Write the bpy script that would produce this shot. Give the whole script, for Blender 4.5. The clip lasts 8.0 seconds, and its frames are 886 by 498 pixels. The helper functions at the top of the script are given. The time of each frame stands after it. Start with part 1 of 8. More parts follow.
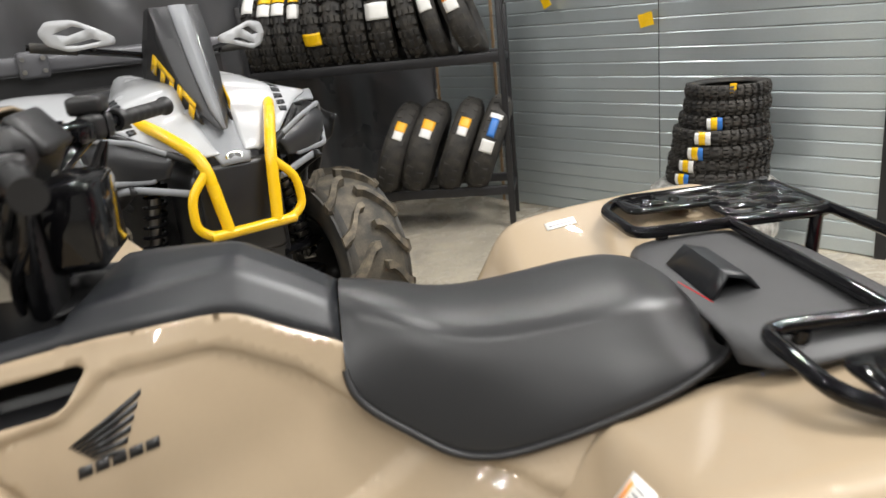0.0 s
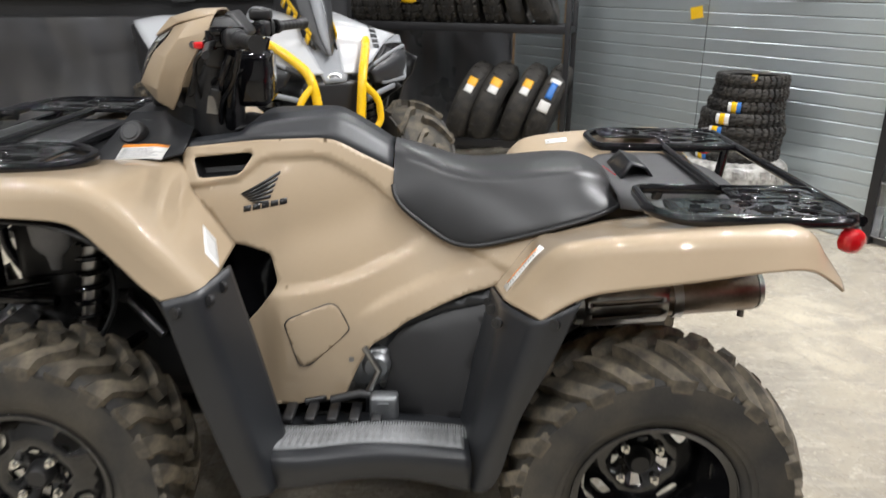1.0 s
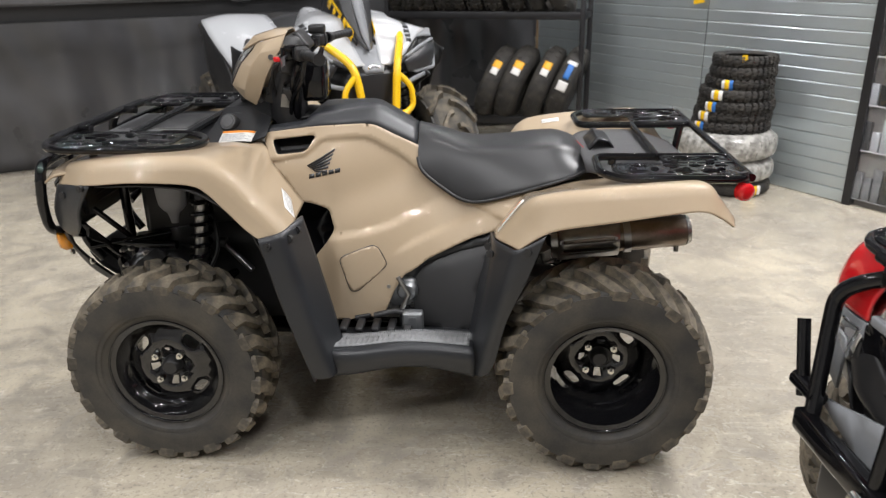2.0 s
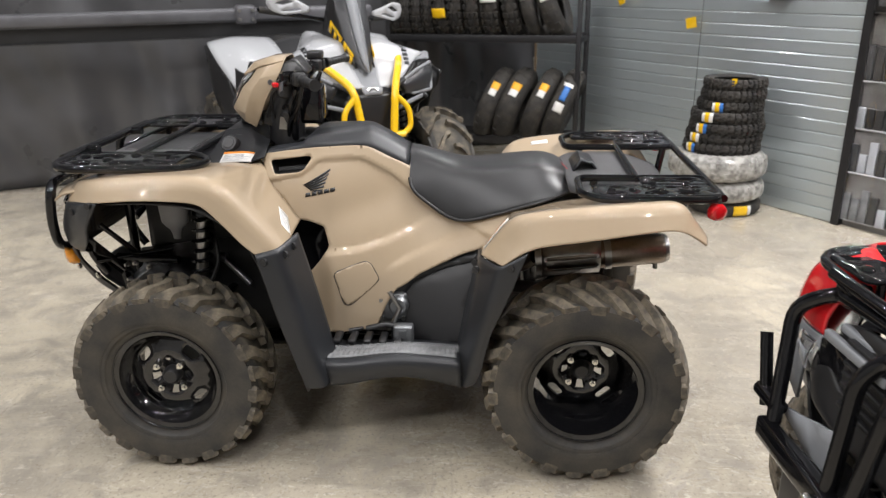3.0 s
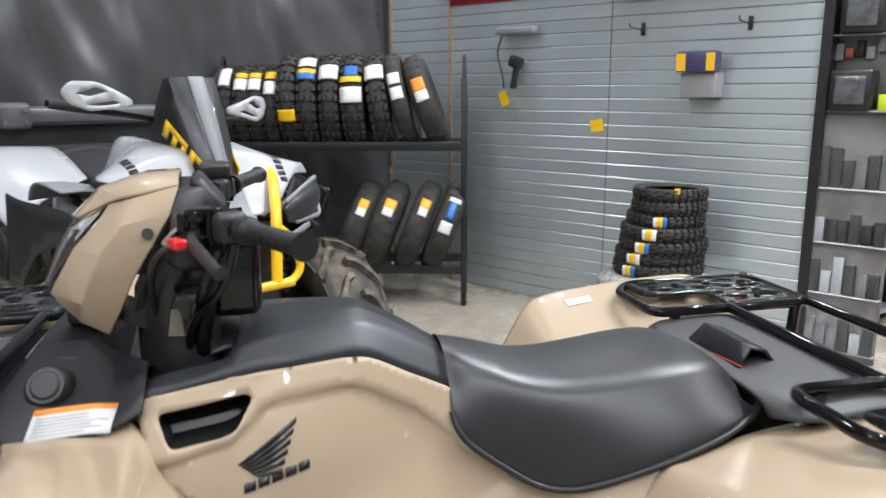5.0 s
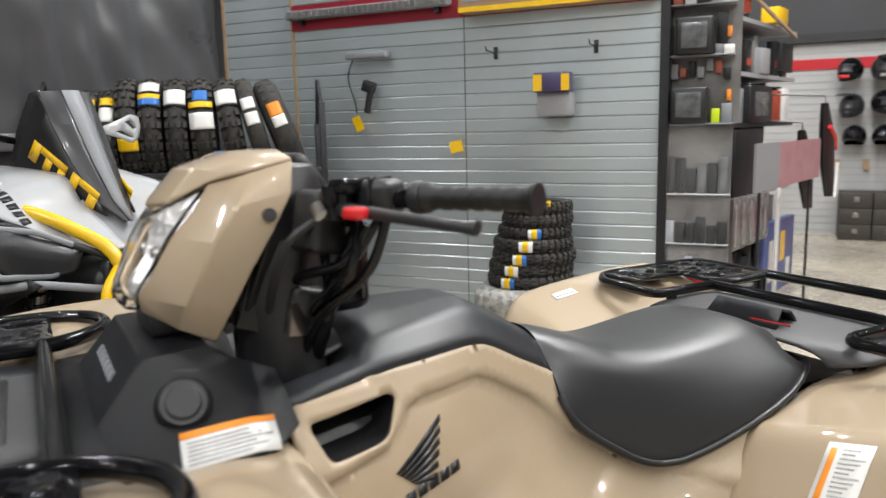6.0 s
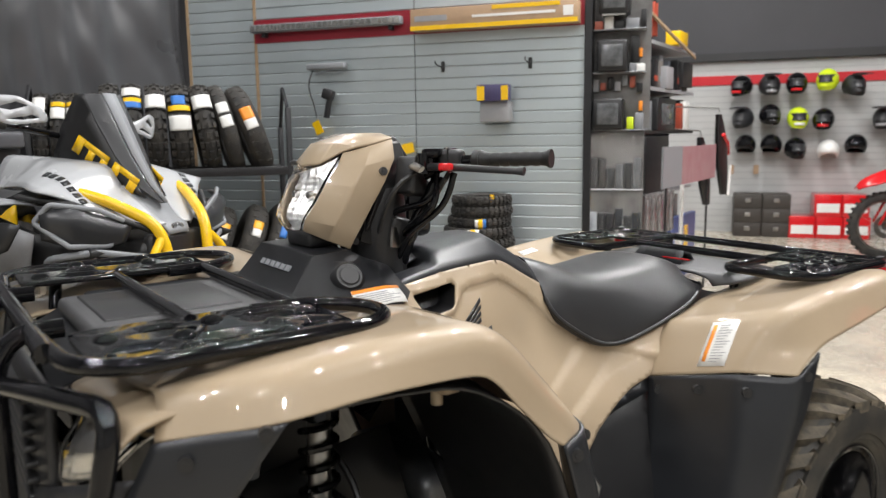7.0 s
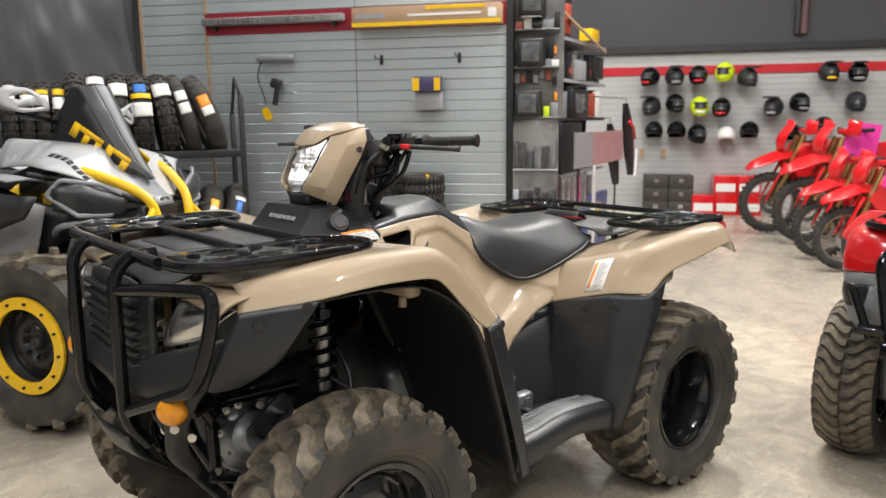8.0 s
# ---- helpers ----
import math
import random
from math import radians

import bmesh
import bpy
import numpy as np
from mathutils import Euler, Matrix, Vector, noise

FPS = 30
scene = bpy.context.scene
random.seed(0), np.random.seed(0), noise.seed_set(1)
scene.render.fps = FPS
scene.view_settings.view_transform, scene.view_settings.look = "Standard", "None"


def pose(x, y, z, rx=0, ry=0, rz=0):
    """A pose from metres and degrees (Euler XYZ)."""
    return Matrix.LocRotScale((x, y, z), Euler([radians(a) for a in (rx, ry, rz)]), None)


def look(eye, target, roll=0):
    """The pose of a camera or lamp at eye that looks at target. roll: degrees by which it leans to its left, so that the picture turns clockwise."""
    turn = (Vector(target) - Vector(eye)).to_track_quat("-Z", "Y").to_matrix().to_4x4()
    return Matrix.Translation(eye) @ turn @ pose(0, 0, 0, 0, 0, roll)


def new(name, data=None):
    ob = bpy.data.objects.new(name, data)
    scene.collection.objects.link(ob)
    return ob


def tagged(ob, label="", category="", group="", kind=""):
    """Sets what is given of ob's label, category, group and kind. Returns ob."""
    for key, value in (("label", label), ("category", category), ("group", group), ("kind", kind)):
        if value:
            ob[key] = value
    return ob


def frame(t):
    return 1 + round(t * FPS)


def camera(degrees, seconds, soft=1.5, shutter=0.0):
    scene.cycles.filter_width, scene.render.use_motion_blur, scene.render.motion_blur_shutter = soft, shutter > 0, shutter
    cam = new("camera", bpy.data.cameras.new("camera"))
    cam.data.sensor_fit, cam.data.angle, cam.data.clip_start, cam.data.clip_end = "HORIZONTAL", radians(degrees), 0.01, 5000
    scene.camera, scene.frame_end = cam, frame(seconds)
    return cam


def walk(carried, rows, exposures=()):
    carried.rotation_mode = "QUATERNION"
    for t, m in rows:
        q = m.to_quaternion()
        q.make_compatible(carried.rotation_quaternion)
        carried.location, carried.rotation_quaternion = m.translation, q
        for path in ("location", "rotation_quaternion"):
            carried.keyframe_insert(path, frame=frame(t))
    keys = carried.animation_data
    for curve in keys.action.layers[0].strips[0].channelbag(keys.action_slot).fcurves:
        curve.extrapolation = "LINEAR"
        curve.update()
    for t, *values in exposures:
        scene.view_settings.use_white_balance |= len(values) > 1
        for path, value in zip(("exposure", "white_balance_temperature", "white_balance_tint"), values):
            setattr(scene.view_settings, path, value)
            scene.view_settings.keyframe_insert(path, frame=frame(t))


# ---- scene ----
cam = camera(61.0, 8.0, soft=1.2, shutter=0.3)
cam.data.dof.use_dof, cam.data.dof.focus_distance, cam.data.dof.aperture_fstop = True, 1.8, 4.8
PATH = [
    (0, (0.147, -1.067, 1.302), (0.307, 0.832, 0.694), -5.8),
    (0.5, (0.159, -1.463, 1.285), (0.265, 0.442, 0.684), -1.4),
    (1, (0.215, -1.843, 1.293), (0.194, 0.042, 0.625), 0.7),
    (1.5, (0.254, -2.194, 1.369), (0.16, -0.341, 0.622), -0.3),
    (2.8, (0.384, -2.585, 1.477), (0.234, -0.712, 0.79), -1.1),
    (3, (0.37, -2.538, 1.473), (0.226, -0.664, 0.788), -0.9),
    (3.5, (0.235, -2.303, 1.441), (0.129, -0.424, 0.765), -0.2),
    (4, (0.156, -1.947, 1.384), (0.123, -0.052, 0.747), 0.7),
    (4.5, (0.015, -1.566, 1.374), (0.156, 0.364, 0.869), 1.0),
    (5, (-0.189, -1.225, 1.354), (0.241, 0.684, 0.937), -0.2),
    (5.2, (-0.264, -1.099, 1.321), (0.264, 0.787, 0.916), 0.0),
    (6.3, (-0.767, -0.999, 1.24), (0.286, 0.675, 0.943), -1.6),
    (6.5, (-0.869, -1.115, 1.229), (0.21, 0.542, 0.935), -1.3),
    (7, (-1.129, -1.393, 1.224), (0.018, 0.218, 0.925), -0.8),
    (7.5, (-1.351, -1.629, 1.231), (-0.106, -0.094, 0.922), -0.6),
    (8, (-1.558, -1.848, 1.236), (-0.268, -0.357, 0.896), -0.6),
]
walk(cam, [(t, look(eye, target, roll)) for t, eye, target, roll in PATH],
     [(0, 0.04, 6500, 10), (1, 0.03, 6250, 11), (3, 0.04, 6350, 13), (3.5, 0.07, 6300, 13), (4.5, 0.12, 6200, 13), (5, 0.14, 5950, 11), (6.5, 0.0, 6450, 10), (7, 0.04, 6350, 11), (8, 0.09, 6550, 11)])

# ---- light: a windowless showroom under rows of linear ceiling lamps ----
scene.view_settings.exposure = 0.0
world = bpy.data.worlds.new("world")
world.use_nodes = True
world.node_tree.nodes["Background"].inputs[0].default_value = (0.9, 0.95, 1.0, 1)
world.node_tree.nodes["Background"].inputs[1].default_value = 0.085
scene.world = world
LAMP_Z = 4.7


def ceiling_lamp(x, y, turn, watts):
    """One linear fitting: two short bright tubes end to end."""
    for k in (-0.36, 0.36):
        data = bpy.data.lights.new("ceiling_lamp", "AREA")
        data.shape, data.size, data.size_y, data.energy = "RECTANGLE", 0.13, 0.075, watts * 0.53
        data.color = (1.0, 0.985, 0.955)
        new("ceiling_lamp", data).matrix_world = pose(x, y, LAMP_Z, 0, 0, turn) @ pose(k, 0, 0)


WATTS = {(3, 1): 112, (1, 3): 90, (2, 4): 72, (3, 2): 34, (2, 1): 76, (1, 1): 48, (1, 0): 40, (2, 2): 27, (1, 2): 34}
for row in range(5):
    for col in range(5):
        ceiling_lamp(-4.6 + col * 2.9 - row * 0.9, -5.6 + row * 2.3 + col * 1.0, 24, WATTS.get((row, col), (84, 22, 50, 54, 42)[row]))
# Added fill outside the grid; brightens the slat board's free end.
ceiling_lamp(2.65, 0.80, 24, 135)


# ---- helpers of this scene ----
def nodes_of(name):
    m = bpy.data.materials.new(name)
    m.use_nodes = True
    return m, m.node_tree.nodes, m.node_tree.links, m.node_tree.nodes["Principled BSDF"]


def material(name, colour, rough=0.5, metal=0.0, vary=0.12, scale=8.0, bump=0.0, grain=120.0, coat=0.0, second=None, rough_vary=0.1, by_object=0.0, spec=0.5, coat_rough=0.06):
    """A surface with blotches at one scale, grain at another, uneven gloss and fine relief."""
    m, nodes, links, bsdf = nodes_of(name)
    where = nodes.new("ShaderNodeTexCoord")
    big = nodes.new("ShaderNodeTexNoise")
    big.inputs["Scale"].default_value, big.inputs["Detail"].default_value = scale, 6
    links.new(where.outputs["Object"], big.inputs["Vector"])
    fine = nodes.new("ShaderNodeTexNoise")
    fine.inputs["Scale"].default_value, fine.inputs["Detail"].default_value = grain, 3
    links.new(where.outputs["Object"], fine.inputs["Vector"])
    mix = nodes.new("ShaderNodeMix")
    mix.data_type = "RGBA"
    other = second or [c * (1 - 2 * vary) for c in colour]
    mix.inputs["A"].default_value, mix.inputs["B"].default_value = (*other, 1), (*colour, 1)
    ramp = nodes.new("ShaderNodeMapRange")
    ramp.inputs["From Min"].default_value, ramp.inputs["From Max"].default_value = 0.3, 0.62
    links.new(big.outputs["Fac"], ramp.inputs["Value"])
    links.new(ramp.outputs["Result"], mix.inputs["Factor"])
    out = mix.outputs["Result"]
    hue = nodes.new("ShaderNodeHueSaturation")
    links.new(out, hue.inputs["Color"])
    speck = nodes.new("ShaderNodeMapRange")
    speck.inputs["To Min"].default_value, speck.inputs["To Max"].default_value = 1 - vary, 1 + vary
    links.new(fine.outputs["Fac"], speck.inputs["Value"])
    if by_object:
        info, per = nodes.new("ShaderNodeObjectInfo"), nodes.new("ShaderNodeMapRange")
        per.inputs["To Min"].default_value, per.inputs["To Max"].default_value = 1 - by_object, 1 + by_object
        links.new(info.outputs["Random"], per.inputs["Value"])
        times = nodes.new("ShaderNodeMath")
        times.operation = "MULTIPLY"
        links.new(speck.outputs["Result"], times.inputs[0])
        links.new(per.outputs["Result"], times.inputs[1])
        links.new(times.outputs["Value"], hue.inputs["Value"])
    else:
        links.new(speck.outputs["Result"], hue.inputs["Value"])
    links.new(hue.outputs["Color"], bsdf.inputs["Base Color"])
    gloss = nodes.new("ShaderNodeMapRange")
    gloss.inputs["To Min"].default_value, gloss.inputs["To Max"].default_value = max(rough - rough_vary, 0.02), min(rough + rough_vary, 1)
    links.new(big.outputs["Fac"], gloss.inputs["Value"])
    links.new(gloss.outputs["Result"], bsdf.inputs["Roughness"])
    bsdf.inputs["Metallic"].default_value = metal
    bsdf.inputs["Specular IOR Level"].default_value = spec
    bsdf.inputs["Coat Weight"].default_value, bsdf.inputs["Coat Roughness"].default_value = coat, coat_rough
    if bump:
        relief = nodes.new("ShaderNodeBump")
        relief.inputs["Strength"].default_value, relief.inputs["Distance"].default_value = bump, 0.002
        links.new(fine.outputs["Fac"], relief.inputs["Height"])
        links.new(relief.outputs["Normal"], bsdf.inputs["Normal"])
    return m


def glass(name, colour=(1, 1, 1), rough=0.02):
    m, nodes, links, bsdf = nodes_of(name)
    bsdf.inputs["Base Color"].default_value = (*colour, 1)
    bsdf.inputs["Transmission Weight"].default_value = 1.0
    bsdf.inputs["Roughness"].default_value, bsdf.inputs["IOR"].default_value = rough, 1.45
    return m


def thing(name, label, category, place=None, group="", kind=""):
    ob = new(name)
    ob.empty_display_size = 0.1
    if place is not None:
        ob.matrix_world = place
    return tagged(ob, label, category, group, kind)


def mesh_of(name, bm, mat, angle=48):
    me = bpy.data.meshes.new(name)
    bm.normal_update()
    bm.to_mesh(me)
    bm.free()
    for m in mat if isinstance(mat, (list, tuple)) else [mat]:
        me.materials.append(m)
    me.set_sharp_from_angle(angle=radians(angle))
    for p in me.polygons:
        p.use_smooth = True
    return me


def part(name, bm, mat, parent=None, label="", thick=0.0, bevel=0.0, sub=0, angle=48, offset=0.0):
    """Links a bmesh as one mesh object, under a thing or a part where one is given."""
    ob = new(name, mesh_of(name, bm, mat, angle))
    if mat.name == "clear_lens":
        ob.visible_shadow = False
    if parent is not None:
        ob.parent = parent
    if thick:
        s = ob.modifiers.new("solidify", "SOLIDIFY")
        s.thickness, s.offset = thick, offset
    if bevel:
        b = ob.modifiers.new("bevel", "BEVEL")
        b.width, b.segments, b.limit_method, b.angle_limit = bevel, 2, "ANGLE", radians(30)
        b.harden_normals = False
    if sub:
        s = ob.modifiers.new("subsurf", "SUBSURF")
        s.levels = s.render_levels = sub
    return tagged(ob, label)


def moved(bm, m):
    bmesh.ops.transform(bm, matrix=m, verts=bm.verts)
    return bm


def mirrored(bm):
    """A copy on the other side of the plane y = 0."""
    other = bm.copy()
    for v in other.verts:
        v.co.y = -v.co.y
    bmesh.ops.reverse_faces(other, faces=other.faces)
    return other


def joined(*bms):
    out = bmesh.new()
    for bm in bms:
        me = bpy.data.meshes.new("join")
        bm.to_mesh(me)
        bm.free()
        out.from_mesh(me)
        bpy.data.meshes.remove(me)
    return out


def box(x0, x1, y0, y1, z0, z1, bm=None):
    bm = bm or bmesh.new()
    vs = [bm.verts.new((x, y, z)) for x in (x0, x1) for y in (y0, y1) for z in (z0, z1)]
    for f in ((0, 1, 3, 2), (4, 6, 7, 5), (0, 4, 5, 1), (2, 3, 7, 6), (0, 2, 6, 4), (1, 5, 7, 3)):
        bm.faces.new([vs[i] for i in f])
    return bm


def rounded_box(x0, x1, y0, y1, z0, z1, r=0.01, seg=2):
    bm = box(x0, x1, y0, y1, z0, z1)
    bmesh.ops.bevel(bm, geom=list(bm.edges), offset=r, segments=seg, affect="EDGES", profile=0.5)
    return bm


def catmull(pts, n, closed=False):
    """A smooth line of n points a span through the given points."""
    pts = [Vector(p) for p in pts]
    k = len(pts)
    out = []
    for i in range(k if closed else k - 1):
        a, b, c, d = (pts[(i + j) % k] if closed else pts[min(max(i + j, 0), k - 1)] for j in (-1, 0, 1, 2))
        for s in range(n):
            t = s / n
            out.append(0.5 * ((2 * b) + (c - a) * t + (2 * a - 5 * b + 4 * c - d) * t * t + (3 * b - a - 3 * c + d) * t**3))
    if not closed:
        out.append(pts[-1])
    return out


def filleted(pts, r, n=4, closed=False):
    """A polyline whose corners are rounded with the radius r."""
    pts = [Vector(p) for p in pts]
    k, out = len(pts), []
    for i, p in enumerate(pts):
        if not closed and i in (0, k - 1):
            out.append(p)
            continue
        a, b = pts[i - 1] - p, pts[(i + 1) % k] - p
        cut = min(r, a.length * 0.49, b.length * 0.49)
        a, b = p + a.normalized() * cut, p + b.normalized() * cut
        for s in range(n + 1):
            t = s / n
            out.append((1 - t) ** 2 * a + 2 * t * (1 - t) * p + t * t * b)
    return out


def grid(rows, close_u=False, close_v=False, bm=None):
    """Faces over rows of points."""
    bm = bm or bmesh.new()
    vs = [[bm.verts.new(p) for p in row] for row in rows]
    nu, nv = len(vs), len(vs[0])
    for i in range(nu if close_u else nu - 1):
        for j in range(nv if close_v else nv - 1):
            q = [vs[i][j], vs[(i + 1) % nu][j], vs[(i + 1) % nu][(j + 1) % nv], vs[i][(j + 1) % nv]]
            bm.faces.new(q)
    return bm


def loft(sections, nu=5, nv=4, close_v=False, caps=False):
    """A smooth skin through sections that have the same number of control points."""
    rows = [catmull(s, nv, close_v) for s in sections]
    cols = [catmull([r[j] for r in rows], nu) for j in range(len(rows[0]))]
    rows = [[c[i] for c in cols] for i in range(len(cols[0]))]
    bm = grid(rows, False, close_v)
    if caps:
        bm.verts.ensure_lookup_table()
        n = len(rows[0])
        bm.faces.new([bm.verts[i] for i in range(n)])
        bm.faces.new([bm.verts[len(bm.verts) - n + i] for i in range(n)])
        bmesh.ops.recalc_face_normals(bm, faces=bm.faces)
    return bm


def folded(stations, r=0.02, nu=5, nv=4):
    """A skin over stations of straight runs whose corners are rounded: flat faces with crisp folds."""
    rows = []
    for pts in stations:
        line, run = filleted(pts, r, nv), []
        for i, (a, b) in enumerate(zip(line, line[1:])):
            run += [a] if i % (nv + 1) else [a, a.lerp(b, 0.1), a.lerp(b, 0.5), a.lerp(b, 0.9)]
        rows.append(run + [line[-1]])
    cols = [catmull([row[j] for row in rows], nu) for j in range(len(rows[0]))]
    return grid([[c[i] for c in cols] for i in range(len(cols[0]))])


def tube(pts, r, n=10, closed=False, bend=0.0, flat=1.0, bm=None):
    """A round bar along a line; bend rounds its corners."""
    pts = filleted(pts, bend, 4, closed) if bend else [Vector(p) for p in pts]
    k = len(pts)
    rings, up = [], None
    for i, p in enumerate(pts):
        a = pts[(i - 1) % k] if closed or i else p
        b = pts[(i + 1) % k] if closed or i < k - 1 else p
        way = (b - a).normalized()
        if up is None:
            up = way.orthogonal().normalized()
        up = (up - way * up.dot(way)).normalized()
        side = way.cross(up)
        rr = r[i] if isinstance(r, (list, tuple)) else r
        rings.append([p + rr * (math.cos(t) * up + flat * math.sin(t) * side) for t in (2 * math.pi * j / n for j in range(n))])
    bm = bm or bmesh.new()
    start = len(bm.verts)
    grid(rings, closed, True, bm)
    if not closed:
        bm.verts.ensure_lookup_table()
        bm.faces.new([bm.verts[start + j] for j in range(n)][::-1])
        bm.faces.new([bm.verts[len(bm.verts) - n + j] for j in range(n)])
    return bm


def lathe(profile, n=48, closed=False):
    """Turns a line of (radius, y) round the y axis."""
    rings = [[(r * math.cos(t), y, r * math.sin(t)) for t in (2 * math.pi * j / n for j in range(n))] for r, y in profile]
    bm = grid(rings, closed, True)
    bmesh.ops.recalc_face_normals(bm, faces=bm.faces)
    return bm


def cylinder(a, b, r, n=16, r2=None):
    return tube([a, b], [r, r if r2 is None else r2], n)


def inside(p, poly):
    x, y, hit = p[0], p[1], False
    for (ax, ay), (bx, by) in zip(poly, [*poly[1:], poly[0]]):
        if (ay > y) != (by > y) and x < (bx - ax) * (y - ay) / (by - ay) + ax:
            hit = not hit
    return hit


def panel(outline, place, holes=(), step=0.03, creases=()):
    """A sheet with a free outline, holes and crease lines in (u, v), bent by place(u, v)."""
    from mathutils.geometry import delaunay_2d_cdt
    loops = [[Vector(p[:2]) for p in loop] for loop in (outline, *holes)]
    points, edges = [], []
    for loop in loops:
        dense = []
        for a, b in zip(loop, [*loop[1:], loop[0]]):
            k = max(1, math.ceil((b - a).length / step))
            dense += [a.lerp(b, i / k) for i in range(k)]
        first = len(points)
        points += dense
        edges += [(first + i, first + (i + 1) % len(dense)) for i in range(len(dense))]
    flat = [[(p.x, p.y) for p in loop] for loop in loops]
    keep = lambda p: inside(p, flat[0]) and not any(inside(p, h) for h in flat[1:])
    for line in creases:
        line = [Vector(p[:2]) for p in line]
        dense = [a.lerp(b, i / k) for a, b in zip(line, line[1:]) for k in [max(1, math.ceil((b - a).length / step))] for i in range(k)] + [line[-1]]
        for a, b in zip(dense, dense[1:]):
            if keep(a) and keep(b):
                edges.append((len(points), len(points) + 1))
                points += [a, b]
    rim = list(points)
    us, vs = [p.x for p in loops[0]], [p.y for p in loops[0]]
    row, v = 0, min(vs) + step * 0.5
    while v < max(vs):
        u = min(us) + step * (0.5 if row % 2 else 0.0)
        while u < max(us):
            p = Vector((u, v))
            if keep(p) and min((p - q).length for q in rim) > step * 0.45:
                points.append(p)
            u += step
        v, row = v + step * 0.87, row + 1
    verts, _, faces, *_ = delaunay_2d_cdt(points, edges, [], 0, 1e-5)
    bm = bmesh.new()
    made = [bm.verts.new(place(p.x, p.y)) for p in verts]
    for f in faces:
        c = sum((verts[i] for i in f), Vector((0, 0))) / len(f)
        if keep(c):
            bm.faces.new([made[i] for i in f])
    bmesh.ops.delete(bm, geom=[v for v in bm.verts if not v.link_faces], context="VERTS")
    return bm


# ---- materials ----
TAN = material("tan_plastic", (0.400, 0.311, 0.210), 0.38, vary=0.02, scale=3, coat=0.9, rough_vary=0.04, spec=0.3, coat_rough=0.018)
GREY = material("dark_grey_moulded_plastic", (0.019, 0.0205, 0.0235), 0.36, spec=0.48, vary=0.08, scale=6, bump=0.08, grain=700)
DECK_GREY = material("grey_textured_plastic", (0.052, 0.052, 0.054), 0.5, vary=0.08, scale=8, bump=0.12, grain=600)
DASH = material("black_dash_plastic", (0.009, 0.0095, 0.011), 0.42, spec=0.25, vary=0.1, scale=8, bump=0.08, grain=600)
BLACK = material("black_plastic", (0.017, 0.017, 0.018), 0.40, vary=0.1, scale=9, bump=0.1, grain=300)
GLOSS = material("gloss_black_paint", (0.005, 0.005, 0.006), 0.06, vary=0.1, scale=10, rough_vary=0.03, bump=0.05, grain=70, spec=0.42)
ENAMEL = material("black_rim_enamel", (0.006, 0.006, 0.007), 0.12, vary=0.1, scale=10, coat=0.7, rough_vary=0.03, coat_rough=0.04)
VINYL = material("black_seat_vinyl", (0.0115, 0.012, 0.0135), 0.36, spec=0.62, vary=0.06, scale=5, bump=0.06, grain=900, rough_vary=0.05)
VINYL.node_tree.nodes["Principled BSDF"].inputs["Sheen Weight"].default_value = 0.07
GRIP = material("grip_rubber", (0.010, 0.010, 0.0105), 0.5, vary=0.1, scale=20, bump=0.2, grain=300)
RUBBER = material("tyre_rubber", (0.022, 0.021, 0.02), 0.72, vary=0.2, scale=14, bump=0.3, grain=160, second=(0.05, 0.044, 0.036))
DUSTY = material("dusty_tyre_rubber", (0.029, 0.028, 0.0265), 0.62, vary=0.25, scale=9, bump=0.3, grain=160, second=(0.072, 0.063, 0.049))
LUG = material("dusty_lug_rubber", (0.070, 0.062, 0.050), 0.75, vary=0.3, scale=26, bump=0.35, grain=150, second=(0.20, 0.165, 0.115), by_object=0.25)
BAND_DUST = material("dusty_tread_rubber", (0.046, 0.042, 0.035), 0.72, vary=0.3, scale=16, bump=0.35, grain=150, second=(0.125, 0.104, 0.073))
TREAD = material("worn_tread_plastic", (0.22, 0.225, 0.23), 0.5, vary=0.15, scale=30, bump=0.4, grain=260)
MIRROR = material("lamp_mirror", (0.96, 0.96, 0.96), 0.42, metal=1.0, vary=0.02, scale=20, rough_vary=0.02)
STEEL = material("bare_steel", (0.42, 0.41, 0.39), 0.32, metal=1.0, vary=0.12, scale=18, bump=0.1)
CHROME = material("bright_zinc", (0.75, 0.74, 0.7), 0.18, metal=1.0, vary=0.08, scale=20)
MUFFLER = material("heat_tinted_steel", (0.30, 0.26, 0.22), 0.38, metal=1.0, vary=0.2, scale=12, second=(0.2, 0.15, 0.11))
CASE = material("dark_cast_metal", (0.16, 0.16, 0.165), 0.30, metal=0.8, vary=0.15, scale=20, bump=0.2)
ALLOY = material("cast_alloy", (0.30, 0.31, 0.32), 0.45, metal=0.9, vary=0.12, scale=20, bump=0.2)
CLEAR = glass("clear_lens")
AMBER = material("amber_lens", (0.75, 0.28, 0.01), 0.12, vary=0.05, scale=60, coat=0.6)
RED_LENS = material("red_lens", (0.55, 0.008, 0.012), 0.12, vary=0.1, scale=60, coat=0.6)
YELLOW = material("yellow_paint", (0.85, 0.52, 0.008), 0.25, vary=0.03, scale=6, coat=0.3)
WHITE = material("white_plastic", (0.45, 0.46, 0.475), 0.25, vary=0.02, scale=5, coat=0.3)
SILVER = material("silver_plastic", (0.24, 0.25, 0.265), 0.45, vary=0.05, scale=6)
RED = material("red_plastic", (0.62, 0.012, 0.016), 0.2, vary=0.04, scale=5, coat=0.5)
PAPER = material("white_sticker", (0.78, 0.77, 0.74), 0.4, vary=0.03, scale=20)
ORANGE = material("orange_print", (0.85, 0.28, 0.02), 0.45, vary=0.05, scale=20)
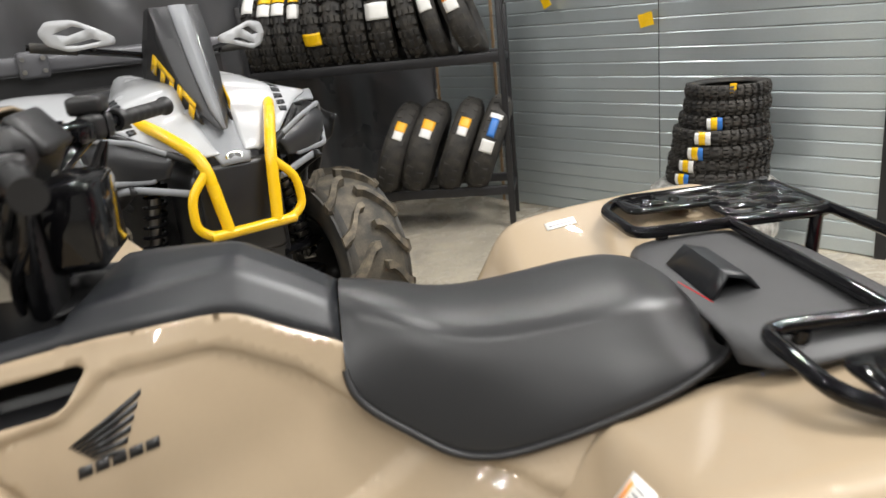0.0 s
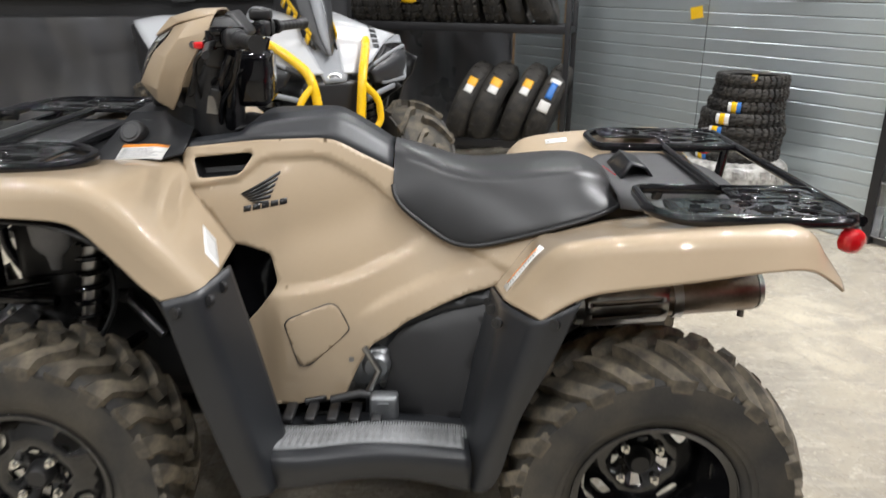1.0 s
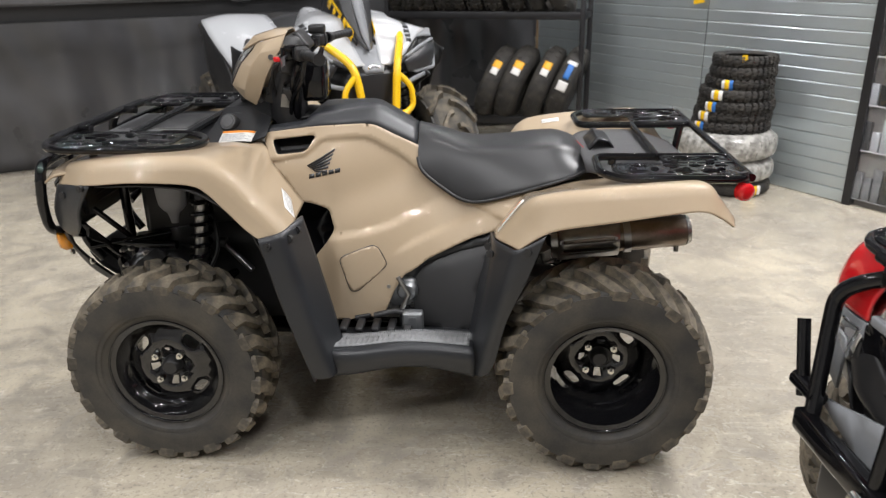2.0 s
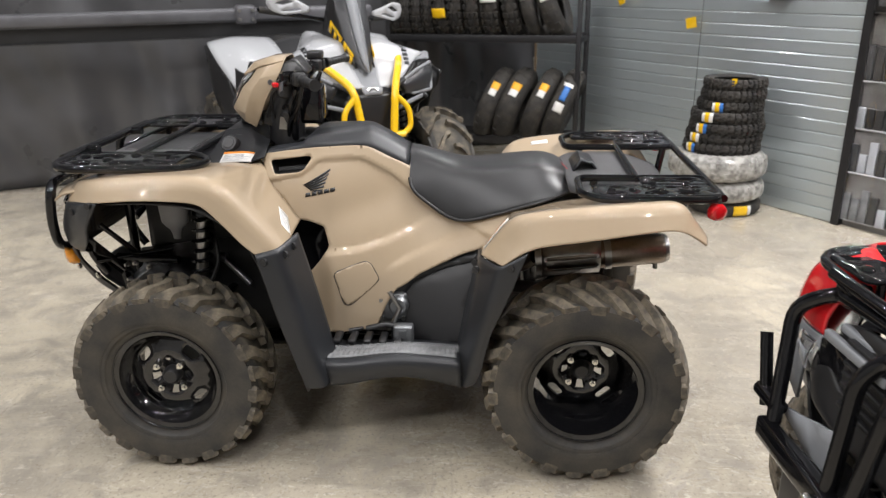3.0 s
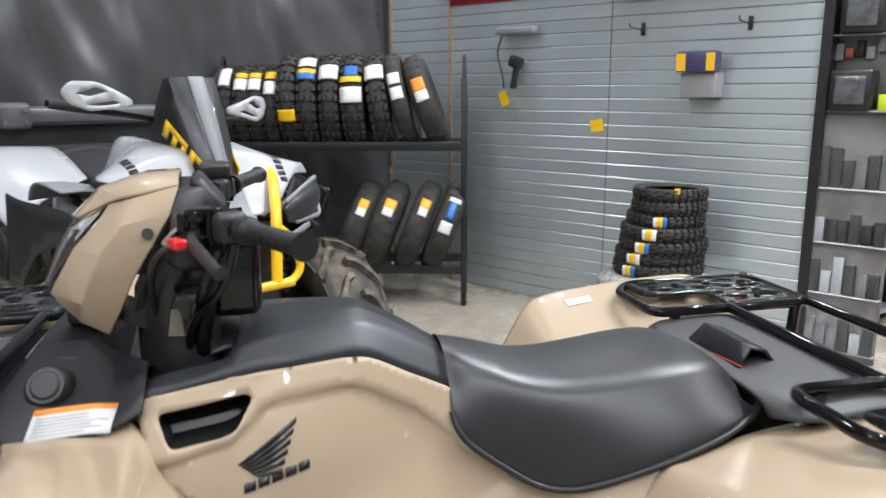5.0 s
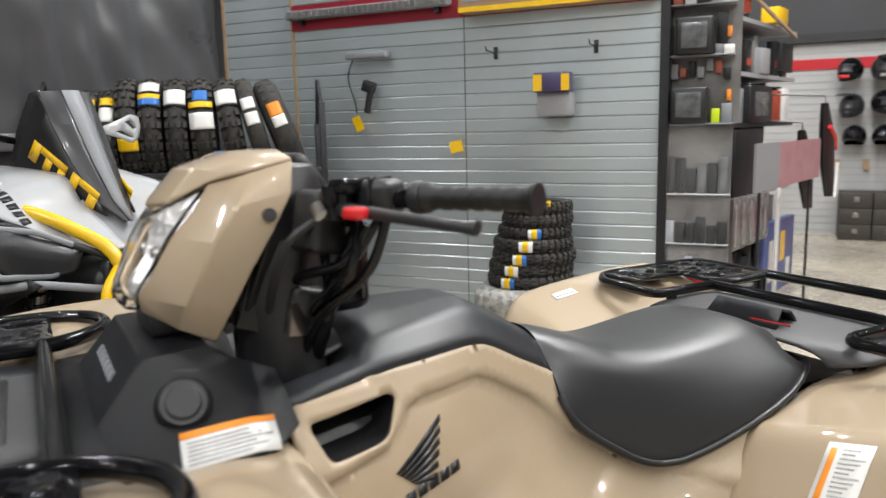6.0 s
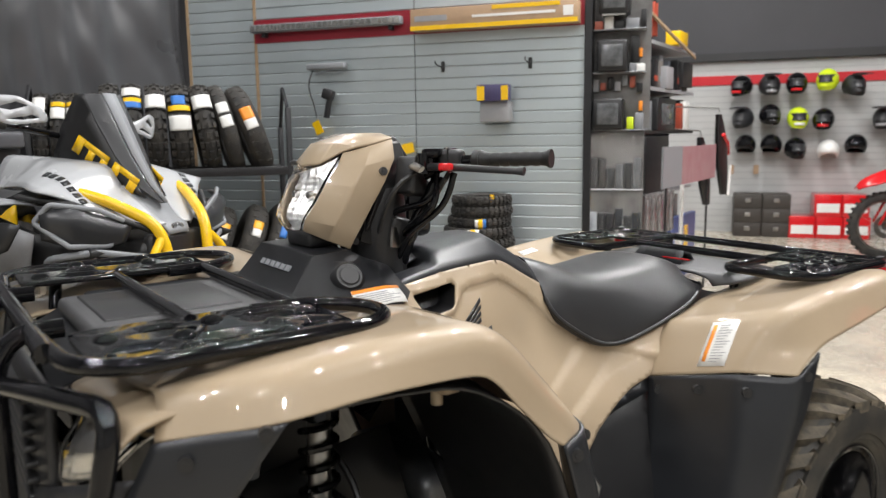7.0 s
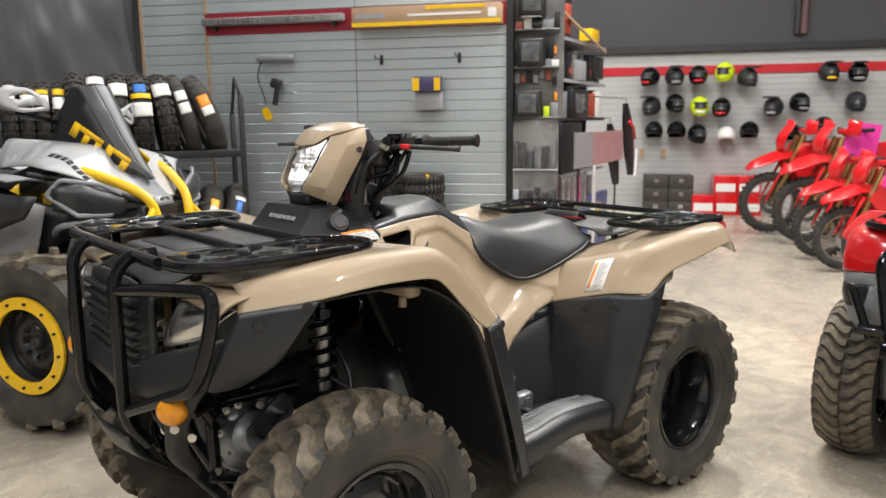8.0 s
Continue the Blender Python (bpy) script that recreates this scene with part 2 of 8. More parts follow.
INK = material("black_print", (0.012, 0.012, 0.013), 0.4, vary=0.05, scale=20)
GREY_INK = material("grey_print", (0.32, 0.32, 0.33), 0.5, vary=0.05, scale=20)
BLUE = material("blue_print", (0.03, 0.16, 0.5), 0.45, vary=0.05, scale=20)
PINK = material("pink_print", (0.75, 0.04, 0.35), 0.45, vary=0.05, scale=20)


def concrete():
    """Sealed floor: cloudy patches, drag marks, pale scuffs and speckle, with uneven gloss."""
    m, nodes, links, bsdf = nodes_of("sealed_concrete")
    where = nodes.new("ShaderNodeTexCoord")

    def noise(scale, detail, stretch=(1, 1, 1), turn=0.0, twist=0.0):
        place, tex = nodes.new("ShaderNodeMapping"), nodes.new("ShaderNodeTexNoise")
        place.inputs["Scale"].default_value, place.inputs["Rotation"].default_value = stretch, (0, 0, radians(turn))
        links.new(where.outputs["Object"], place.inputs["Vector"])
        links.new(place.outputs["Vector"], tex.inputs["Vector"])
        tex.inputs["Scale"].default_value, tex.inputs["Detail"].default_value, tex.inputs["Distortion"].default_value = scale, detail, twist
        tex.inputs["Roughness"].default_value = 0.65
        return tex.outputs["Fac"]

    def band(value, low, high, a, b):
        r = nodes.new("ShaderNodeMapRange")
        for k, v in zip(("From Min", "From Max", "To Min", "To Max"), (low, high, a, b)):
            r.inputs[k].default_value = v
        links.new(value, r.inputs["Value"])
        return r.outputs["Result"]

    def mixed(factor, a, b):
        x = nodes.new("ShaderNodeMix")
        x.data_type = "RGBA"
        links.new(factor, x.inputs["Factor"])
        for k, v in (("A", a), ("B", b)):
            if isinstance(v, tuple):
                x.inputs[k].default_value = (*v, 1)
            else:
                links.new(v, x.inputs[k])
        return x.outputs["Result"]

    cloud, patch, fine = noise(0.7, 6, twist=0.8), noise(6.5, 9, twist=0.7), noise(70, 3)
    colour = mixed(band(cloud, 0.38, 0.62, 0, 1), (0.33, 0.295, 0.240), (0.525, 0.468, 0.362))
    colour = mixed(band(patch, 0.47, 0.62, 0, 0.7), colour, (0.28, 0.252, 0.21))
    stain = noise(1.9, 7, twist=1.4)
    colour = mixed(band(stain, 0.53, 0.63, 0, 0.5), colour, (0.24, 0.215, 0.18))
    chips = noise(38, 4, twist=0.5)
    colour = mixed(band(chips, 0.60, 0.68, 0, 0.45), colour, (0.68, 0.62, 0.51))
    drag = noise(2.2, 5, (1, 9, 1), 28, 0.3)
    colour = mixed(band(drag, 0.56, 0.72, 0, 0.35), colour, (0.66, 0.61, 0.51))
    cross = noise(3.5, 5, (8, 1, 1), -20, 0.6)
    colour = mixed(band(cross, 0.60, 0.72, 0, 0.5), colour, (0.28, 0.26, 0.23))
    scuff = noise(16, 5, (1, 2.5, 1), 50, 1.2)
    colour = mixed(band(scuff, 0.58, 0.66, 0, 0.45), colour, (0.68, 0.63, 0.54))
    colour = mixed(band(fine, 0.54, 0.68, 0, 0.6), colour, (0.19, 0.172, 0.152))
    line = noise(5.0, 6, (1, 26, 1), 12, 0.2)
    colour = mixed(band(line, 0.64, 0.70, 0, 0.35), colour, (0.70, 0.64, 0.53))
    links.new(colour, bsdf.inputs["Base Color"])
    links.new(band(patch, 0.3, 0.7, 0.10, 0.42), bsdf.inputs["Roughness"])
    relief = nodes.new("ShaderNodeBump")
    relief.inputs["Strength"].default_value, relief.inputs["Distance"].default_value = 0.25, 0.002
    links.new(scuff, relief.inputs["Height"])
    links.new(relief.outputs["Normal"], bsdf.inputs["Normal"])
    return m


CONCRETE = concrete()
SLAT = material("grey_slat_board", (0.52, 0.58, 0.60), 0.32, metal=0.5, vary=0.08, scale=1.6, coat=0.4, rough_vary=0.08, by_object=0.05, coat_rough=0.12)
CLOTH = material("black_drape", (0.078, 0.078, 0.083), 0.3, spec=0.7, vary=0.15, scale=2.5, bump=0.2, grain=400)
DARK_WALL = material("dark_grey_wall", (0.045, 0.045, 0.05), 0.6, vary=0.1, scale=1.5)
PALE_WALL = material("pale_wall", (0.47, 0.47, 0.46), 0.6, vary=0.05, scale=1.2)
FILL_WALL = material("grey_wall", (0.56, 0.56, 0.55), 0.6, vary=0.05, scale=1.2)
CEILING = material("grey_ceiling", (0.20, 0.20, 0.20), 0.9, vary=0.06, scale=2)
RACK_STEEL = material("black_powder_coat", (0.014, 0.014, 0.016), 0.4, vary=0.12, scale=14, bump=0.1)
BAND = material("dark_red_band", (0.28, 0.012, 0.025), 0.35, vary=0.06, scale=4)
RED_BAND = material("red_band", (0.5, 0.012, 0.02), 0.35, vary=0.06, scale=4)
CARD = material("brown_board_box", (0.42, 0.28, 0.17), 0.6, vary=0.1, scale=6)
PINE = material("bare_wood_edge", (0.42, 0.29, 0.17), 0.6, vary=0.15, scale=30)
WRAP = material("clear_stretch_wrap", (0.42, 0.41, 0.38), 0.22, vary=0.25, scale=26, bump=0.9, grain=45, second=(0.15, 0.145, 0.135))
PIPE = material("grey_steel_rail", (0.13, 0.13, 0.14), 0.4, metal=0.3, vary=0.12, scale=7)
LIME = material("fluorescent_lime", (0.62, 0.78, 0.02), 0.2, vary=0.03, scale=10, coat=0.4)
SMOKE = material("smoked_screen", (0.03, 0.031, 0.034), 0.34, vary=0.1, scale=6, coat=0.1)
DISPLAY = material("screen_glass", (0.13, 0.135, 0.14), 0.12, vary=0.3, scale=12)
GOLD = material("gold_anodised", (0.45, 0.3, 0.12), 0.3, metal=0.9, vary=0.08, scale=12)

# ---- the room ----
SLAT_DIR, SLAT_END, SLAT_Q = Vector((0.5917, -0.8061, 0)), Vector((2.418, 2.025, 0)), Vector((1.75, 2.947, 0))
CORNER = Vector((0.695, 4.383, 0))
DRAPE_DIR = Vector((math.cos(radians(24.5)), math.sin(radians(24.5)), 0))
HELMET_DIR, HELMET_MID = SLAT_DIR, Vector((7.595, 3.370, 0))


def along(origin, way, facing):
    """A pose with x along a wall, y out of its back, z up."""
    x = Vector(way).normalized()
    y = Vector((-x.y, x.x, 0)) * facing
    m = Matrix((x, y, Vector((0, 0, 1)))).transposed().to_4x4()
    m.translation = origin
    return m


tagged(part("floor", box(-9, 14, -9, 12, -0.12, 0), CONCRETE), "worn sealed grey-beige concrete floor of the showroom", "floor", kind="structure")
tagged(part("ceiling", box(-9, 14, -9, 12, 5.4, 5.6), CEILING), "grey painted showroom ceiling", "ceiling", kind="structure")
# South and west walls are unseen; their pale tone bounces fill light in.
for nm, b in (("wall_south", (-9, 14, -9.2, -9, 0, 5.4)), ("wall_west", (-9.2, -9, -9, 12, 0, 5.4)), ("wall_north", (-9, 14, 12, 12.2, 0, 5.4)), ("wall_east", (14, 14.2, -9, 12, 0, 5.4))):
    tagged(part(nm, box(*b), FILL_WALL if nm in ("wall_south", "wall_west") else DARK_WALL), "plain outer wall added to close the room", "wall", kind="structure")


def build_drape():
    """The black cloth that hangs along the back, in loose folds."""
    length, n, k = 9.0, 460, 34
    rows = []
    for j in range(k + 1):
        z = 0.01 + 3.6 * j / k
        row = []
        for i in range(n + 1):
            s = length * i / n
            fold = 0.035 * math.sin(s * 7 + 2.2 * noise.noise((s * 0.9, z * 0.35, 0))) + 0.075 * noise.noise((s * 1.7 + 0.9 * z, z * 0.6, 3))
            fold += 0.03 * noise.noise((s * 6 - 3.4 * z, z * 1.2, 7))
            fold += 0.016 * math.sin(s * 24 + 5 * noise.noise((s * 0.8, z * 0.5, 11)) - 1.2 * z) * (0.35 + abs(noise.noise((s * 0.7, z * 0.4, 19))) * 2)
            row.append(CORNER - DRAPE_DIR * s + Vector((DRAPE_DIR.y, -DRAPE_DIR.x, 0)) * (fold - 0.06) + Vector((0, 0, z)))
        rows.append(row)
    return tagged(part("wall_drape", grid(rows), CLOTH, thick=0.004), "black cloth hung in loose folds along the back", "drape", kind="structure")


build_drape()
tagged(part("wall_drape_back", moved(box(-9.5, 0, 0.12, 0.22, 0, 5.4), along(CORNER, DRAPE_DIR, 1)), DARK_WALL), "dark grey wall behind the black cloth", "wall", kind="structure")


def build_rail():
    m = along(CORNER, DRAPE_DIR, 1)
    rail = thing("steel_rail", "grey steel rail with a clamp in front of the black cloth", "rail", m)
    part("bar", rounded_box(-8, -1.62, -0.50, -0.41, 1.185, 1.275, 0.02), PIPE, rail)
    part("angle_strip", joined(box(-8, -1.62, -0.435, -0.43, 1.08, 1.18), box(-8, -1.62, -0.47, -0.435, 1.08, 1.085)), BLACK, rail, "black slotted angle strip")
    for x in (-7.9, -1.68):
        part("foot_post", rounded_box(x - 0.03, x + 0.03, -0.40, -0.34, 0.0, 1.27, 0.005), BLACK, rail)
        part("cleat", box(x - 0.025, x + 0.025, -0.43, -0.39, 1.19, 1.26), BLACK, rail)
    clamp = part("clamp", rounded_box(-2.61, -2.47, -0.525, -0.395, 1.165, 1.295, 0.02), PIPE, rail)
    for x in (-2.585, -2.495):
        for z in (1.20, 1.26):
            part("bolt", cylinder((x, -0.54, z), (x, -0.52, z), 0.012, 6), STEEL, clamp)


build_rail()


def build_slat_board():
    """The slat board: three sheets of horizontal slats with grooves between them."""
    m = along(SLAT_Q, SLAT_DIR, 1)              # x along the board towards its free end, y to its back
    back = tagged(part("wall_slat_board", moved(box(-1.80, 1.135, 0.012, 0.10, 0, 2.75), m), GREY_INK), "grey horizontal slat board display wall", "wall", kind="structure")
    h, gap = 0.0762, 0.0036
    for x0, x1 in ((-1.80, -1.222), (-1.214, -0.003), (0.003, 1.135)):
        bm = bmesh.new()
        prof = ((0.0, 0.003), (0.0, h - gap - 0.006), (0.004, h - gap), (0.012, h - gap), (0.012, 0.0), (0.002, 0.0))
        ends = [[bm.verts.new((x, y, z)) for y, z in prof] for x in (x0, x1)]
        for i in range(6):
            bm.faces.new([ends[0][i], ends[0][(i + 1) % 6], ends[1][(i + 1) % 6], ends[1][i]])
        bm.faces.new(ends[0][::-1])
        bm.faces.new(ends[1])
        bmesh.ops.recalc_face_normals(bm, faces=bm.faces)
        me = mesh_of("slat", bm, SLAT, 20)
        for i in range(36):
            ob = new("slat", me)
            ob.parent, ob.matrix_world = back, m @ Matrix.Translation((0, 0, 0.004 + h * i))
    for x in (-1.785, -1.218):
        part("edge_strip", moved(box(x - 0.012, x + 0.012, -0.004, 0.02, 0, 2.75), m), PINE, back, "bare wooden joint strip")
    part("end_post", moved(joined(box(1.135, 1.185, -0.02, 0.10, 0, 2.75)), m), RACK_STEEL, back, "black steel end post", bevel=0.003)
    part("seam_strip", moved(box(-0.0028, 0.0028, 0.002, 0.012, 0.0, 2.75), m), BLACK, back)
    part("header_band", moved(box(-1.22, 1.135, -0.008, -0.002, 1.895, 2.055), m), BAND, back, "dark red band along the top of the board")
    return m


SLAT_M = build_slat_board()


# ---- quad bikes ----
def atv_tyre(radius, width, rim, lugs, mat, parent, deep=0.018, sweep=0.35, flip=1):
    """A low-pressure tyre: rounded carcass, bead step, and two staggered rows of slanted lugs."""
    w = width / 2
    prof = [(rim - 0.004, -w * 0.72), (rim + 0.012, -w * 0.8), (rim + 0.03, -w * 0.88), (rim + 0.034, -w * 0.93), (rim + (radius - rim) * 0.27, -w * 0.955), (rim + (radius - rim) * 0.30, -w * 0.958), (rim + (radius - rim) * 0.325, -w * 0.990), (rim + (radius - rim) * 0.55, -w * 1.0),
            (rim + (radius - rim) * 0.74, -w * 0.985), (radius - deep - 0.018, -w * 0.9), (radius - deep - 0.004, -w * 0.74), (radius - deep, -w * 0.4), (radius - deep, 0)]
    prof = prof + [(r, -y) for r, y in prof[-2::-1]]
    bm = lathe([(p.x, p.y) for p in catmull([(r, y, 0) for r, y in prof], 2)], 64)

    def crown(y):                                # radius of the carcass at y
        a = min(abs(y) / w, 1.0)
        return radius - deep - 0.006 * a**2 - 0.016 * (min(max(0.0, a - 0.62), 0.28) / 0.28) ** 2
    tyre = part("tyre", bm, mat, parent, angle=32)
    tyre["label"] = "chunky black tyre with dusty lugs"
    part("tread_band", lathe([(crown(w * k / 10) + 0.0018, w * k / 10) for k in range(-8, 9)], 64), BAND_DUST, parent, "dusty tread between the lugs")
    for side in (-1, 1):
        for long_one in (0, 1):
            rings = []
            for s in range(9 if long_one else 8):
                t = min(s / 5, 1.0)
                y = side * w * (0.04 + (0.91 if long_one else 0.84) * t)
                ang = flip * sweep * (t**1.3) * 0.62 - 0.03 * math.sin(t * 6)
                half = ((0.017 if long_one else 0.014) + 0.011 * t) / radius
                r0, top = crown(y) - 0.006, crown(y) + deep * (1.0 - 0.25 * t)
                inner = outer = y
                if s > 4:                        # over the shoulder and down the side wall
                    flank_r = radius - deep - 0.014 if s == 5 else rim + (radius - rim) * (0.84, 0.72, 0.62)[s - 6]
                    r0, top = flank_r - 0.002, flank_r + (0.012 if s == 5 else 0.0)
                    inner, outer = side * w * (0.84 if s == 5 else 0.93), side * w * (0.965, 1.012, 1.018, 1.012)[s - 5]
                    if s == (8 if long_one else 7):
                        outer = side * w * 0.985
                def at(a, r, yy):
                    return (r * math.cos(a), yy, r * math.sin(a))
                rings.append([at(ang - half * 1.2, r0, inner), at(ang - half * 0.8, top, outer), at(ang + half * 0.8, top, outer), at(ang + half * 1.2, r0, inner)])
            lug_bm = grid(rings, False, True)
            lug_bm.verts.ensure_lookup_table()
            lug_bm.faces.new([lug_bm.verts[i] for i in range(4)])
            bmesh.ops.recalc_face_normals(lug_bm, faces=lug_bm.faces)
            me = mesh_of("lug", lug_bm, LUG, 30)
            for i in range(long_one, lugs, 2):
                lug = new("lug", me)
                lug.parent = parent
                lug.matrix_local = pose(0, 0, 0, 0, 360 * (i + (0.5 if side > 0 else 0.0)) / lugs, 0)
    return tyre


def steel_rim(radius, width, face_y, parent, mat, windows=4, bolts=4, bolt_mat=None, beadlock=None):
    """A dished steel wheel. face_y: where the disc sits, outwards negative."""
    w = width / 2
    prof = [(radius + 0.012, -w), (radius + 0.012, -w + 0.008), (radius - 0.002, -w + 0.012), (radius - 0.006, -w + 0.03), (radius - 0.022, -w * 0.45), (radius - 0.028, face_y),
            (radius - 0.028, w * 0.5), (radius - 0.006, w - 0.02), (radius + 0.012, w - 0.006), (radius + 0.012, w)]
    rim = part("rim", lathe(prof, 56), mat, parent, thick=0.004)
    ring = [(math.cos(t) * (radius - 0.029), math.sin(t) * (radius - 0.029)) for t in (2 * math.pi * i / 48 for i in range(48))]
    holes = []
    for i in range(windows):
        a = 2 * math.pi * (i + 0.5) / windows + 0.12
        r0, r1, da = radius * 0.60, radius * 0.76, 0.26
        quad = [(r0 * math.cos(a - da), r0 * math.sin(a - da)), (r1 * math.cos(a - da * 0.9), r1 * math.sin(a - da * 0.9)), (r1 * math.cos(a + da * 0.9), r1 * math.sin(a + da * 0.9)), (r0 * math.cos(a + da), r0 * math.sin(a + da))]
        holes.append([(p.x, p.y) for p in filleted([(*q, 0) for q in quad], 0.012, 3, True)])
    for i in range(4):
        a = math.pi / 2 * i + 0.12
        r0, r1, da = radius * 0.27, radius * 0.40, 0.2
        quad = [(r0 * math.cos(a - da), r0 * math.sin(a - da)), (r1 * math.cos(a - da), r1 * math.sin(a - da)), (r1 * math.cos(a + da), r1 * math.sin(a + da)), (r0 * math.cos(a + da), r0 * math.sin(a + da))]
        holes.append(quad)
    def dish(u, v):
        r = math.hypot(u, v) / radius
        return (u, face_y - 0.022 * max(0.0, 1 - abs(r - 0.5) / 0.3) + 0.006 * (r < 0.3), v)
    part("disc", panel(ring, dish, holes, 0.018), mat, rim, thick=0.004)
    part("hub_cap", lathe([(0.0, face_y - 0.03), (0.02, face_y - 0.03), (0.027, face_y - 0.022), (0.03, face_y + 0.01)], 20), BLACK, rim)
    for i in range(bolts):
        a = math.pi / 2 * (i + 0.5) + 0.12
        x, z = radius * 0.335 * math.cos(a), radius * 0.335 * math.sin(a)
        part("wheel_nut", joined(cylinder((x, face_y - 0.01, z), (x, face_y - 0.028, z), 0.0105, 6), cylinder((x, face_y - 0.026, z), (x, face_y - 0.038, z), 0.006, 8)), bolt_mat or CHROME, rim)
    if beadlock:
        ringm = part("beadlock_ring", lathe([(radius + 0.012, -w - 0.012), (radius + 0.012, -w + 0.002), (radius - 0.036, -w + 0.002), (radius - 0.036, -w - 0.012), (radius + 0.012, -w - 0.012)], 48), beadlock, rim, "yellow beadlock ring")
        for i in range(12):
            a = 2 * math.pi * i / 12
            x, z = (radius - 0.012) * math.cos(a), (radius - 0.012) * math.sin(a)
            part("ring_bolt", cylinder((x, -w - 0.011, z), (x, -w - 0.02, z), 0.006, 6), BLACK, ringm)
    return rim


def atv_wheel(parent, x, y, z, side, radius, width, rim_r, face, lugs, tyre_mat, name="wheel", turn=0.0, **more):
    hub = new(name)
    hub.empty_display_size = 0.05
    hub.parent = parent
    hub.matrix_local = pose(x, y, z, 0, 0, 180 if side > 0 else 0) @ pose(0, 0, 0, 0, turn, 0)
    atv_tyre(radius, width, rim_r, lugs, tyre_mat, hub, flip=side if name == "rear_wheel" else 1, **{k: v for k, v in more.items() if k in ("deep", "sweep")})
    steel_rim(rim_r, width * 0.86, face, hub, more.get("rim_mat", ENAMEL), bolt_mat=more.get("bolt_mat"), beadlock=more.get("beadlock"))
    return hub


def smooth(t):
    t = min(max(t, 0.0), 1.0)
    return t * t * (3 - 2 * t)


def both(name, bm, mat, parent, label="", **kw):
    """A part and its twin on the other side."""
    other = mirrored(bm)
    a = part(name, bm, mat, parent, label, **kw)
    b = part(name, other, mat, parent, label, **kw)
    return a, b


def shock(parent, a, b, r=0.028, coils=9):
    """A spring and damper between two points."""
    a, b = Vector(a), Vector(b)
    way = b - a
    up = way.normalized()
    u = up.orthogonal().normalized()
    v = up.cross(u)
    damper = part("shock_absorber", joined(cylinder(a, b, 0.010, 10), cylinder(a + way * 0.5, b, 0.019, 12), cylinder(a + way * 0.06, a + way * 0.1, r + 0.006, 14), cylinder(b - way * 0.12, b - way * 0.07, r + 0.006, 14)), GLOSS, parent)
    n = coils * 12
    pts = [a + way * (0.1 + 0.78 * i / n) + r * (math.cos(i * math.tau / 12) * u + math.sin(i * math.tau / 12) * v) for i in range(n + 1)]
    part("spring", tube(pts, 0.0064, 7), GLOSS, damper)
    part("shock_rod", cylinder(a + way * 0.12, a + way * 0.86, 0.0205, 14), STEEL, damper, "bright damper rod")
    for end in (a, b):
        part("shock_bolt", cylinder(end - u * 0.022, end + u * 0.022, 0.009, 8), STEEL, damper)
    return damper


def bolts(parent, places, way, r=0.009, mat=None):
    w = Vector(way).normalized()
    for p in places:
        p = Vector(p)
        part("screw", joined(cylinder(p - w * 0.004, p + w * 0.005, r, 12), cylinder(p + w * 0.004, p + w * 0.0065, r * 0.5, 6)), mat or BLACK, parent)


VENT = ((-0.361, 0.920), (-0.243, 0.927), (-0.234, 0.921), (-0.257, 0.886), (-0.274, 0.881), (-0.344, 0.879))


def vent_pocket():
    """A dark box behind the vent, open to the outside."""
    loop = [(-0.298 + (x + 0.298) * 1.04, 0.903 + (z - 0.903) * 1.06) for x, z in VENT]
    bm = grid([[(x, side_y(x, z) + d, z) for x, z in loop] for d in (0.004, 0.06)], False, True)
    bm.verts.ensure_lookup_table()
    bm.faces.new([bm.verts[6 + i] for i in range(6)])
    return bm


# the flank leans in towards the knees and the seat: control points of a thin plate (x, y, z)
FLANK_KNOTS = ((-0.358, -0.200, 0.918), (-0.346, -0.232, 0.877), (-0.233, -0.169, 0.923), (-0.063, -0.105, 0.943), (0.073, -0.084, 0.876), (0.247, -0.153, 0.705),
               (0.411, -0.193, 0.740), (0.318, -0.234, 0.633), (-0.175, -0.186, 0.883), (-0.149, -0.289, 0.578), (-0.100, -0.300, 0.360), (-0.250, -0.260, 0.720))


def plate_through(knots):
    n = len(knots)
    k = np.array(knots)
    at = k[:, [0, 2]]
    d = np.maximum(np.linalg.norm(at[:, None] - at[None], axis=2), 1e-9)
    flat = np.c_[np.ones(n), at]
    w = np.linalg.solve(np.block([[d * d * np.log(d) + np.eye(n) * 2e-4, flat], [flat.T, np.zeros((3, 3))]]), np.r_[k[:, 1], 0, 0, 0])

    def height(x, z):
        r = np.maximum(np.hypot(at[:, 0] - x, at[:, 1] - z), 1e-9)
        return float((w[:n] * r * r * np.log(r)).sum() + w[n] + w[n + 1] * x + w[n + 2] * z)
    return height


FLANK = plate_through(FLANK_KNOTS)
BORDER = ((-0.42, 0.850), (-0.350, 0.856), (-0.262, 0.866), (-0.236, 0.884), (-0.219, 0.899), (-0.193, 0.906), (-0.114, 0.906), (-0.088, 0.903), (-0.061, 0.891), (0.011, 0.848), (0.057, 0.808), (0.104, 0.771), (0.199, 0.709), (0.26, 0.69))
RIDGE = ((-0.22, 0.636), (-0.144, 0.640), (-0.068, 0.646), (0.0, 0.662), (0.079, 0.690), (0.17, 0.728), (0.30, 0.770))
SILL = ((-0.02, 0.560), (0.06, 0.602), (0.193, 0.654), (0.259, 0.675), (0.36, 0.705))


def over(line, x, z):
    """How far a point lies above a line that runs along x."""
    for (ax, az), (bx, bz) in zip(line, line[1:]):
        if x <= bx or (bx, bz) == line[-1]:
            return (z - az - (bz - az) * (x - ax) / (bx - ax)) * (bx - ax) / math.hypot(bx - ax, bz - az)


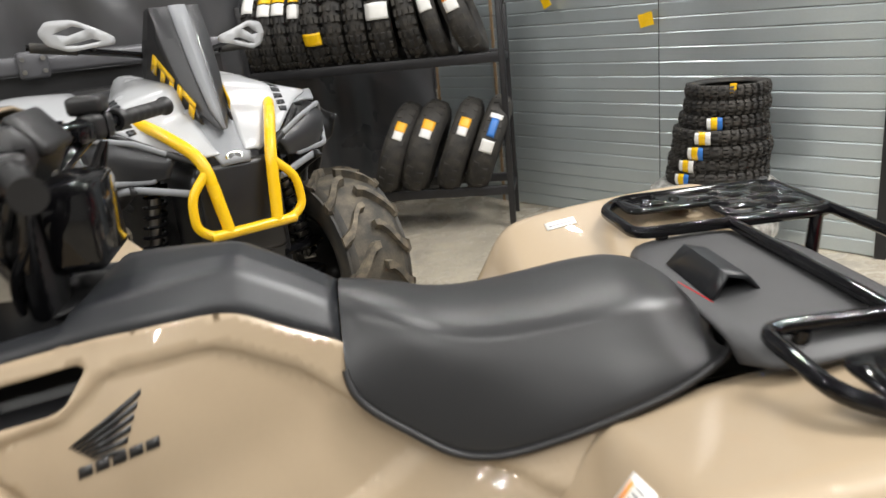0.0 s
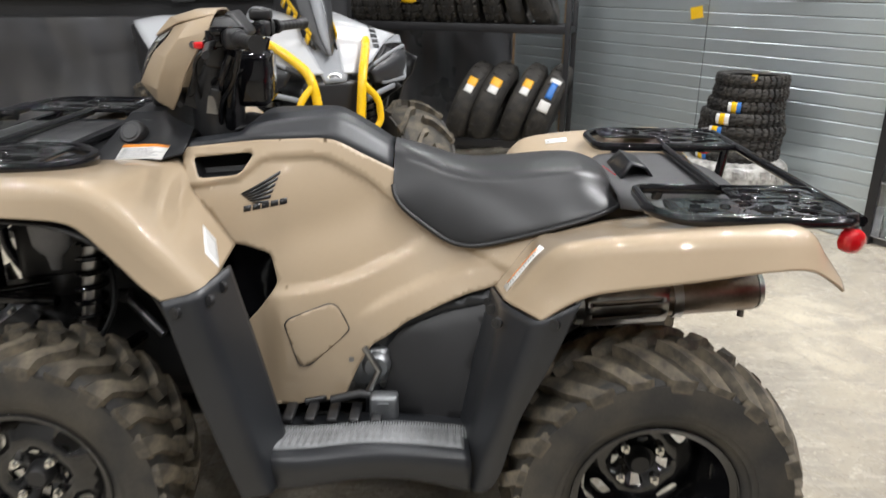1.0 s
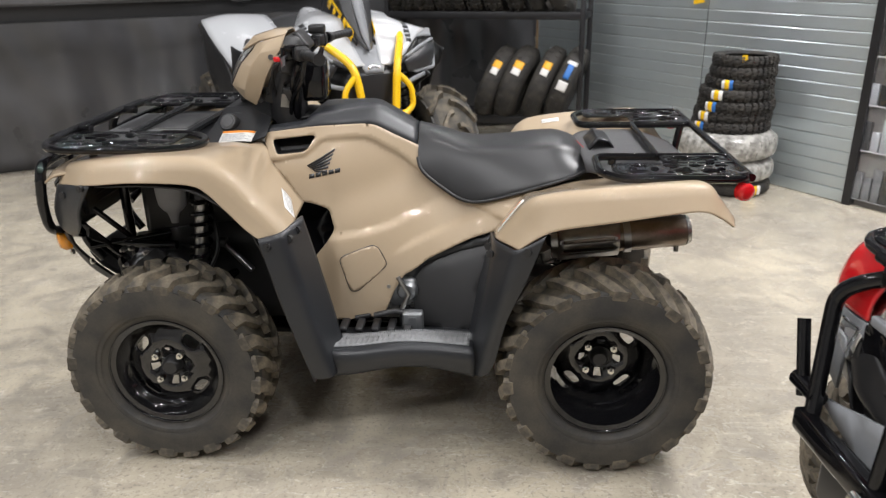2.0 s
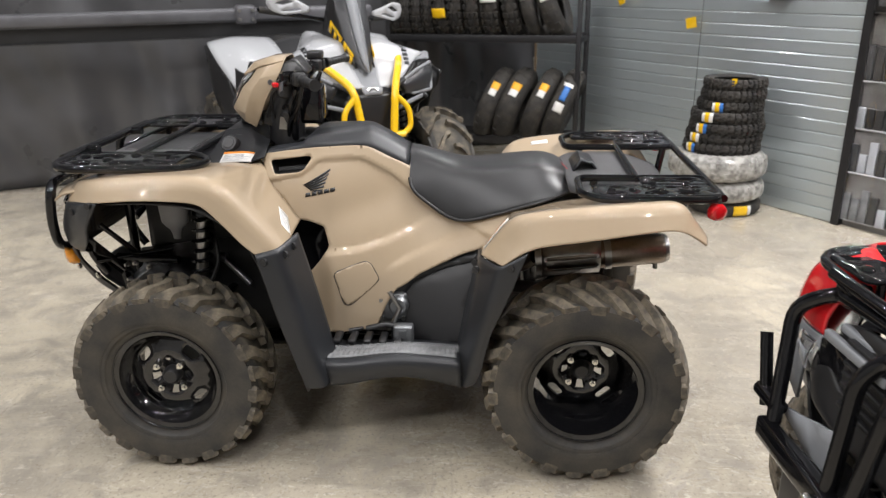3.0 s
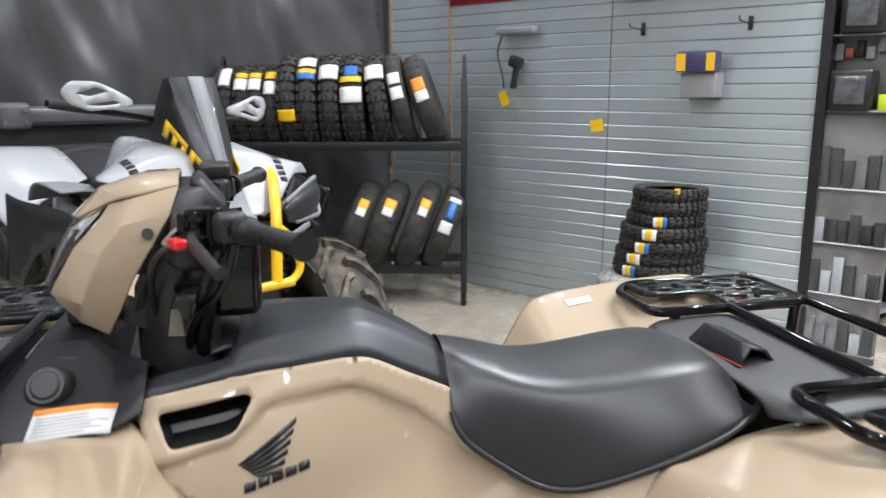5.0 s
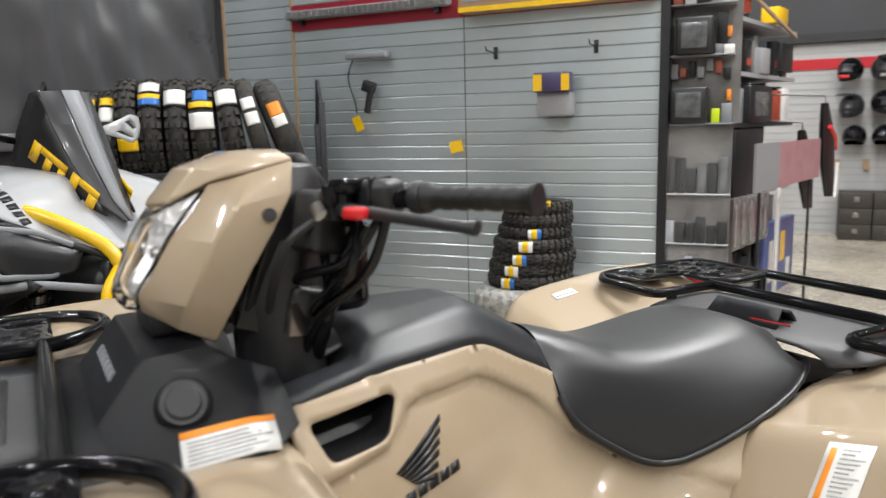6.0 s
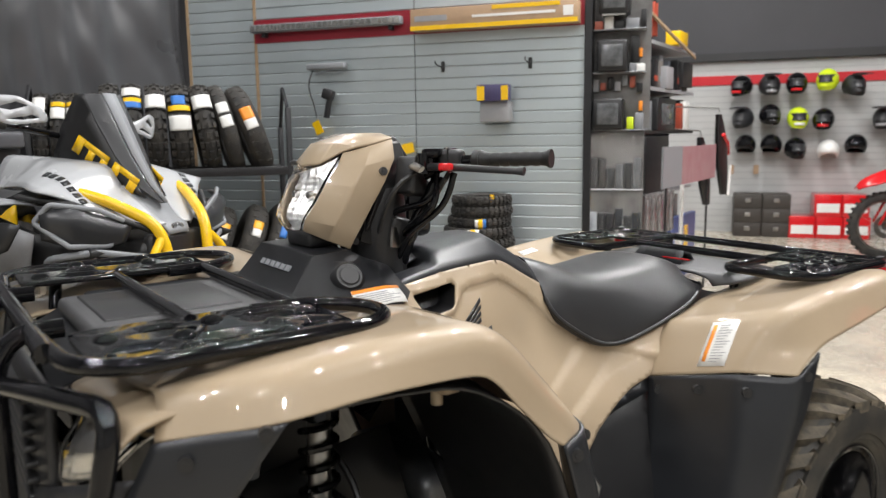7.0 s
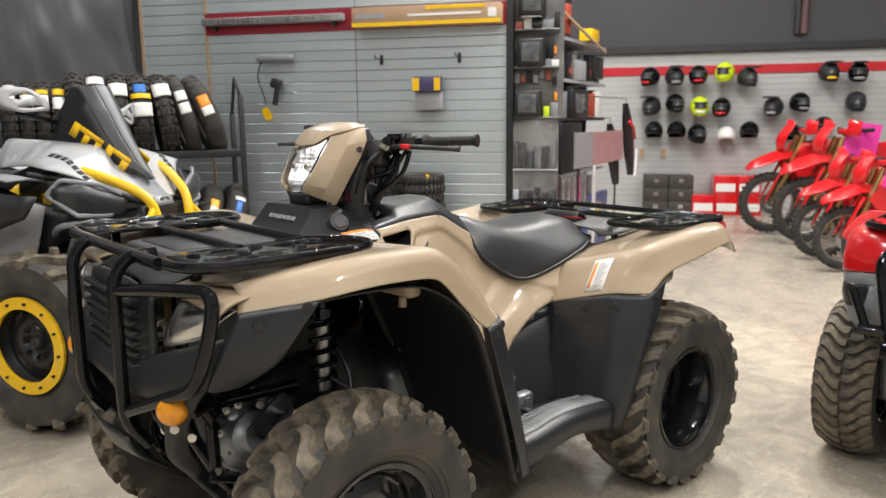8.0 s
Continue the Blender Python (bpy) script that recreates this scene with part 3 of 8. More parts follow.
def shifted(line, d):
    """The line moved up square to itself, for the two edges of a step."""
    out = []
    for i, p in enumerate(line):
        a, b = line[max(i - 1, 0)], line[min(i + 1, len(line) - 1)]
        k = math.hypot(b[0] - a[0], b[1] - a[1])
        out.append((p[0] - d * (b[1] - a[1]) / k, p[1] + d * (b[0] - a[0]) / k))
    return out


def side_y(x, z):
    """The flank's outer face: the plate with a proud border round vent and knee, a ridge and a sill."""
    y = FLANK(x, z)
    y -= 0.013 * smooth(over(BORDER, x, z) / 0.014) - 0.007
    y -= 0.010 * smooth(-over(RIDGE, x, z) / 0.022) * smooth((x + 0.22) / 0.06) * smooth((0.26 - x) / 0.14)
    y -= 0.009 * smooth(-over(SILL, x, z) / 0.018) * smooth((x + 0.02) / 0.08)
    hollow = over(((-0.30, 0.715), (0.10, 0.80)), x, z)
    y += 0.007 * math.exp(-(hollow / 0.05) ** 2) * smooth((x + 0.26) / 0.08) * smooth((0.10 - x) / 0.12)
    return y


def build_quad(name, label, paint, place, marks, size=1.0):
    """A utility quad bike, its nose towards -x."""
    quad = thing(name, label, "quad bike")
    # wheels
    lugs = (24, 22) if marks else (36, 34)
    for side in (-1, 1):
        atv_wheel(quad, -0.645, 0.475 * side, 0.304, side, 0.313, 0.205, 0.158, -0.030, lugs[0], DUSTY, "front_wheel", turn=3.0, deep=0.024, sweep=0.30)
        atv_wheel(quad, 0.636, 0.462 * side, 0.305, side, 0.314, 0.25, 0.158, 0.045, lugs[1], DUSTY, "rear_wheel", turn=10, deep=0.027, sweep=0.55)
    # front fenders
    fender = folded([
        [(-0.925, -0.21, 0.880), (-0.893, -0.435, 0.905), (-0.909, -0.465, 0.853)],
        [(-0.80, -0.22, 0.903), (-0.785, -0.515, 0.928), (-0.790, -0.548, 0.873)],
        [(-0.66, -0.22, 0.913), (-0.66, -0.535, 0.943), (-0.66, -0.566, 0.885)],
        [(-0.53, -0.22, 0.918), (-0.53, -0.548, 0.949), (-0.56, -0.568, 0.885)],
        [(-0.44, -0.21, 0.920), (-0.452, -0.552, 0.942), (-0.485, -0.567, 0.879)],
        [(-0.385, -0.20, 0.905), (-0.395, -0.553, 0.908), (-0.448, -0.567, 0.860)],
        [(-0.355, -0.235, 0.850), (-0.333, -0.553, 0.845), (-0.398, -0.568, 0.808)],
        [(-0.313, -0.25, 0.795), (-0.278, -0.553, 0.785), (-0.352, -0.573, 0.760)],
        [(-0.268, -0.262, 0.735), (-0.240, -0.550, 0.742), (-0.318, -0.576, 0.733)],
    ], 0.038, 6, 5)
    fender_copy = fender.copy()
    both("front_fender", fender, paint, quad, thick=0.006, angle=50)
    # dark liner under the front fenders
    liner = loft([
        [(-0.80, -0.17, 0.865), (-0.80, -0.36, 0.88), (-0.79, -0.50, 0.855)],
        [(-0.60, -0.17, 0.885), (-0.60, -0.36, 0.895), (-0.60, -0.54, 0.868)],
        [(-0.47, -0.17, 0.87), (-0.465, -0.36, 0.875), (-0.465, -0.552, 0.845)],
        [(-0.405, -0.17, 0.79), (-0.365, -0.36, 0.775), (-0.335, -0.562, 0.735)],
        [(-0.29, -0.17, 0.55), (-0.262, -0.36, 0.545), (-0.268, -0.574, 0.52)],
        [(-0.20, -0.17, 0.30), (-0.185, -0.36, 0.29), (-0.200, -0.568, 0.285)],
    ], 4, 4)
    both("wheel_arch_liner", liner, INK, quad, thick=0.005)
    both("fender_pocket", joined(rounded_box(-0.455, -0.405, -0.44, -0.285, 0.800, 0.865, 0.016), cylinder((-0.425, -0.38, 0.795), (-0.425, -0.38, 0.770), 0.011, 10)), paint, quad)
    # mudguards behind the front wheels
    guard = folded([
        [(-0.318, -0.578, 0.733), (-0.258, -0.566, 0.746), (-0.226, -0.45, 0.757)],
        [(-0.288, -0.586, 0.62), (-0.228, -0.571, 0.63), (-0.198, -0.45, 0.645)],
        [(-0.245, -0.589, 0.47), (-0.188, -0.573, 0.47), (-0.161, -0.445, 0.48)],
        [(-0.212, -0.587, 0.355), (-0.158, -0.571, 0.348), (-0.136, -0.44, 0.345)],
        [(-0.196, -0.582, 0.305), (-0.146, -0.566, 0.298), (-0.128, -0.44, 0.30)],
    ], 0.022, 4, 3)
    ga, _ = both("front_mudguard", guard, GREY, quad, thick=0.007)
    bolts(ga, [(-0.292, -0.581, 0.712), (-0.240, -0.545, 0.722), (-0.229, -0.495, 0.730)], (-0.35, -0.9, 0.15), 0.011)
    # flank panels with the air vent cut out
    outline = [(-0.387, 0.933), (-0.379, 0.939), (-0.294, 0.946), (-0.223, 0.950), (-0.152, 0.951), (-0.099, 0.950), (-0.065, 0.945), (-0.043, 0.936), (0.009, 0.907), (0.072, 0.875),
               (0.090, 0.862), (0.090, 0.835), (0.100, 0.812), (0.122, 0.797), (0.175, 0.762), (0.212, 0.738), (0.250, 0.728), (0.290, 0.733), (0.365, 0.755), (0.415, 0.770), (0.420, 0.745),
               (0.360, 0.677), (0.322, 0.636), (0.261, 0.613), (0.115, 0.549), (0.067, 0.516), (0.038, 0.502), (0.006, 0.452), (-0.029, 0.372), (-0.151, 0.360), (-0.205, 0.370), (-0.247, 0.560),
               (-0.212, 0.597), (-0.185, 0.631), (-0.176, 0.650), (-0.194, 0.708), (-0.243, 0.729), (-0.276, 0.737), (-0.320, 0.809), (-0.364, 0.853), (-0.373, 0.877)]
    outline = [(p.x, p.y) for p in filleted([(*p, 0) for p in outline], 0.010, 3, True)]
    vent = [(p.x, p.y) for p in filleted([(*p, 0) for p in VENT], 0.010, 3, True)]
    folds = [BORDER, shifted(BORDER, 0.007), shifted(BORDER, 0.014), RIDGE, shifted(RIDGE, -0.011), shifted(RIDGE, -0.022), SILL, shifted(SILL, -0.009), shifted(SILL, -0.018)]
    flank = panel(outline, lambda x, z: (x, side_y(x, z), z), [vent], 0.009, folds)
    fa, fb = both("flank_panel", flank, paint, quad, thick=0.006, angle=60)
    hatch = [(p.x, p.y) for p in filleted([(*p, 0) for p in ((-0.160, 0.562), (-0.146, 0.574), (-0.062, 0.598), (-0.043, 0.590), (-0.014, 0.535), (-0.108, 0.455), (-0.130, 0.457))], 0.012, 3, True)]
    ha, hb = both("hatch", panel(hatch, lambda x, z: (x, side_y(x, z) - 0.0028, z), (), 0.010), paint, fa, thick=0.006, angle=60)
    for holder, s in ((ha, 1), (hb, -1)):
        part("seam", tube([(x, s * (side_y(x, z) - 0.0052), z) for x, z in hatch], 0.0015, 6, True), GREY, holder, "dark seam round the hatch")
    hb.parent = fb
    _, vb = both("vent_pocket", vent_pocket(), INK, fa, "black air vent recess")
    vb.parent = fb
    # dark side pocket ahead of the flank
    both("air_duct", panel([(-0.32, 0.77), (-0.15, 0.74), (-0.15, 0.60), (-0.22, 0.50), (-0.32, 0.60)], lambda x, z: (x, -0.175 - 0.05 * smooth((0.7 - z) / 0.2), z), (), 0.04), GLOSS, quad, thick=0.01)
    # rear fenders
    rear = folded([
        [(0.318, -0.228, 0.630), (0.325, -0.470, 0.698), (0.385, -0.570, 0.703)],
        [(0.365, -0.205, 0.687), (0.364, -0.490, 0.760), (0.430, -0.572, 0.735)],
        [(0.412, -0.188, 0.738), (0.410, -0.515, 0.820), (0.475, -0.574, 0.757)],
        [(0.460, -0.190, 0.752), (0.472, -0.528, 0.845), (0.530, -0.575, 0.768)],
        [(0.60, -0.20, 0.790), (0.62, -0.534, 0.862), (0.65, -0.575, 0.785)],
        [(0.78, -0.24, 0.824), (0.80, -0.534, 0.874), (0.80, -0.572, 0.808)],
        [(0.86, -0.25, 0.830), (0.876, -0.524, 0.870), (0.865, -0.565, 0.808)],
        [(0.905, -0.27, 0.798), (0.918, -0.505, 0.824), (0.912, -0.550, 0.785)],
        [(0.945, -0.30, 0.765), (0.955, -0.500, 0.775), (0.946, -0.540, 0.760)],
    ], 0.030, 6, 5)
    rear_copy = rear.copy()
    both("rear_fender", rear, paint, quad, thick=0.006, angle=50)
    # guards ahead of the rear wheels
    rg = folded([
        [(0.312, -0.235, 0.632), (0.320, -0.470, 0.695), (0.380, -0.572, 0.700), (0.455, -0.576, 0.745)],
        [(0.296, -0.25, 0.56), (0.300, -0.490, 0.58), (0.352, -0.574, 0.585), (0.410, -0.577, 0.625)],
        [(0.268, -0.27, 0.44), (0.272, -0.490, 0.445), (0.315, -0.562, 0.447), (0.355, -0.565, 0.49)],
        [(0.247, -0.29, 0.34), (0.252, -0.485, 0.335), (0.290, -0.546, 0.336), (0.325, -0.550, 0.36)],
        [(0.240, -0.30, 0.30), (0.245, -0.480, 0.294), (0.278, -0.538, 0.292), (0.305, -0.540, 0.31)],
    ], 0.024, 5, 4)
    rga, _ = both("rear_mudguard", rg, GREY, quad, thick=0.007)
    bolts(rga, [(0.409, -0.577, 0.700), (0.308, -0.500, 0.665), (0.302, -0.38, 0.640), (0.303, -0.27, 0.610)], (-0.5, -0.85, 0.1), 0.011)
    # inner leg wells
    both("leg_well", panel([(0.02, 0.51), (0.09, 0.545), (0.325, 0.63), (0.255, 0.32), (0.02, 0.31)], lambda x, z: (x, FLANK(x, z) + 0.036 - 0.012 * smooth((0.50 + 0.36 * x - z) / 0.02), z), (), 0.03), BLACK, quad, thick=0.006)
    both("leg_well_flange", panel([(0.015, 0.512), (0.09, 0.550), (0.20, 0.592), (0.335, 0.642), (0.325, 0.595), (0.20, 0.56), (0.10, 0.52), (0.06, 0.47), (0.05, 0.33), (0.02, 0.31)], lambda x, z: (x, FLANK(x, z) + 0.022, z), (), 0.02), GREY, quad, thick=0.008)
    # foot boards
    board = loft([
        [(-0.185, -0.285, 0.318), (-0.185, -0.40, 0.345), (-0.17, -0.478, 0.356), (-0.165, -0.506, 0.332), (-0.16, -0.50, 0.272)],
        [(-0.09, -0.285, 0.315), (-0.09, -0.40, 0.345), (-0.09, -0.488, 0.358), (-0.09, -0.514, 0.334), (-0.09, -0.505, 0.282)],
        [(0.04, -0.285, 0.322), (0.04, -0.40, 0.358), (0.04, -0.485, 0.376), (0.04, -0.512, 0.352), (0.04, -0.505, 0.308)],
        [(0.14, -0.285, 0.322), (0.14, -0.40, 0.360), (0.14, -0.48, 0.376), (0.14, -0.508, 0.352), (0.14, -0.50, 0.304)],
        [(0.26, -0.285, 0.318), (0.26, -0.40, 0.352), (0.26, -0.478, 0.366), (0.265, -0.508, 0.340), (0.265, -0.50, 0.276)],
    ], 5, 4)
    for v in board.verts:                        # outer edge wider and higher
        k = min(max((-v.co.y - 0.285) / 0.22, 0.0), 1.0)
        v.co.y -= 0.024 * k
        v.co.z += 0.012 * k
    board_top = board.copy()
    from mathutils.bvhtree import BVHTree
    tree = BVHTree.FromBMesh(board_top)
    fa_, fb_ = both("foot_board", board, GREY, quad, thick=0.008)
    for holder, s in ((fa_, 1), (fb_, -1)):
        rows = []
        for i in range(53):
            x = -0.172 + i * 0.0081
            row = []
            for y in (-0.405, -0.43, -0.46, -0.485, -0.510):
                p = tree.ray_cast(Vector((x, y, 0.5)), Vector((0, 0, -1)))[0] or Vector((x, y, 0.35))
                row.append((p.x, p.y * s, p.z + 0.004 + (0.0025 if i % 2 else 0.0)))
            rows.append(row if s > 0 else row[::-1])
        part("tread_pad", grid(rows), TREAD, holder, "pale worn ribbed tread", thick=0.003, angle=15)
        bm = bmesh.new()
        for i in range(70):
            for j in range(2):
                x = -0.168 + i * 0.0061
                p = tree.ray_cast(Vector((x, -0.415 - 0.036 * j, 0.5)), Vector((0, 0, -1)))[0]
                if p:
                    box(x - 0.0016, x + 0.0016, s * (p.y - 0.013), s * (p.y + 0.013), p.z + 0.004, p.z + 0.009, bm)
        bmesh.ops.recalc_face_normals(bm, faces=bm.faces)
        tagged(part("tread_rib", bm, TREAD, holder), kind="stuff")
        part("foot_peg_bracket", moved(joined(rounded_box(0.035, 0.10, -0.02, 0.02, 0.30, 0.405, 0.008), box(0.055, 0.08, -0.022 * s - 0.002, -0.022 * s + 0.002, 0.365, 0.392)), Matrix.Translation((0, -0.335 * s, 0))), ALLOY, holder)
    # centre cover over the tank
    rows = []
    for x, ye, ze, yc, zc, top in ((-0.388, 0.192, 0.934, 0.150, 0.950, 0.90), (-0.32, 0.175, 0.943, 0.135, 0.958, 0.91), (-0.272, 0.162, 0.948, 0.126, 0.964, 0.935), (-0.248, 0.156, 0.949, 0.122, 0.980, 0.984), (-0.16, 0.137, 0.951, 0.098, 0.988, 0.996),
                                   (-0.09, 0.114, 0.950, 0.076, 0.991, 1.000), (-0.068, 0.108, 0.946, 0.070, 0.989, 0.999), (-0.045, 0.103, 0.938, 0.066, 0.981, 0.992), (0.01, 0.095, 0.908, 0.061, 0.950, 0.962), (0.073, 0.087, 0.875, 0.055, 0.912, 0.922)):
        half = [(x, ye + 0.001, ze - 0.006), (x, ye - 0.002, ze + 0.009), (x, yc, zc), (x, yc * 0.55, zc + 0.8 * (top - zc)), (x, yc * 0.42, top)]
        rows.append([(a, -b, c) for a, b, c in half] + half[::-1])
    tank = folded(rows, 0.010, 3, 3)
    part("tank_cover", tank, GREY, quad, thick=0.005, angle=40)
    # black block added in the steering opening; its colour carries the void's shade
    part("steering_well", rounded_box(-0.425, -0.285, -0.10, 0.10, 0.86, 0.925, 0.02), BLACK, quad)
    part("ignition_hump", loft([[(-0.335, y, 0.950 + 0.022 * (1 - (y / 0.09) ** 2)) for y in (-0.09, -0.05, 0, 0.05, 0.09)], [(-0.29, y, 0.962 + 0.022 * (1 - (y / 0.09) ** 2)) for y in (-0.09, -0.05, 0, 0.05, 0.09)], [(-0.25, y * 0.8, 0.968 + 0.008 * (1 - (y / 0.09) ** 2)) for y in (-0.09, -0.05, 0, 0.05, 0.09)]], 4, 3), BLACK, quad, thick=0.005)
    # seat
    rows = []
    hem = []
    for x, low, wide, high, edge in ((0.076, 0.830, 0.112, 0.930, 0.045), (0.084, 0.802, 0.128, 0.927, 0.050), (0.107, 0.775, 0.138, 0.921, 0.060), (0.16, 0.737, 0.150, 0.904, 0.075), (0.205, 0.711, 0.164, 0.888, 0.086), (0.247, 0.702, 0.174, 0.879, 0.096), (0.294, 0.708, 0.186, 0.876, 0.104),
                                     (0.369, 0.731, 0.200, 0.880, 0.112), (0.45, 0.756, 0.204, 0.888, 0.116), (0.52, 0.775, 0.196, 0.890, 0.112), (0.575, 0.792, 0.178, 0.874, 0.102), (0.600, 0.800, 0.164, 0.850, 0.095), (0.610, 0.806, 0.152, 0.835, 0.092)):
        mid = Vector((x, 0.5 * (edge + 0.026 + wide) + 0.005, 0.5 * (high - 0.034 + low + 0.012)))
        half = [(x, wide - 0.014, low), (x, wide, low + 0.012), tuple(mid), (x, edge + 0.026, high - 0.034), (x, edge, high - 0.011), (x, edge * 0.5, high - 0.002)]
        rows.append([(a, -b, c) for a, b, c in half] + [(x, 0, high)] + half[::-1])
        hem.append((x, wide, low))
    seat = loft(rows, 6, 4)
    bmesh.ops.holes_fill(seat, edges=[e for e in seat.edges if e.is_boundary], sides=0)
    seat_ob = part("seat", seat, VINYL, quad, angle=120)
    for s in (-1, 1):
        edge = [(x, (wide + 0.002) * s, low + 0.010) for x, wide, low in hem]
        part("piping", tube(catmull(edge, 5), 0.0055, 8), BLACK, seat_ob, "black edge piping")
    part("seat_sticker", moved(box(-0.004, 0.004, -0.05, 0.03, -0.0008, 0.0008), pose(0.585, -0.085, 0.878, 0, 38, 8)), RED, seat_ob, "small red sticker")
    deck_copy = build_quad_front(quad, marks)
    build_quad_racks(quad)
    build_quad_bars(quad, paint)
    build_quad_works(quad)
    if marks:
        build_quad_marks(quad, fa, rear_copy, deck_copy, fender_copy)
    quad.matrix_world = place @ Matrix.Scale(size, 4)
    return quad


def build_quad_front(quad, plain=True):
    # front deck between the fenders, with its raised dash
    deck = loft([
        [(-0.985, -0.20, 0.86), (-0.985, -0.12, 0.885), (-0.985, 0, 0.885), (-0.985, 0.12, 0.885), (-0.985, 0.20, 0.86)],
        [(-0.90, -0.235, 0.898), (-0.90, -0.15, 0.905), (-0.90, 0, 0.905), (-0.90, 0.15, 0.905), (-0.90, 0.235, 0.898)],
        [(-0.70, -0.245, 0.916), (-0.70, -0.15, 0.92), (-0.70, 0, 0.92), (-0.70, 0.15, 0.92), (-0.70, 0.245, 0.916)],
        [(-0.60, -0.262, 0.916), (-0.60, -0.15, 0.924), (-0.60, 0, 0.924), (-0.60, 0.15, 0.924), (-0.60, 0.262, 0.916)],
        [(-0.56, -0.272, 0.917), (-0.572, -0.135, 0.938), (-0.572, 0, 0.940), (-0.572, 0.135, 0.938), (-0.56, 0.272, 0.917)],
        [(-0.49, -0.276, 0.920), (-0.522, -0.122, 1.003), (-0.522, 0, 1.006), (-0.522, 0.122, 1.003), (-0.49, 0.276, 0.920)],
        [(-0.425, -0.270, 0.926), (-0.448, -0.120, 1.006), (-0.448, 0, 1.008), (-0.448, 0.120, 1.006), (-0.425, 0.270, 0.926)],
        [(-0.405, -0.262, 0.928), (-0.420, -0.130, 0.99), (-0.430, 0, 0.93), (-0.420, 0.130, 0.99), (-0.405, 0.262, 0.928)],
        [(-0.375, -0.225, 0.932), (-0.375, -0.145, 0.972), (-0.375, 0, 0.90), (-0.375, 0.145, 0.972), (-0.375, 0.225, 0.932)],
    ], 1, 1)
    deck_copy = deck.copy()
    d = part("front_deck", deck, DASH, quad, thick=0.006, bevel=0.006, angle=25)
    part("lid", rounded_box(-0.92, -0.62, -0.15, 0.15, 0.905, 0.935, 0.012), DECK_GREY, d)
    part("lid_recess", rounded_box(-0.89, -0.66, -0.12, 0.12, 0.930, 0.9385, 0.004), BLACK, d)
    for y in (-0.205, 0.205):
        part("lid_panel", rounded_box(-0.86, -0.62, y - 0.03, y + 0.03, 0.905, 0.925, 0.008), GREY, d)
    bm = bmesh.new()
    for i in range(6):                              # raised badge lettering as plain bars
        y = 0.06 - i * 0.024
        box(-0.006, 0.006, y - 0.018, y, 0.0, 0.003, bm)
    part("badge_bar", moved(bm, pose(-0.5485, 0, 0.976, 0, -53, 0)), SILVER, d)
    # fuel knob with its cup
    cup = part("fuel_knob", joined(moved(lathe([(0.0, -0.040), (0.020, -0.040), (0.025, -0.034), (0.026, -0.010), (0.034, -0.008), (0.040, 0.012)], 24), pose(-0.488, -0.170, 0.950, -34, 0, -8) @ Matrix.Scale(1.2, 4))), BLACK, quad, "round black knob")
    part("knob_bezel", moved(joined(tube([(-0.036, 0, -0.042), (-0.036, 0, 0.012), (-0.020, 0, 0.036), (0.020, 0, 0.036), (0.036, 0, 0.012), (0.036, 0, -0.042)], 0.0065, 8, bend=0.016), tube([(0.0, -0.046 + 0.004, 0), (0.0, -0.036, 0)], [0.014, 0.022], 20)), pose(-0.488, -0.170, 0.950, -34, 0, -8) @ Matrix.Scale(1.2, 4)), BLACK, cup, "raised arched bezel")
    # grille, nose and headlights
    nose = loft([
        [(-0.985, -0.21, 0.86), (-1.0, -0.10, 0.885), (-1.0, 0.10, 0.885), (-0.985, 0.21, 0.86)],
        [(-0.99, -0.22, 0.78), (-1.01, -0.11, 0.78), (-1.01, 0.11, 0.78), (-0.99, 0.22, 0.78)],
        [(-0.99, -0.22, 0.68), (-1.005, -0.12, 0.66), (-1.005, 0.12, 0.66), (-0.99, 0.22, 0.68)],
    ], 3, 4)
    n = part("grille", nose, BLACK, quad, thick=0.012)
    for i in range(7):
        part("grille_slat", rounded_box(-1.025, -1.0, -0.17, 0.17, 0.69 + i * 0.025, 0.70 + i * 0.025, 0.003), BLACK, n)
    half = [[(-0.925, 0.44, 0.80), (-0.985, 0.30, 0.755), (-1.01, 0.12, 0.70)],
            [(-0.95, 0.42, 0.73), (-1.01, 0.28, 0.68), (-1.03, 0.12, 0.655)],
            [(-0.955, 0.40, 0.685), (-1.012, 0.28, 0.645), (-1.03, 0.12, 0.635)]]
    part("front_cowl", loft([[(x, -y, z) for x, y, z in r] + r[::-1] for r in half], 4, 4), BLACK, quad, thick=0.008)
    bracket = loft([
        [(-0.955, -0.40, 0.69), (-0.985, -0.365, 0.672), (-1.005, -0.31, 0.655)],
        [(-0.97, -0.345, 0.62), (-0.99, -0.32, 0.60), (-1.005, -0.285, 0.585)],
        [(-0.955, -0.275, 0.53), (-0.975, -0.25, 0.50), (-0.985, -0.23, 0.49)],
        [(-0.90, -0.20, 0.42), (-0.905, -0.185, 0.40), (-0.90, -0.165, 0.385)],
    ], 4, 4)
    ba, _ = both("lamp_bracket", bracket, BLACK, quad, thick=0.008)
    bolts(ba, [(-1.0, -0.322, 0.590), (-0.955, -0.30, 0.55)], (-0.6, -0.8, 0), 0.010, CHROME)
    both("stay_arm", panel([(-0.99, 0.70), (-0.945, 0.70), (-0.85, 0.545), (-0.885, 0.52)], lambda x, z: (x, -0.335 + 0.5 * (0.70 - z), z), (), 0.05), GLOSS, quad, thick=0.007)
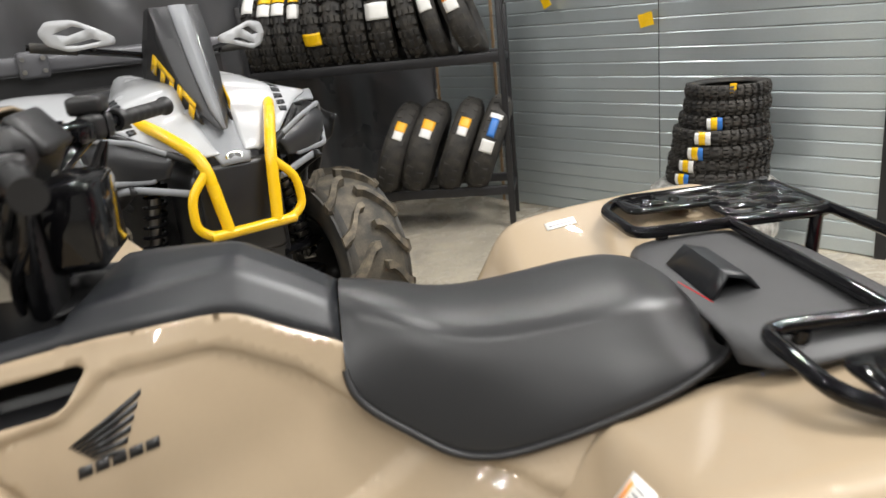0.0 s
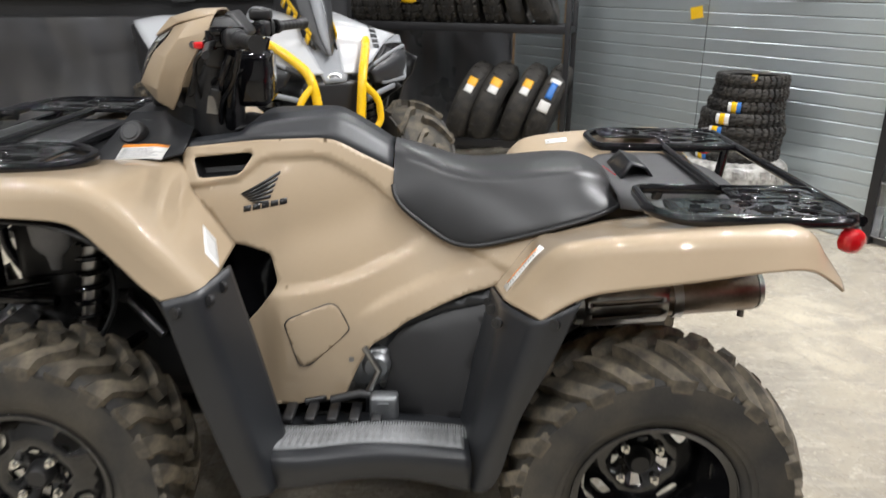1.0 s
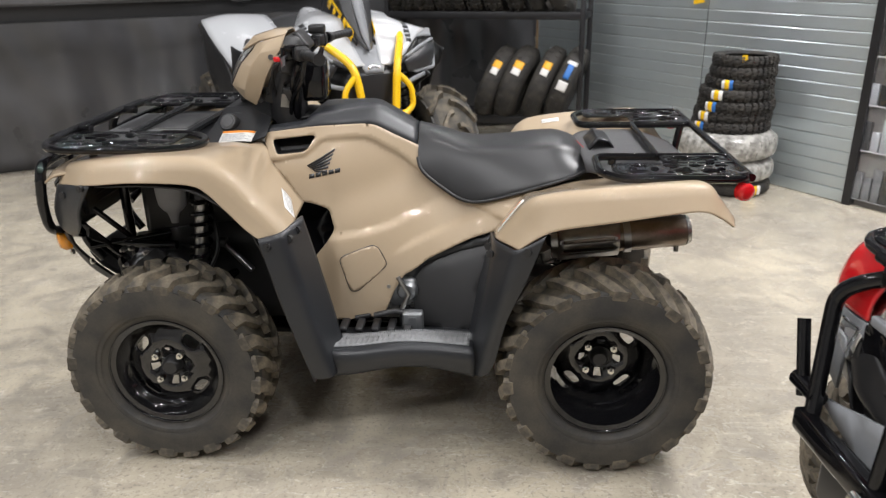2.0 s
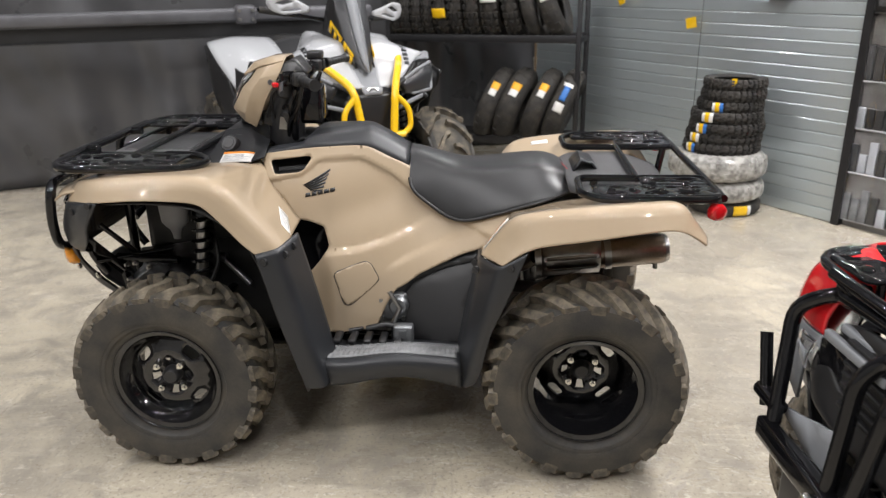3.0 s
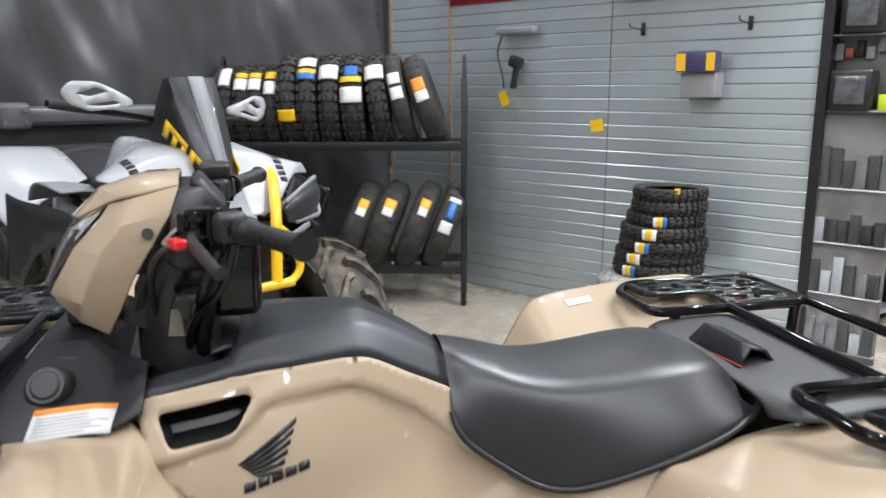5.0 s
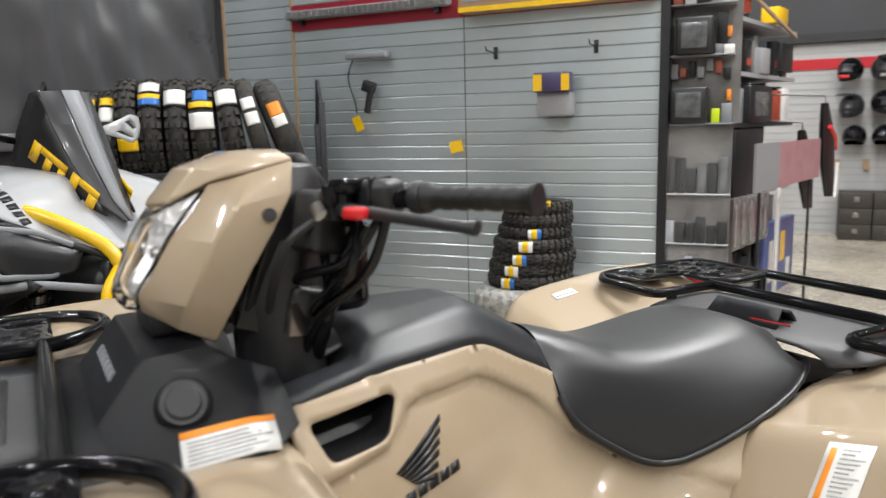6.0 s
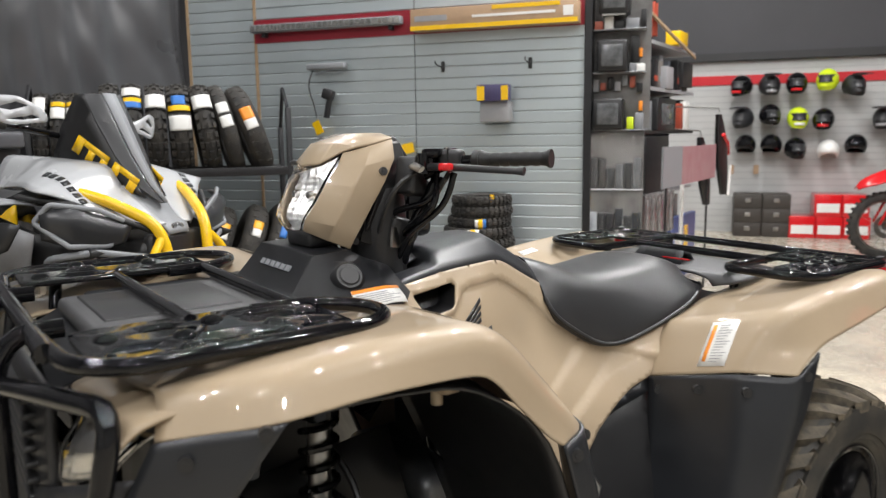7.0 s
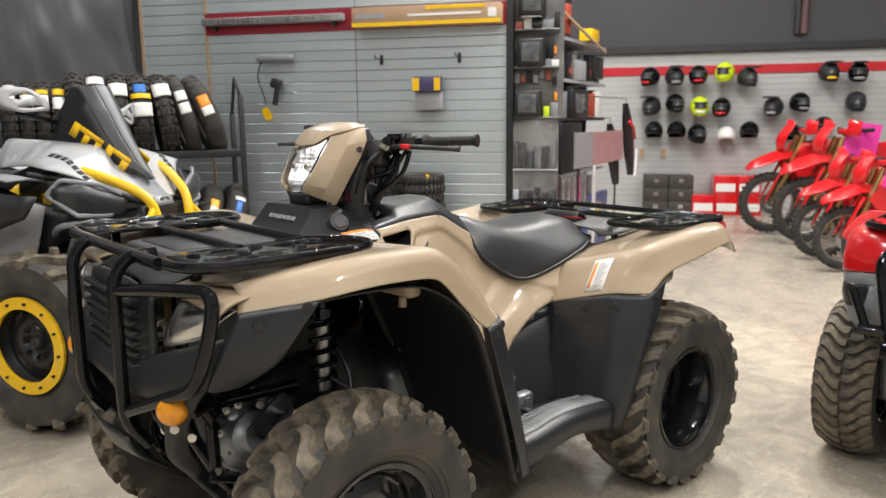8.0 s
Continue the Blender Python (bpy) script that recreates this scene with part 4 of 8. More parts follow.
    if plain:
        brow = loft([[(-0.952, y, z - 0.018), (-0.958 + lead, y, z), (-0.88, y, z + 0.010), (-0.795, y, z + 0.016)] for y, z, lead in ((-0.245, 0.882, 0.0), (-0.34, 0.882, 0.002), (-0.42, 0.880, 0.014), (-0.468, 0.874, 0.034))], 3, 4)
        both("headlight_brow", brow, TAN, quad, "tan brow over the headlight", thick=0.006)
    side = loft([
        [(-0.912, -0.466, 0.853), (-0.85, -0.513, 0.866), (-0.772, -0.556, 0.874)],
        [(-0.945, -0.45, 0.78), (-0.885, -0.495, 0.785), (-0.822, -0.535, 0.80)],
        [(-0.957, -0.425, 0.72), (-0.91, -0.455, 0.722), (-0.85, -0.50, 0.742)],
        [(-0.955, -0.40, 0.685), (-0.935, -0.412, 0.683), (-0.90, -0.438, 0.692)],
    ], 4, 4)
    sa, _ = both("fender_flare", side, GREY, quad, thick=0.007)
    bolts(sa, [(-0.884, -0.500, 0.832), (-0.80, -0.553, 0.866)], (-0.3, -0.95, 0), 0.010)
    lens = loft([
        [(-0.965, -0.26, 0.770), (-0.995, -0.28, 0.762), (-0.985, -0.34, 0.775), (-0.955, -0.39, 0.795)],
        [(-0.950, -0.27, 0.820), (-0.988, -0.29, 0.812), (-0.975, -0.38, 0.828), (-0.935, -0.44, 0.842)],
        [(-0.925, -0.28, 0.866), (-0.955, -0.30, 0.866), (-0.945, -0.39, 0.864), (-0.915, -0.455, 0.858)],
    ], 4, 4)
    both("headlight_reflector", moved(lens.copy(), Matrix.Translation((0.012, 0, 0))), CHROME, quad, thick=0.002)
    both("headlight_lens", lens, CLEAR, quad, "clear headlight lens", thick=0.003)
    for s in (-1, 1) if plain else ():
        part("turn_signal", moved(lathe([(0.0, -0.018), (0.022, -0.015), (0.032, -0.004), (0.033, 0.012), (0.02, 0.02), (0.0, 0.02)], 24), pose(-1.010, 0.338 * s, 0.636, 0, 0, -38 if s < 0 else 218)), AMBER, quad, "round amber reflector")
    bar = new("bumper")
    bar.parent = quad
    if not plain:
        build_brush_guard(bar)
        return deck_copy
    # bull bar
    for s in (-1, 1):
        part("hoop", tube([(-1.045, 0.158 * s, 0.872), (-1.01, 0.30 * s, 0.892), (-0.955, 0.466 * s, 0.905), (-0.975, 0.462 * s, 0.80), (-0.99, 0.43 * s, 0.705), (-1.02, 0.30 * s, 0.65), (-1.045, 0.18 * s, 0.60)], 0.0148, 12, bend=0.045), GLOSS, bar)
        part("upright", tube([(-1.0, 0.15 * s, 0.50), (-1.05, 0.156 * s, 0.57), (-1.05, 0.156 * s, 0.90), (-1.02, 0.158 * s, 0.945), (-0.955, 0.16 * s, 0.945)], 0.0148, 12, bend=0.04), GLOSS, bar)
    part("skid_plate", loft([[(-1.045, -0.15, 0.525), (-1.055, 0, 0.525), (-1.045, 0.15, 0.525)], [(-1.015, -0.14, 0.47), (-1.03, 0, 0.46), (-1.015, 0.14, 0.47)], [(-0.93, -0.12, 0.40), (-0.94, 0, 0.385), (-0.93, 0.12, 0.40)]], 3, 4), BLACK, bar, thick=0.006)
    return deck_copy


def build_brush_guard(bar):
    """A heavier tubular guard with a cross plate, a central hoop and marker stubs."""
    for s in (-1, 1):
        part("upright", tube([(-1.085, 0.30 * s, 0.56), (-1.075, 0.315 * s, 0.62), (-1.045, 0.358 * s, 0.84), (-1.0, 0.315 * s, 0.885), (-0.94, 0.25 * s, 0.915)], 0.0185, 12, bend=0.05), GLOSS, bar)
        part("marker_stub", joined(cylinder((-1.075, 0.365 * s, 0.57), (-1.065, 0.432 * s, 0.738), 0.0155, 14), cylinder((-1.075, 0.30 * s, 0.60), (-1.075, 0.40 * s, 0.60), 0.021, 14)), GLOSS, bar)
        part("pale_panel", panel([(0.34, 0.585), (0.10, 0.66), (0.085, 0.55), (0.20, 0.545)], lambda y, z, s=s: (-1.05, y * s, z), (), 0.05), SILVER, bar, "pale grey moulding", thick=0.008)
        part("cheek_panel", panel([(0.345, 0.60), (0.41, 0.64), (0.39, 0.74), (0.34, 0.73)], lambda y, z, s=s: (-1.01, y * s, z), (), 0.05), SILVER, bar, "pale grey moulding", thick=0.008)
        part("clamp", joined(rounded_box(-1.0, -0.95, min(0.23 * s, 0.29 * s), max(0.23 * s, 0.29 * s), 0.885, 0.93, 0.008), cylinder((-0.985, 0.275 * s, 0.925), (-0.985, 0.275 * s, 0.94), 0.009, 6), cylinder((-0.965, 0.245 * s, 0.925), (-0.965, 0.245 * s, 0.94), 0.009, 6)), GLOSS, bar)
        part("brow_bar", rounded_box(-1.03, -1.012, min(0.02 * s, 0.25 * s), max(0.02 * s, 0.25 * s), 0.812, 0.835, 0.005), SILVER, bar, "pale grey bar")
        part("brow_bar", rounded_box(-1.01, -0.992, min(0.02 * s, 0.225 * s), max(0.02 * s, 0.225 * s), 0.840, 0.860, 0.005), SILVER, bar, "pale grey bar")
        part("mesh_panel", panel([(0.03, 0.60), (0.17, 0.60), (0.335, 0.75), (0.27, 0.81), (0.03, 0.81)], lambda y, z, s=s: (-0.995, y * s, z), [[(0.06 + 0.032 * i + 0.012 * (k % 2), 0.64 + 0.026 * k), (0.08 + 0.032 * i + 0.012 * (k % 2), 0.64 + 0.026 * k), (0.08 + 0.032 * i + 0.012 * (k % 2), 0.654 + 0.026 * k), (0.06 + 0.032 * i + 0.012 * (k % 2), 0.654 + 0.026 * k)] for k in range(6) for i in range(2 + k // 2)], 0.05), GLOSS, bar, "black grille with small openings", thick=0.012)
        part("top_bar", tube([(-0.99 + 0.045 * (s > 0), -0.26, 0.905), (-0.985 + 0.045 * (s > 0), 0.0, 0.912), (-0.99 + 0.045 * (s > 0), 0.26, 0.905)], 0.0165, 10), GLOSS, bar)
    part("radiator", rounded_box(-0.97, -0.94, -0.30, 0.30, 0.55, 0.82, 0.01), BLACK, bar)
    part("hoop", tube([(-1.095, 0.035, 0.53), (-1.06, 0.055, 0.82), (-1.02, 0.03, 0.875), (-1.02, -0.03, 0.875), (-1.06, -0.055, 0.82), (-1.095, -0.035, 0.53)], 0.0185, 12, bend=0.045), GLOSS, bar)
    part("cross_plate", rounded_box(-1.118, -1.075, -0.325, 0.325, 0.515, 0.572, 0.01), GLOSS, bar)
    part("skirt", rounded_box(-1.07, -0.95, -0.27, 0.27, 0.36, 0.525, 0.02), BLACK, bar)
    part("tow_eye", cylinder((-1.13, 0.0, 0.545), (-1.13, 0.045, 0.545), 0.014, 12), CHROME, bar)


def rack_plate(x0, x1, y0, y1, z, holes, r=0.03):
    loop = [(p.x, p.y) for p in filleted([(x0, y0, 0), (x1, y0, 0), (x1, y1, 0), (x0, y1, 0)], r, 4, True)]
    cut = [[(p.x, p.y) for p in filleted([(a, c, 0), (b, c, 0), (b, d, 0), (a, d, 0)], 0.014, 3, True)] for a, b, c, d in holes]
    return panel(loop, lambda u, v: (u, v, z), cut, 0.04)


def build_quad_racks(quad):
    rear = new("rear_rack")
    rear.parent = quad
    z = 0.869
    for s in (-1, 1):
        part("side_loop", tube([(0.615, 0.225 * s, z), (0.61, 0.40 * s, z), (0.665, 0.465 * s, z), (0.98, 0.465 * s, z), (1.005, 0.42 * s, z), (1.005, 0.225 * s, z)], 0.0116, 10, True, bend=0.035), GLOSS, rear)
        span = (lambda a, b: (a, b)) if s > 0 else (lambda a, b: (-b, -a))
        part("plate", rack_plate(0.645, 0.998, *span(0.335, 0.458), z + 0.006, [(x, x + wide, *span(y0, y1)) for x, wide, y0, y1 in ((0.69, 0.035, 0.42, 0.44), (0.70, 0.03, 0.355, 0.378), (0.79, 0.03, 0.352, 0.375), (0.81, 0.04, 0.412, 0.435), (0.86, 0.03, 0.352, 0.375), (0.89, 0.04, 0.412, 0.435), (0.93, 0.03, 0.352, 0.375))]), GLOSS, rear, thick=0.007)
        part("inner_plate", rack_plate(0.80, 0.996, *span(0.226, 0.3345), z + 0.006, [(x, x + 0.045, *span(0.262, 0.290)) for x in (0.83, 0.91)]), GLOSS, rear, thick=0.007)
        for x, y in ((0.70, 0.395), (0.76, 0.395), (0.845, 0.395), (0.94, 0.395), (0.83, 0.315), (0.93, 0.315)):
            part("pressed_boss", moved(lathe([(0.0, -0.006), (0.007, -0.005), (0.011, -0.002), (0.012, 0.002)], 12), pose(x, y * s, z + 0.010, -90, 0, 0)), GLOSS, rear)
        part("stay", tube([(0.67, 0.23 * s, z - 0.005), (0.665, 0.23 * s, 0.84), (0.66, 0.22 * s, 0.76)], 0.012, 8), GLOSS, rear)
        part("stay", tube([(0.97, 0.225 * s, z - 0.005), (0.95, 0.21 * s, 0.76)], 0.013, 8), GLOSS, rear)
    part("mid_bar", tube([(0.80, -0.235, z), (0.80, 0.235, z)], 0.0112, 10), GLOSS, rear)
    part("rear_bar", tube([(1.005, -0.45, z), (1.005, 0.45, z)], 0.0116, 10), GLOSS, rear)
    # tail deck below the rack
    deck = loft([
        [(0.600, -0.205, 0.815), (0.59, -0.15, 0.845), (0.59, 0.15, 0.845), (0.600, 0.205, 0.815)],
        [(0.64, -0.265, 0.83), (0.64, -0.18, 0.852), (0.64, 0.18, 0.852), (0.64, 0.265, 0.83)],
        [(0.80, -0.265, 0.838), (0.80, -0.18, 0.852), (0.80, 0.18, 0.852), (0.80, 0.265, 0.838)],
        [(0.93, -0.265, 0.80), (0.93, -0.18, 0.81), (0.93, 0.18, 0.81), (0.93, 0.265, 0.80)],
    ], 4, 4)
    d = part("tail_deck", deck, DECK_GREY, quad, thick=0.006)
    ys = (-0.085, -0.05, 0.05, 0.085)
    part("tool_lid", loft([[(0.618, y, 0.856) for y in ys], [(0.645, y * 0.9, 0.889) for y in ys], [(0.680, y * 0.85, 0.879) for y in ys], [(0.702, y * 0.85, 0.850) for y in ys]], 1, 1), GREY, d, thick=0.006)
    for s in (-1, 1):
        lamp = part("tail_light", moved(lathe([(0.0, -0.012), (0.011, -0.011), (0.022, -0.007), (0.026, 0.002), (0.027, 0.016), (0.018, 0.022), (0.0, 0.022)], 28), pose(0.992, 0.462 * s, 0.832, 0, 0, 20 if s < 0 else 160)), RED_LENS, quad, "round red tail light")
        part("lamp_stay", tube([(0.995, 0.455 * s, 0.83), (0.985, 0.45 * s, 0.885)], 0.01, 8), BLACK, lamp)
    # front rack
    front = new("front_rack")
    front.parent = quad
    z = 0.945
    for s in (-1, 1):
        part("side_loop", tube([(-1.0, 0.17 * s, z), (-0.985, 0.38 * s, z), (-0.93, 0.438 * s, z), (-0.585, 0.438 * s, z), (-0.522, 0.39 * s, z), (-0.522, 0.31 * s, z), (-0.59, 0.24 * s, z), (-0.69, 0.235 * s, z)], 0.0122, 12, bend=0.045), GLOSS, front)
        lo = (lambda a, b: (a, b)) if s > 0 else (lambda a, b: (-b, -a))
        holes = [(x, x + wide, *lo(y0, y1)) for x, wide, y0, y1 in ((-0.88, 0.055, 0.275, 0.300), (-0.71, 0.055, 0.270, 0.295), (-0.92, 0.04, 0.378, 0.400), (-0.80, 0.03, 0.388, 0.408), (-0.74, 0.03, 0.388, 0.408), (-0.66, 0.04, 0.378, 0.400))]
        part("plate", rack_plate(-0.965, -0.60, *lo(0.228, 0.432), z + 0.003, holes), GLOSS, front, thick=0.008)
        for x, y in ((-0.925, 0.30), (-0.83, 0.345), (-0.77, 0.28), (-0.70, 0.355), (-0.63, 0.31), (-0.84, 0.41), (-0.70, 0.415)):
            part("pressed_boss", moved(lathe([(0.0, -0.007), (0.010, -0.006), (0.016, -0.002), (0.018, 0.002)], 14), pose(x, y * s, z + 0.008, -90, 0, 0)), GLOSS, front)
        part("stay", tube([(-0.64, 0.33 * s, z - 0.005), (-0.64, 0.32 * s, 0.85)], 0.012, 8), GLOSS, front)
        part("stay", tube([(-0.90, 0.28 * s, z - 0.005), (-0.92, 0.24 * s, 0.82)], 0.012, 8), GLOSS, front)
    part("front_bar", tube([(-1.0, -0.30, z), (-1.0, 0.30, z)], 0.0145, 10), GLOSS, front)
    part("mid_bar", tube([(-0.79, -0.24, z), (-0.79, 0.24, z)], 0.0114, 12), GLOSS, front)
    part("rear_bar", tube([(-0.615, -0.24, z), (-0.615, 0.24, z)], 0.0114, 12), GLOSS, front)


def pod_surface(push, narrow, flutes):
    """The front of the headlight pod: its lens, or the fluted bowl behind it."""
    rows = [[(-0.096, 0.056, 0.121), (-0.136, 0.043, 0.101), (-0.150, 0.0, 0.096)],
            [(-0.143, 0.070, 0.068), (-0.163, 0.042, 0.066), (-0.173, 0.0, 0.064)],
            [(-0.163, 0.067, 0.035), (-0.180, 0.038, 0.028), (-0.190, 0.0, 0.025)],
            [(-0.182, 0.056, 0.004), (-0.192, 0.030, 0.0), (-0.200, 0.0, -0.003)],
            [(-0.176, 0.032, -0.020), (-0.184, 0.016, -0.022), (-0.188, 0.0, -0.022)]]
    full = [[(x + push, -y * narrow, z) for x, y, z in r] + [(x + push, y * narrow, z) for x, y, z in r[-2::-1]] for r in rows]
    bm = loft(full, 16, 8) if flutes else loft(full, 2, 3)
    if flutes:
        for v in bm.verts:
            v.co.x += 0.016 * max(0.0, 1 - (math.hypot(abs(v.co.y) - 0.028, v.co.z - 0.045) / 0.035) ** 2)
            v.co.x += 0.0011 * math.sin(v.co.y * 900) + 0.0006 * math.sin(v.co.z * 520)
    return bm


def build_quad_bars(quad, paint):
    """Steering: column, handlebar, grips, levers, and the headlight pod."""
    steer = new("steering")
    steer.parent = quad
    steer.matrix_local = pose(-0.335, 0, 1.066, 0, 0, 4.5)
    part("column", joined(cylinder((-0.03, 0, -0.25), (0.01, 0, 0.06), 0.022, 14), rounded_box(-0.03, 0.05, -0.05, 0.05, 0.02, 0.06, 0.01)), GLOSS, steer)
    bar = part("handlebar", tube([(0.140, -0.375, 0.112), (0.062, -0.19, 0.108), (0.02, -0.10, 0.05), (0.02, 0.10, 0.05), (0.062, 0.19, 0.108), (0.140, 0.375, 0.112)], 0.0115, 12, bend=0.06), GLOSS, steer)
    for s in (-1, 1):
        a, b = Vector((0.092, 0.260 * s, 0.1105)), Vector((0.147, 0.390 * s, 0.113))
        way = (b - a).normalized()
        ribs = [a + way * (b - a).length * i / 28 for i in range(29)]
        radii = [0.0136 if i % 4 else 0.0122 for i in range(29)]
        radii[0] = radii[1] = radii[-1] = radii[-2] = 0.0175
        part("grip", tube(ribs, radii, 16), GRIP, bar, "ribbed black rubber grip")
        part("switch_box", moved(rounded_box(-0.022, 0.022, -0.024, 0.024, -0.021, 0.022, 0.011, 3), pose(0.066, 0.203 * s, 0.109, 0, 0, 27 * -s)), BLACK, bar)
        part("perch", moved(joined(rounded_box(-0.03, 0.03, -0.02, 0.02, -0.016, 0.016, 0.006), cylinder((-0.03, 0, -0.02), (-0.03, 0, 0.02), 0.012, 10)), pose(0.04, 0.165 * s, 0.105, 0, 0, 27 * -s)), GLOSS, bar)
        part("lever", tube([(0.02, 0.175 * s, 0.098), (0.020, 0.245 * s, 0.099), (0.048, 0.395 * s, 0.094), (0.054, 0.410 * s, 0.094)], [0.009, 0.0085, 0.007, 0.0095], 8, flat=0.7), BLACK, bar, "black brake lever")
        part("cable", tube(catmull([(0.03, 0.165 * s, 0.095), (-0.03, 0.15 * s, 0.06), (-0.04, 0.10 * s, -0.03), (-0.02, 0.05 * s, -0.14)], 5), 0.0052, 6), BLACK, bar)
        part("cable", tube(catmull([(0.075, 0.185 * s, 0.085), (0.03, 0.15 * s, 0.0), (0.0, 0.08 * s, -0.06), (-0.02, 0.04 * s, -0.16)], 5), 0.006, 6), BLACK, bar)
    part("boot_block", moved(rounded_box(-0.028, 0.028, -0.024, 0.024, -0.045, 0.03, 0.008), pose(0.02, -0.135, 0.085, 0, 12, 20)), BLACK, bar)
    part("hose", tube(catmull([(0.055, -0.19, 0.075), (0.03, -0.17, 0.03), (-0.01, -0.10, 0.0), (-0.03, -0.06, -0.08)], 5), 0.0068, 8), GLOSS, bar)
    for s, k in ((-1, 0.0), (-1, 0.025), (1, 0.0)):
        part("hose", tube(catmull([(0.075 - k, (0.20 - k) * s, 0.085), (0.055 - k, 0.185 * s, 0.02), (0.01, (0.125 - k) * s, -0.05), (0.0, 0.07 * s, -0.15)], 6), 0.0066, 8), GLOSS, bar)
    part("cable_boot", tube(catmull([(0.06, -0.17, 0.075), (0.045, -0.15, 0.03), (0.03, -0.12, -0.03), (0.02, -0.09, -0.10)], 6), [0.013 + 0.002 * (i % 2) for i in range(19)], 12), GLOSS, bar)
    part("cable_guard", loft([[(0.06 * math.cos(a) - 0.01, -0.055 + 0.055 * math.sin(a), z) for a in (math.tau * i / 12 for i in range(12))] for z in (-0.15, -0.06, 0.0)] + [[(0.04 * math.cos(a), -0.06 + 0.05 * math.sin(a), 0.055) for a in (math.tau * i / 12 for i in range(12))]], 2, 2, True, True), BLACK, bar, "black rubber cable guard")
    part("connector_block", moved(rounded_box(-0.02, 0.03, -0.03, 0.02, -0.04, 0.03, 0.008), pose(0.0, -0.085, -0.03, 10, 15, 0)), BLACK, bar)
    part("bracket", moved(box(-0.018, 0.018, -0.003, 0.003, -0.02, 0.02), pose(-0.005, -0.112, -0.045, 0, 10, 20)), STEEL, bar)
    part("master_cylinder", moved(rounded_box(-0.022, 0.022, -0.018, 0.018, 0.0, 0.018, 0.006), pose(0.035, -0.185, 0.115, 0, 0, 25)), GLOSS, bar)
    for y in (-0.045, 0.045):
        part("bar_clamp", joined(rounded_box(0.0, 0.04, y - 0.014, y + 0.014, 0.03, 0.072, 0.005), cylinder((0.008, y, 0.07), (0.008, y, 0.08), 0.006, 6), cylinder((0.032, y, 0.07), (0.032, y, 0.08), 0.006, 6)), STEEL, bar)
        part("stay_plate", moved(box(-0.03, 0.03, -0.003, 0.003, -0.05, 0.03), pose(-0.035, y * 2.0, -0.01, 0, 20, 0)), GLOSS, steer)
        part("stay_bolt", moved(cylinder((0, -0.012 if y < 0 else 0.012, 0), (0, 0, 0), 0.008, 8), pose(-0.025, y * 2.06, 0.0)), CHROME, steer)
    part("bar_cover", rounded_box(0.035, 0.115, -0.085, 0.06, -0.055, 0.07, 0.018, 3), GLOSS, bar, "gloss black cover behind the bar")
    part("reservoir", rounded_box(0.03, 0.085, 0.185, 0.245, 0.128, 0.158, 0.008), BLACK, bar)
    part("switch", moved(rounded_box(-0.009, 0.009, -0.013, 0.013, -0.007, 0.007, 0.004), pose(0.004, -0.258, 0.100, 0, 0, 25)), RED, bar, "red brake lock switch")
    for s in (-1, 1):                            # screws, cable adjusters and lever pivots round the switch housings
        part("adjuster", joined(cylinder((0.036, 0.150 * s, 0.103), (0.018, 0.118 * s, 0.090), 0.0075, 10), cylinder((0.030, 0.140 * s, 0.099), (0.025, 0.131 * s, 0.095), 0.0105, 8)), CHROME, bar, "bright cable adjuster")
        part("pivot_screw", cylinder((0.014, 0.181 * s, 0.104), (0.014, 0.181 * s, 0.114), 0.0075, 8), CHROME, bar)
        part("housing_seam", moved(box(-0.023, 0.023, -0.0015, 0.0015, -0.022, 0.0235), pose(0.066, 0.203 * s, 0.109, 0, 0, 27 * -s)), GLOSS, bar)
        part("housing_screw", cylinder((0.058, 0.196 * s, 0.128), (0.058, 0.196 * s, 0.1345), 0.005, 8), CHROME, bar)
        part("clamp_half", moved(lathe([(0.012, -0.011), (0.019, -0.010), (0.020, 0.0), (0.019, 0.010), (0.012, 0.011)], 18), pose(0.0505, 0.168 * s, 0.106, 0, 0, -24 * s)), GLOSS, bar)
        part("throttle_collar" if s > 0 else "grip_collar", moved(lathe([(0.012, -0.008), (0.0185, -0.007), (0.0195, 0.0), (0.0185, 0.007), (0.012, 0.008)], 20), pose(0.0895, 0.252 * s, 0.1105, 0, 0, -24 * s)), BLACK, bar)
    part("link_arm", tube([(-0.012, -0.205, 0.094), (0.0, -0.165, 0.100), (0.018, -0.115, 0.104)], [0.008, 0.009, 0.007], 8, flat=0.5), STEEL, bar, "bare steel parking brake link")
    # pod: tan cowl in two cheeks and a cap, lens, black back
    cheek = loft([
        [(-0.092, -0.058, 0.126), (-0.045, -0.090, 0.140), (0.005, -0.090, 0.152)],
        [(-0.112, -0.066, 0.098), (-0.075, -0.108, 0.100), (-0.009, -0.116, 0.115)],
        [(-0.142, -0.071, 0.068), (-0.105, -0.112, 0.062), (-0.036, -0.120, 0.070)],
        [(-0.162, -0.068, 0.035), (-0.122, -0.106, 0.022), (-0.063, -0.114, 0.026)],
        [(-0.182, -0.057, 0.002), (-0.135, -0.092, -0.012), (-0.088, -0.098, -0.028)],
        [(-0.175, -0.034, -0.022), (-0.143, -0.075, -0.042), (-0.105, -0.092, -0.060)],
    ], 1, 1)
    pa, _ = both("pod_cheek", cheek, paint, steer, thick=0.006, bevel=0.004, angle=22)
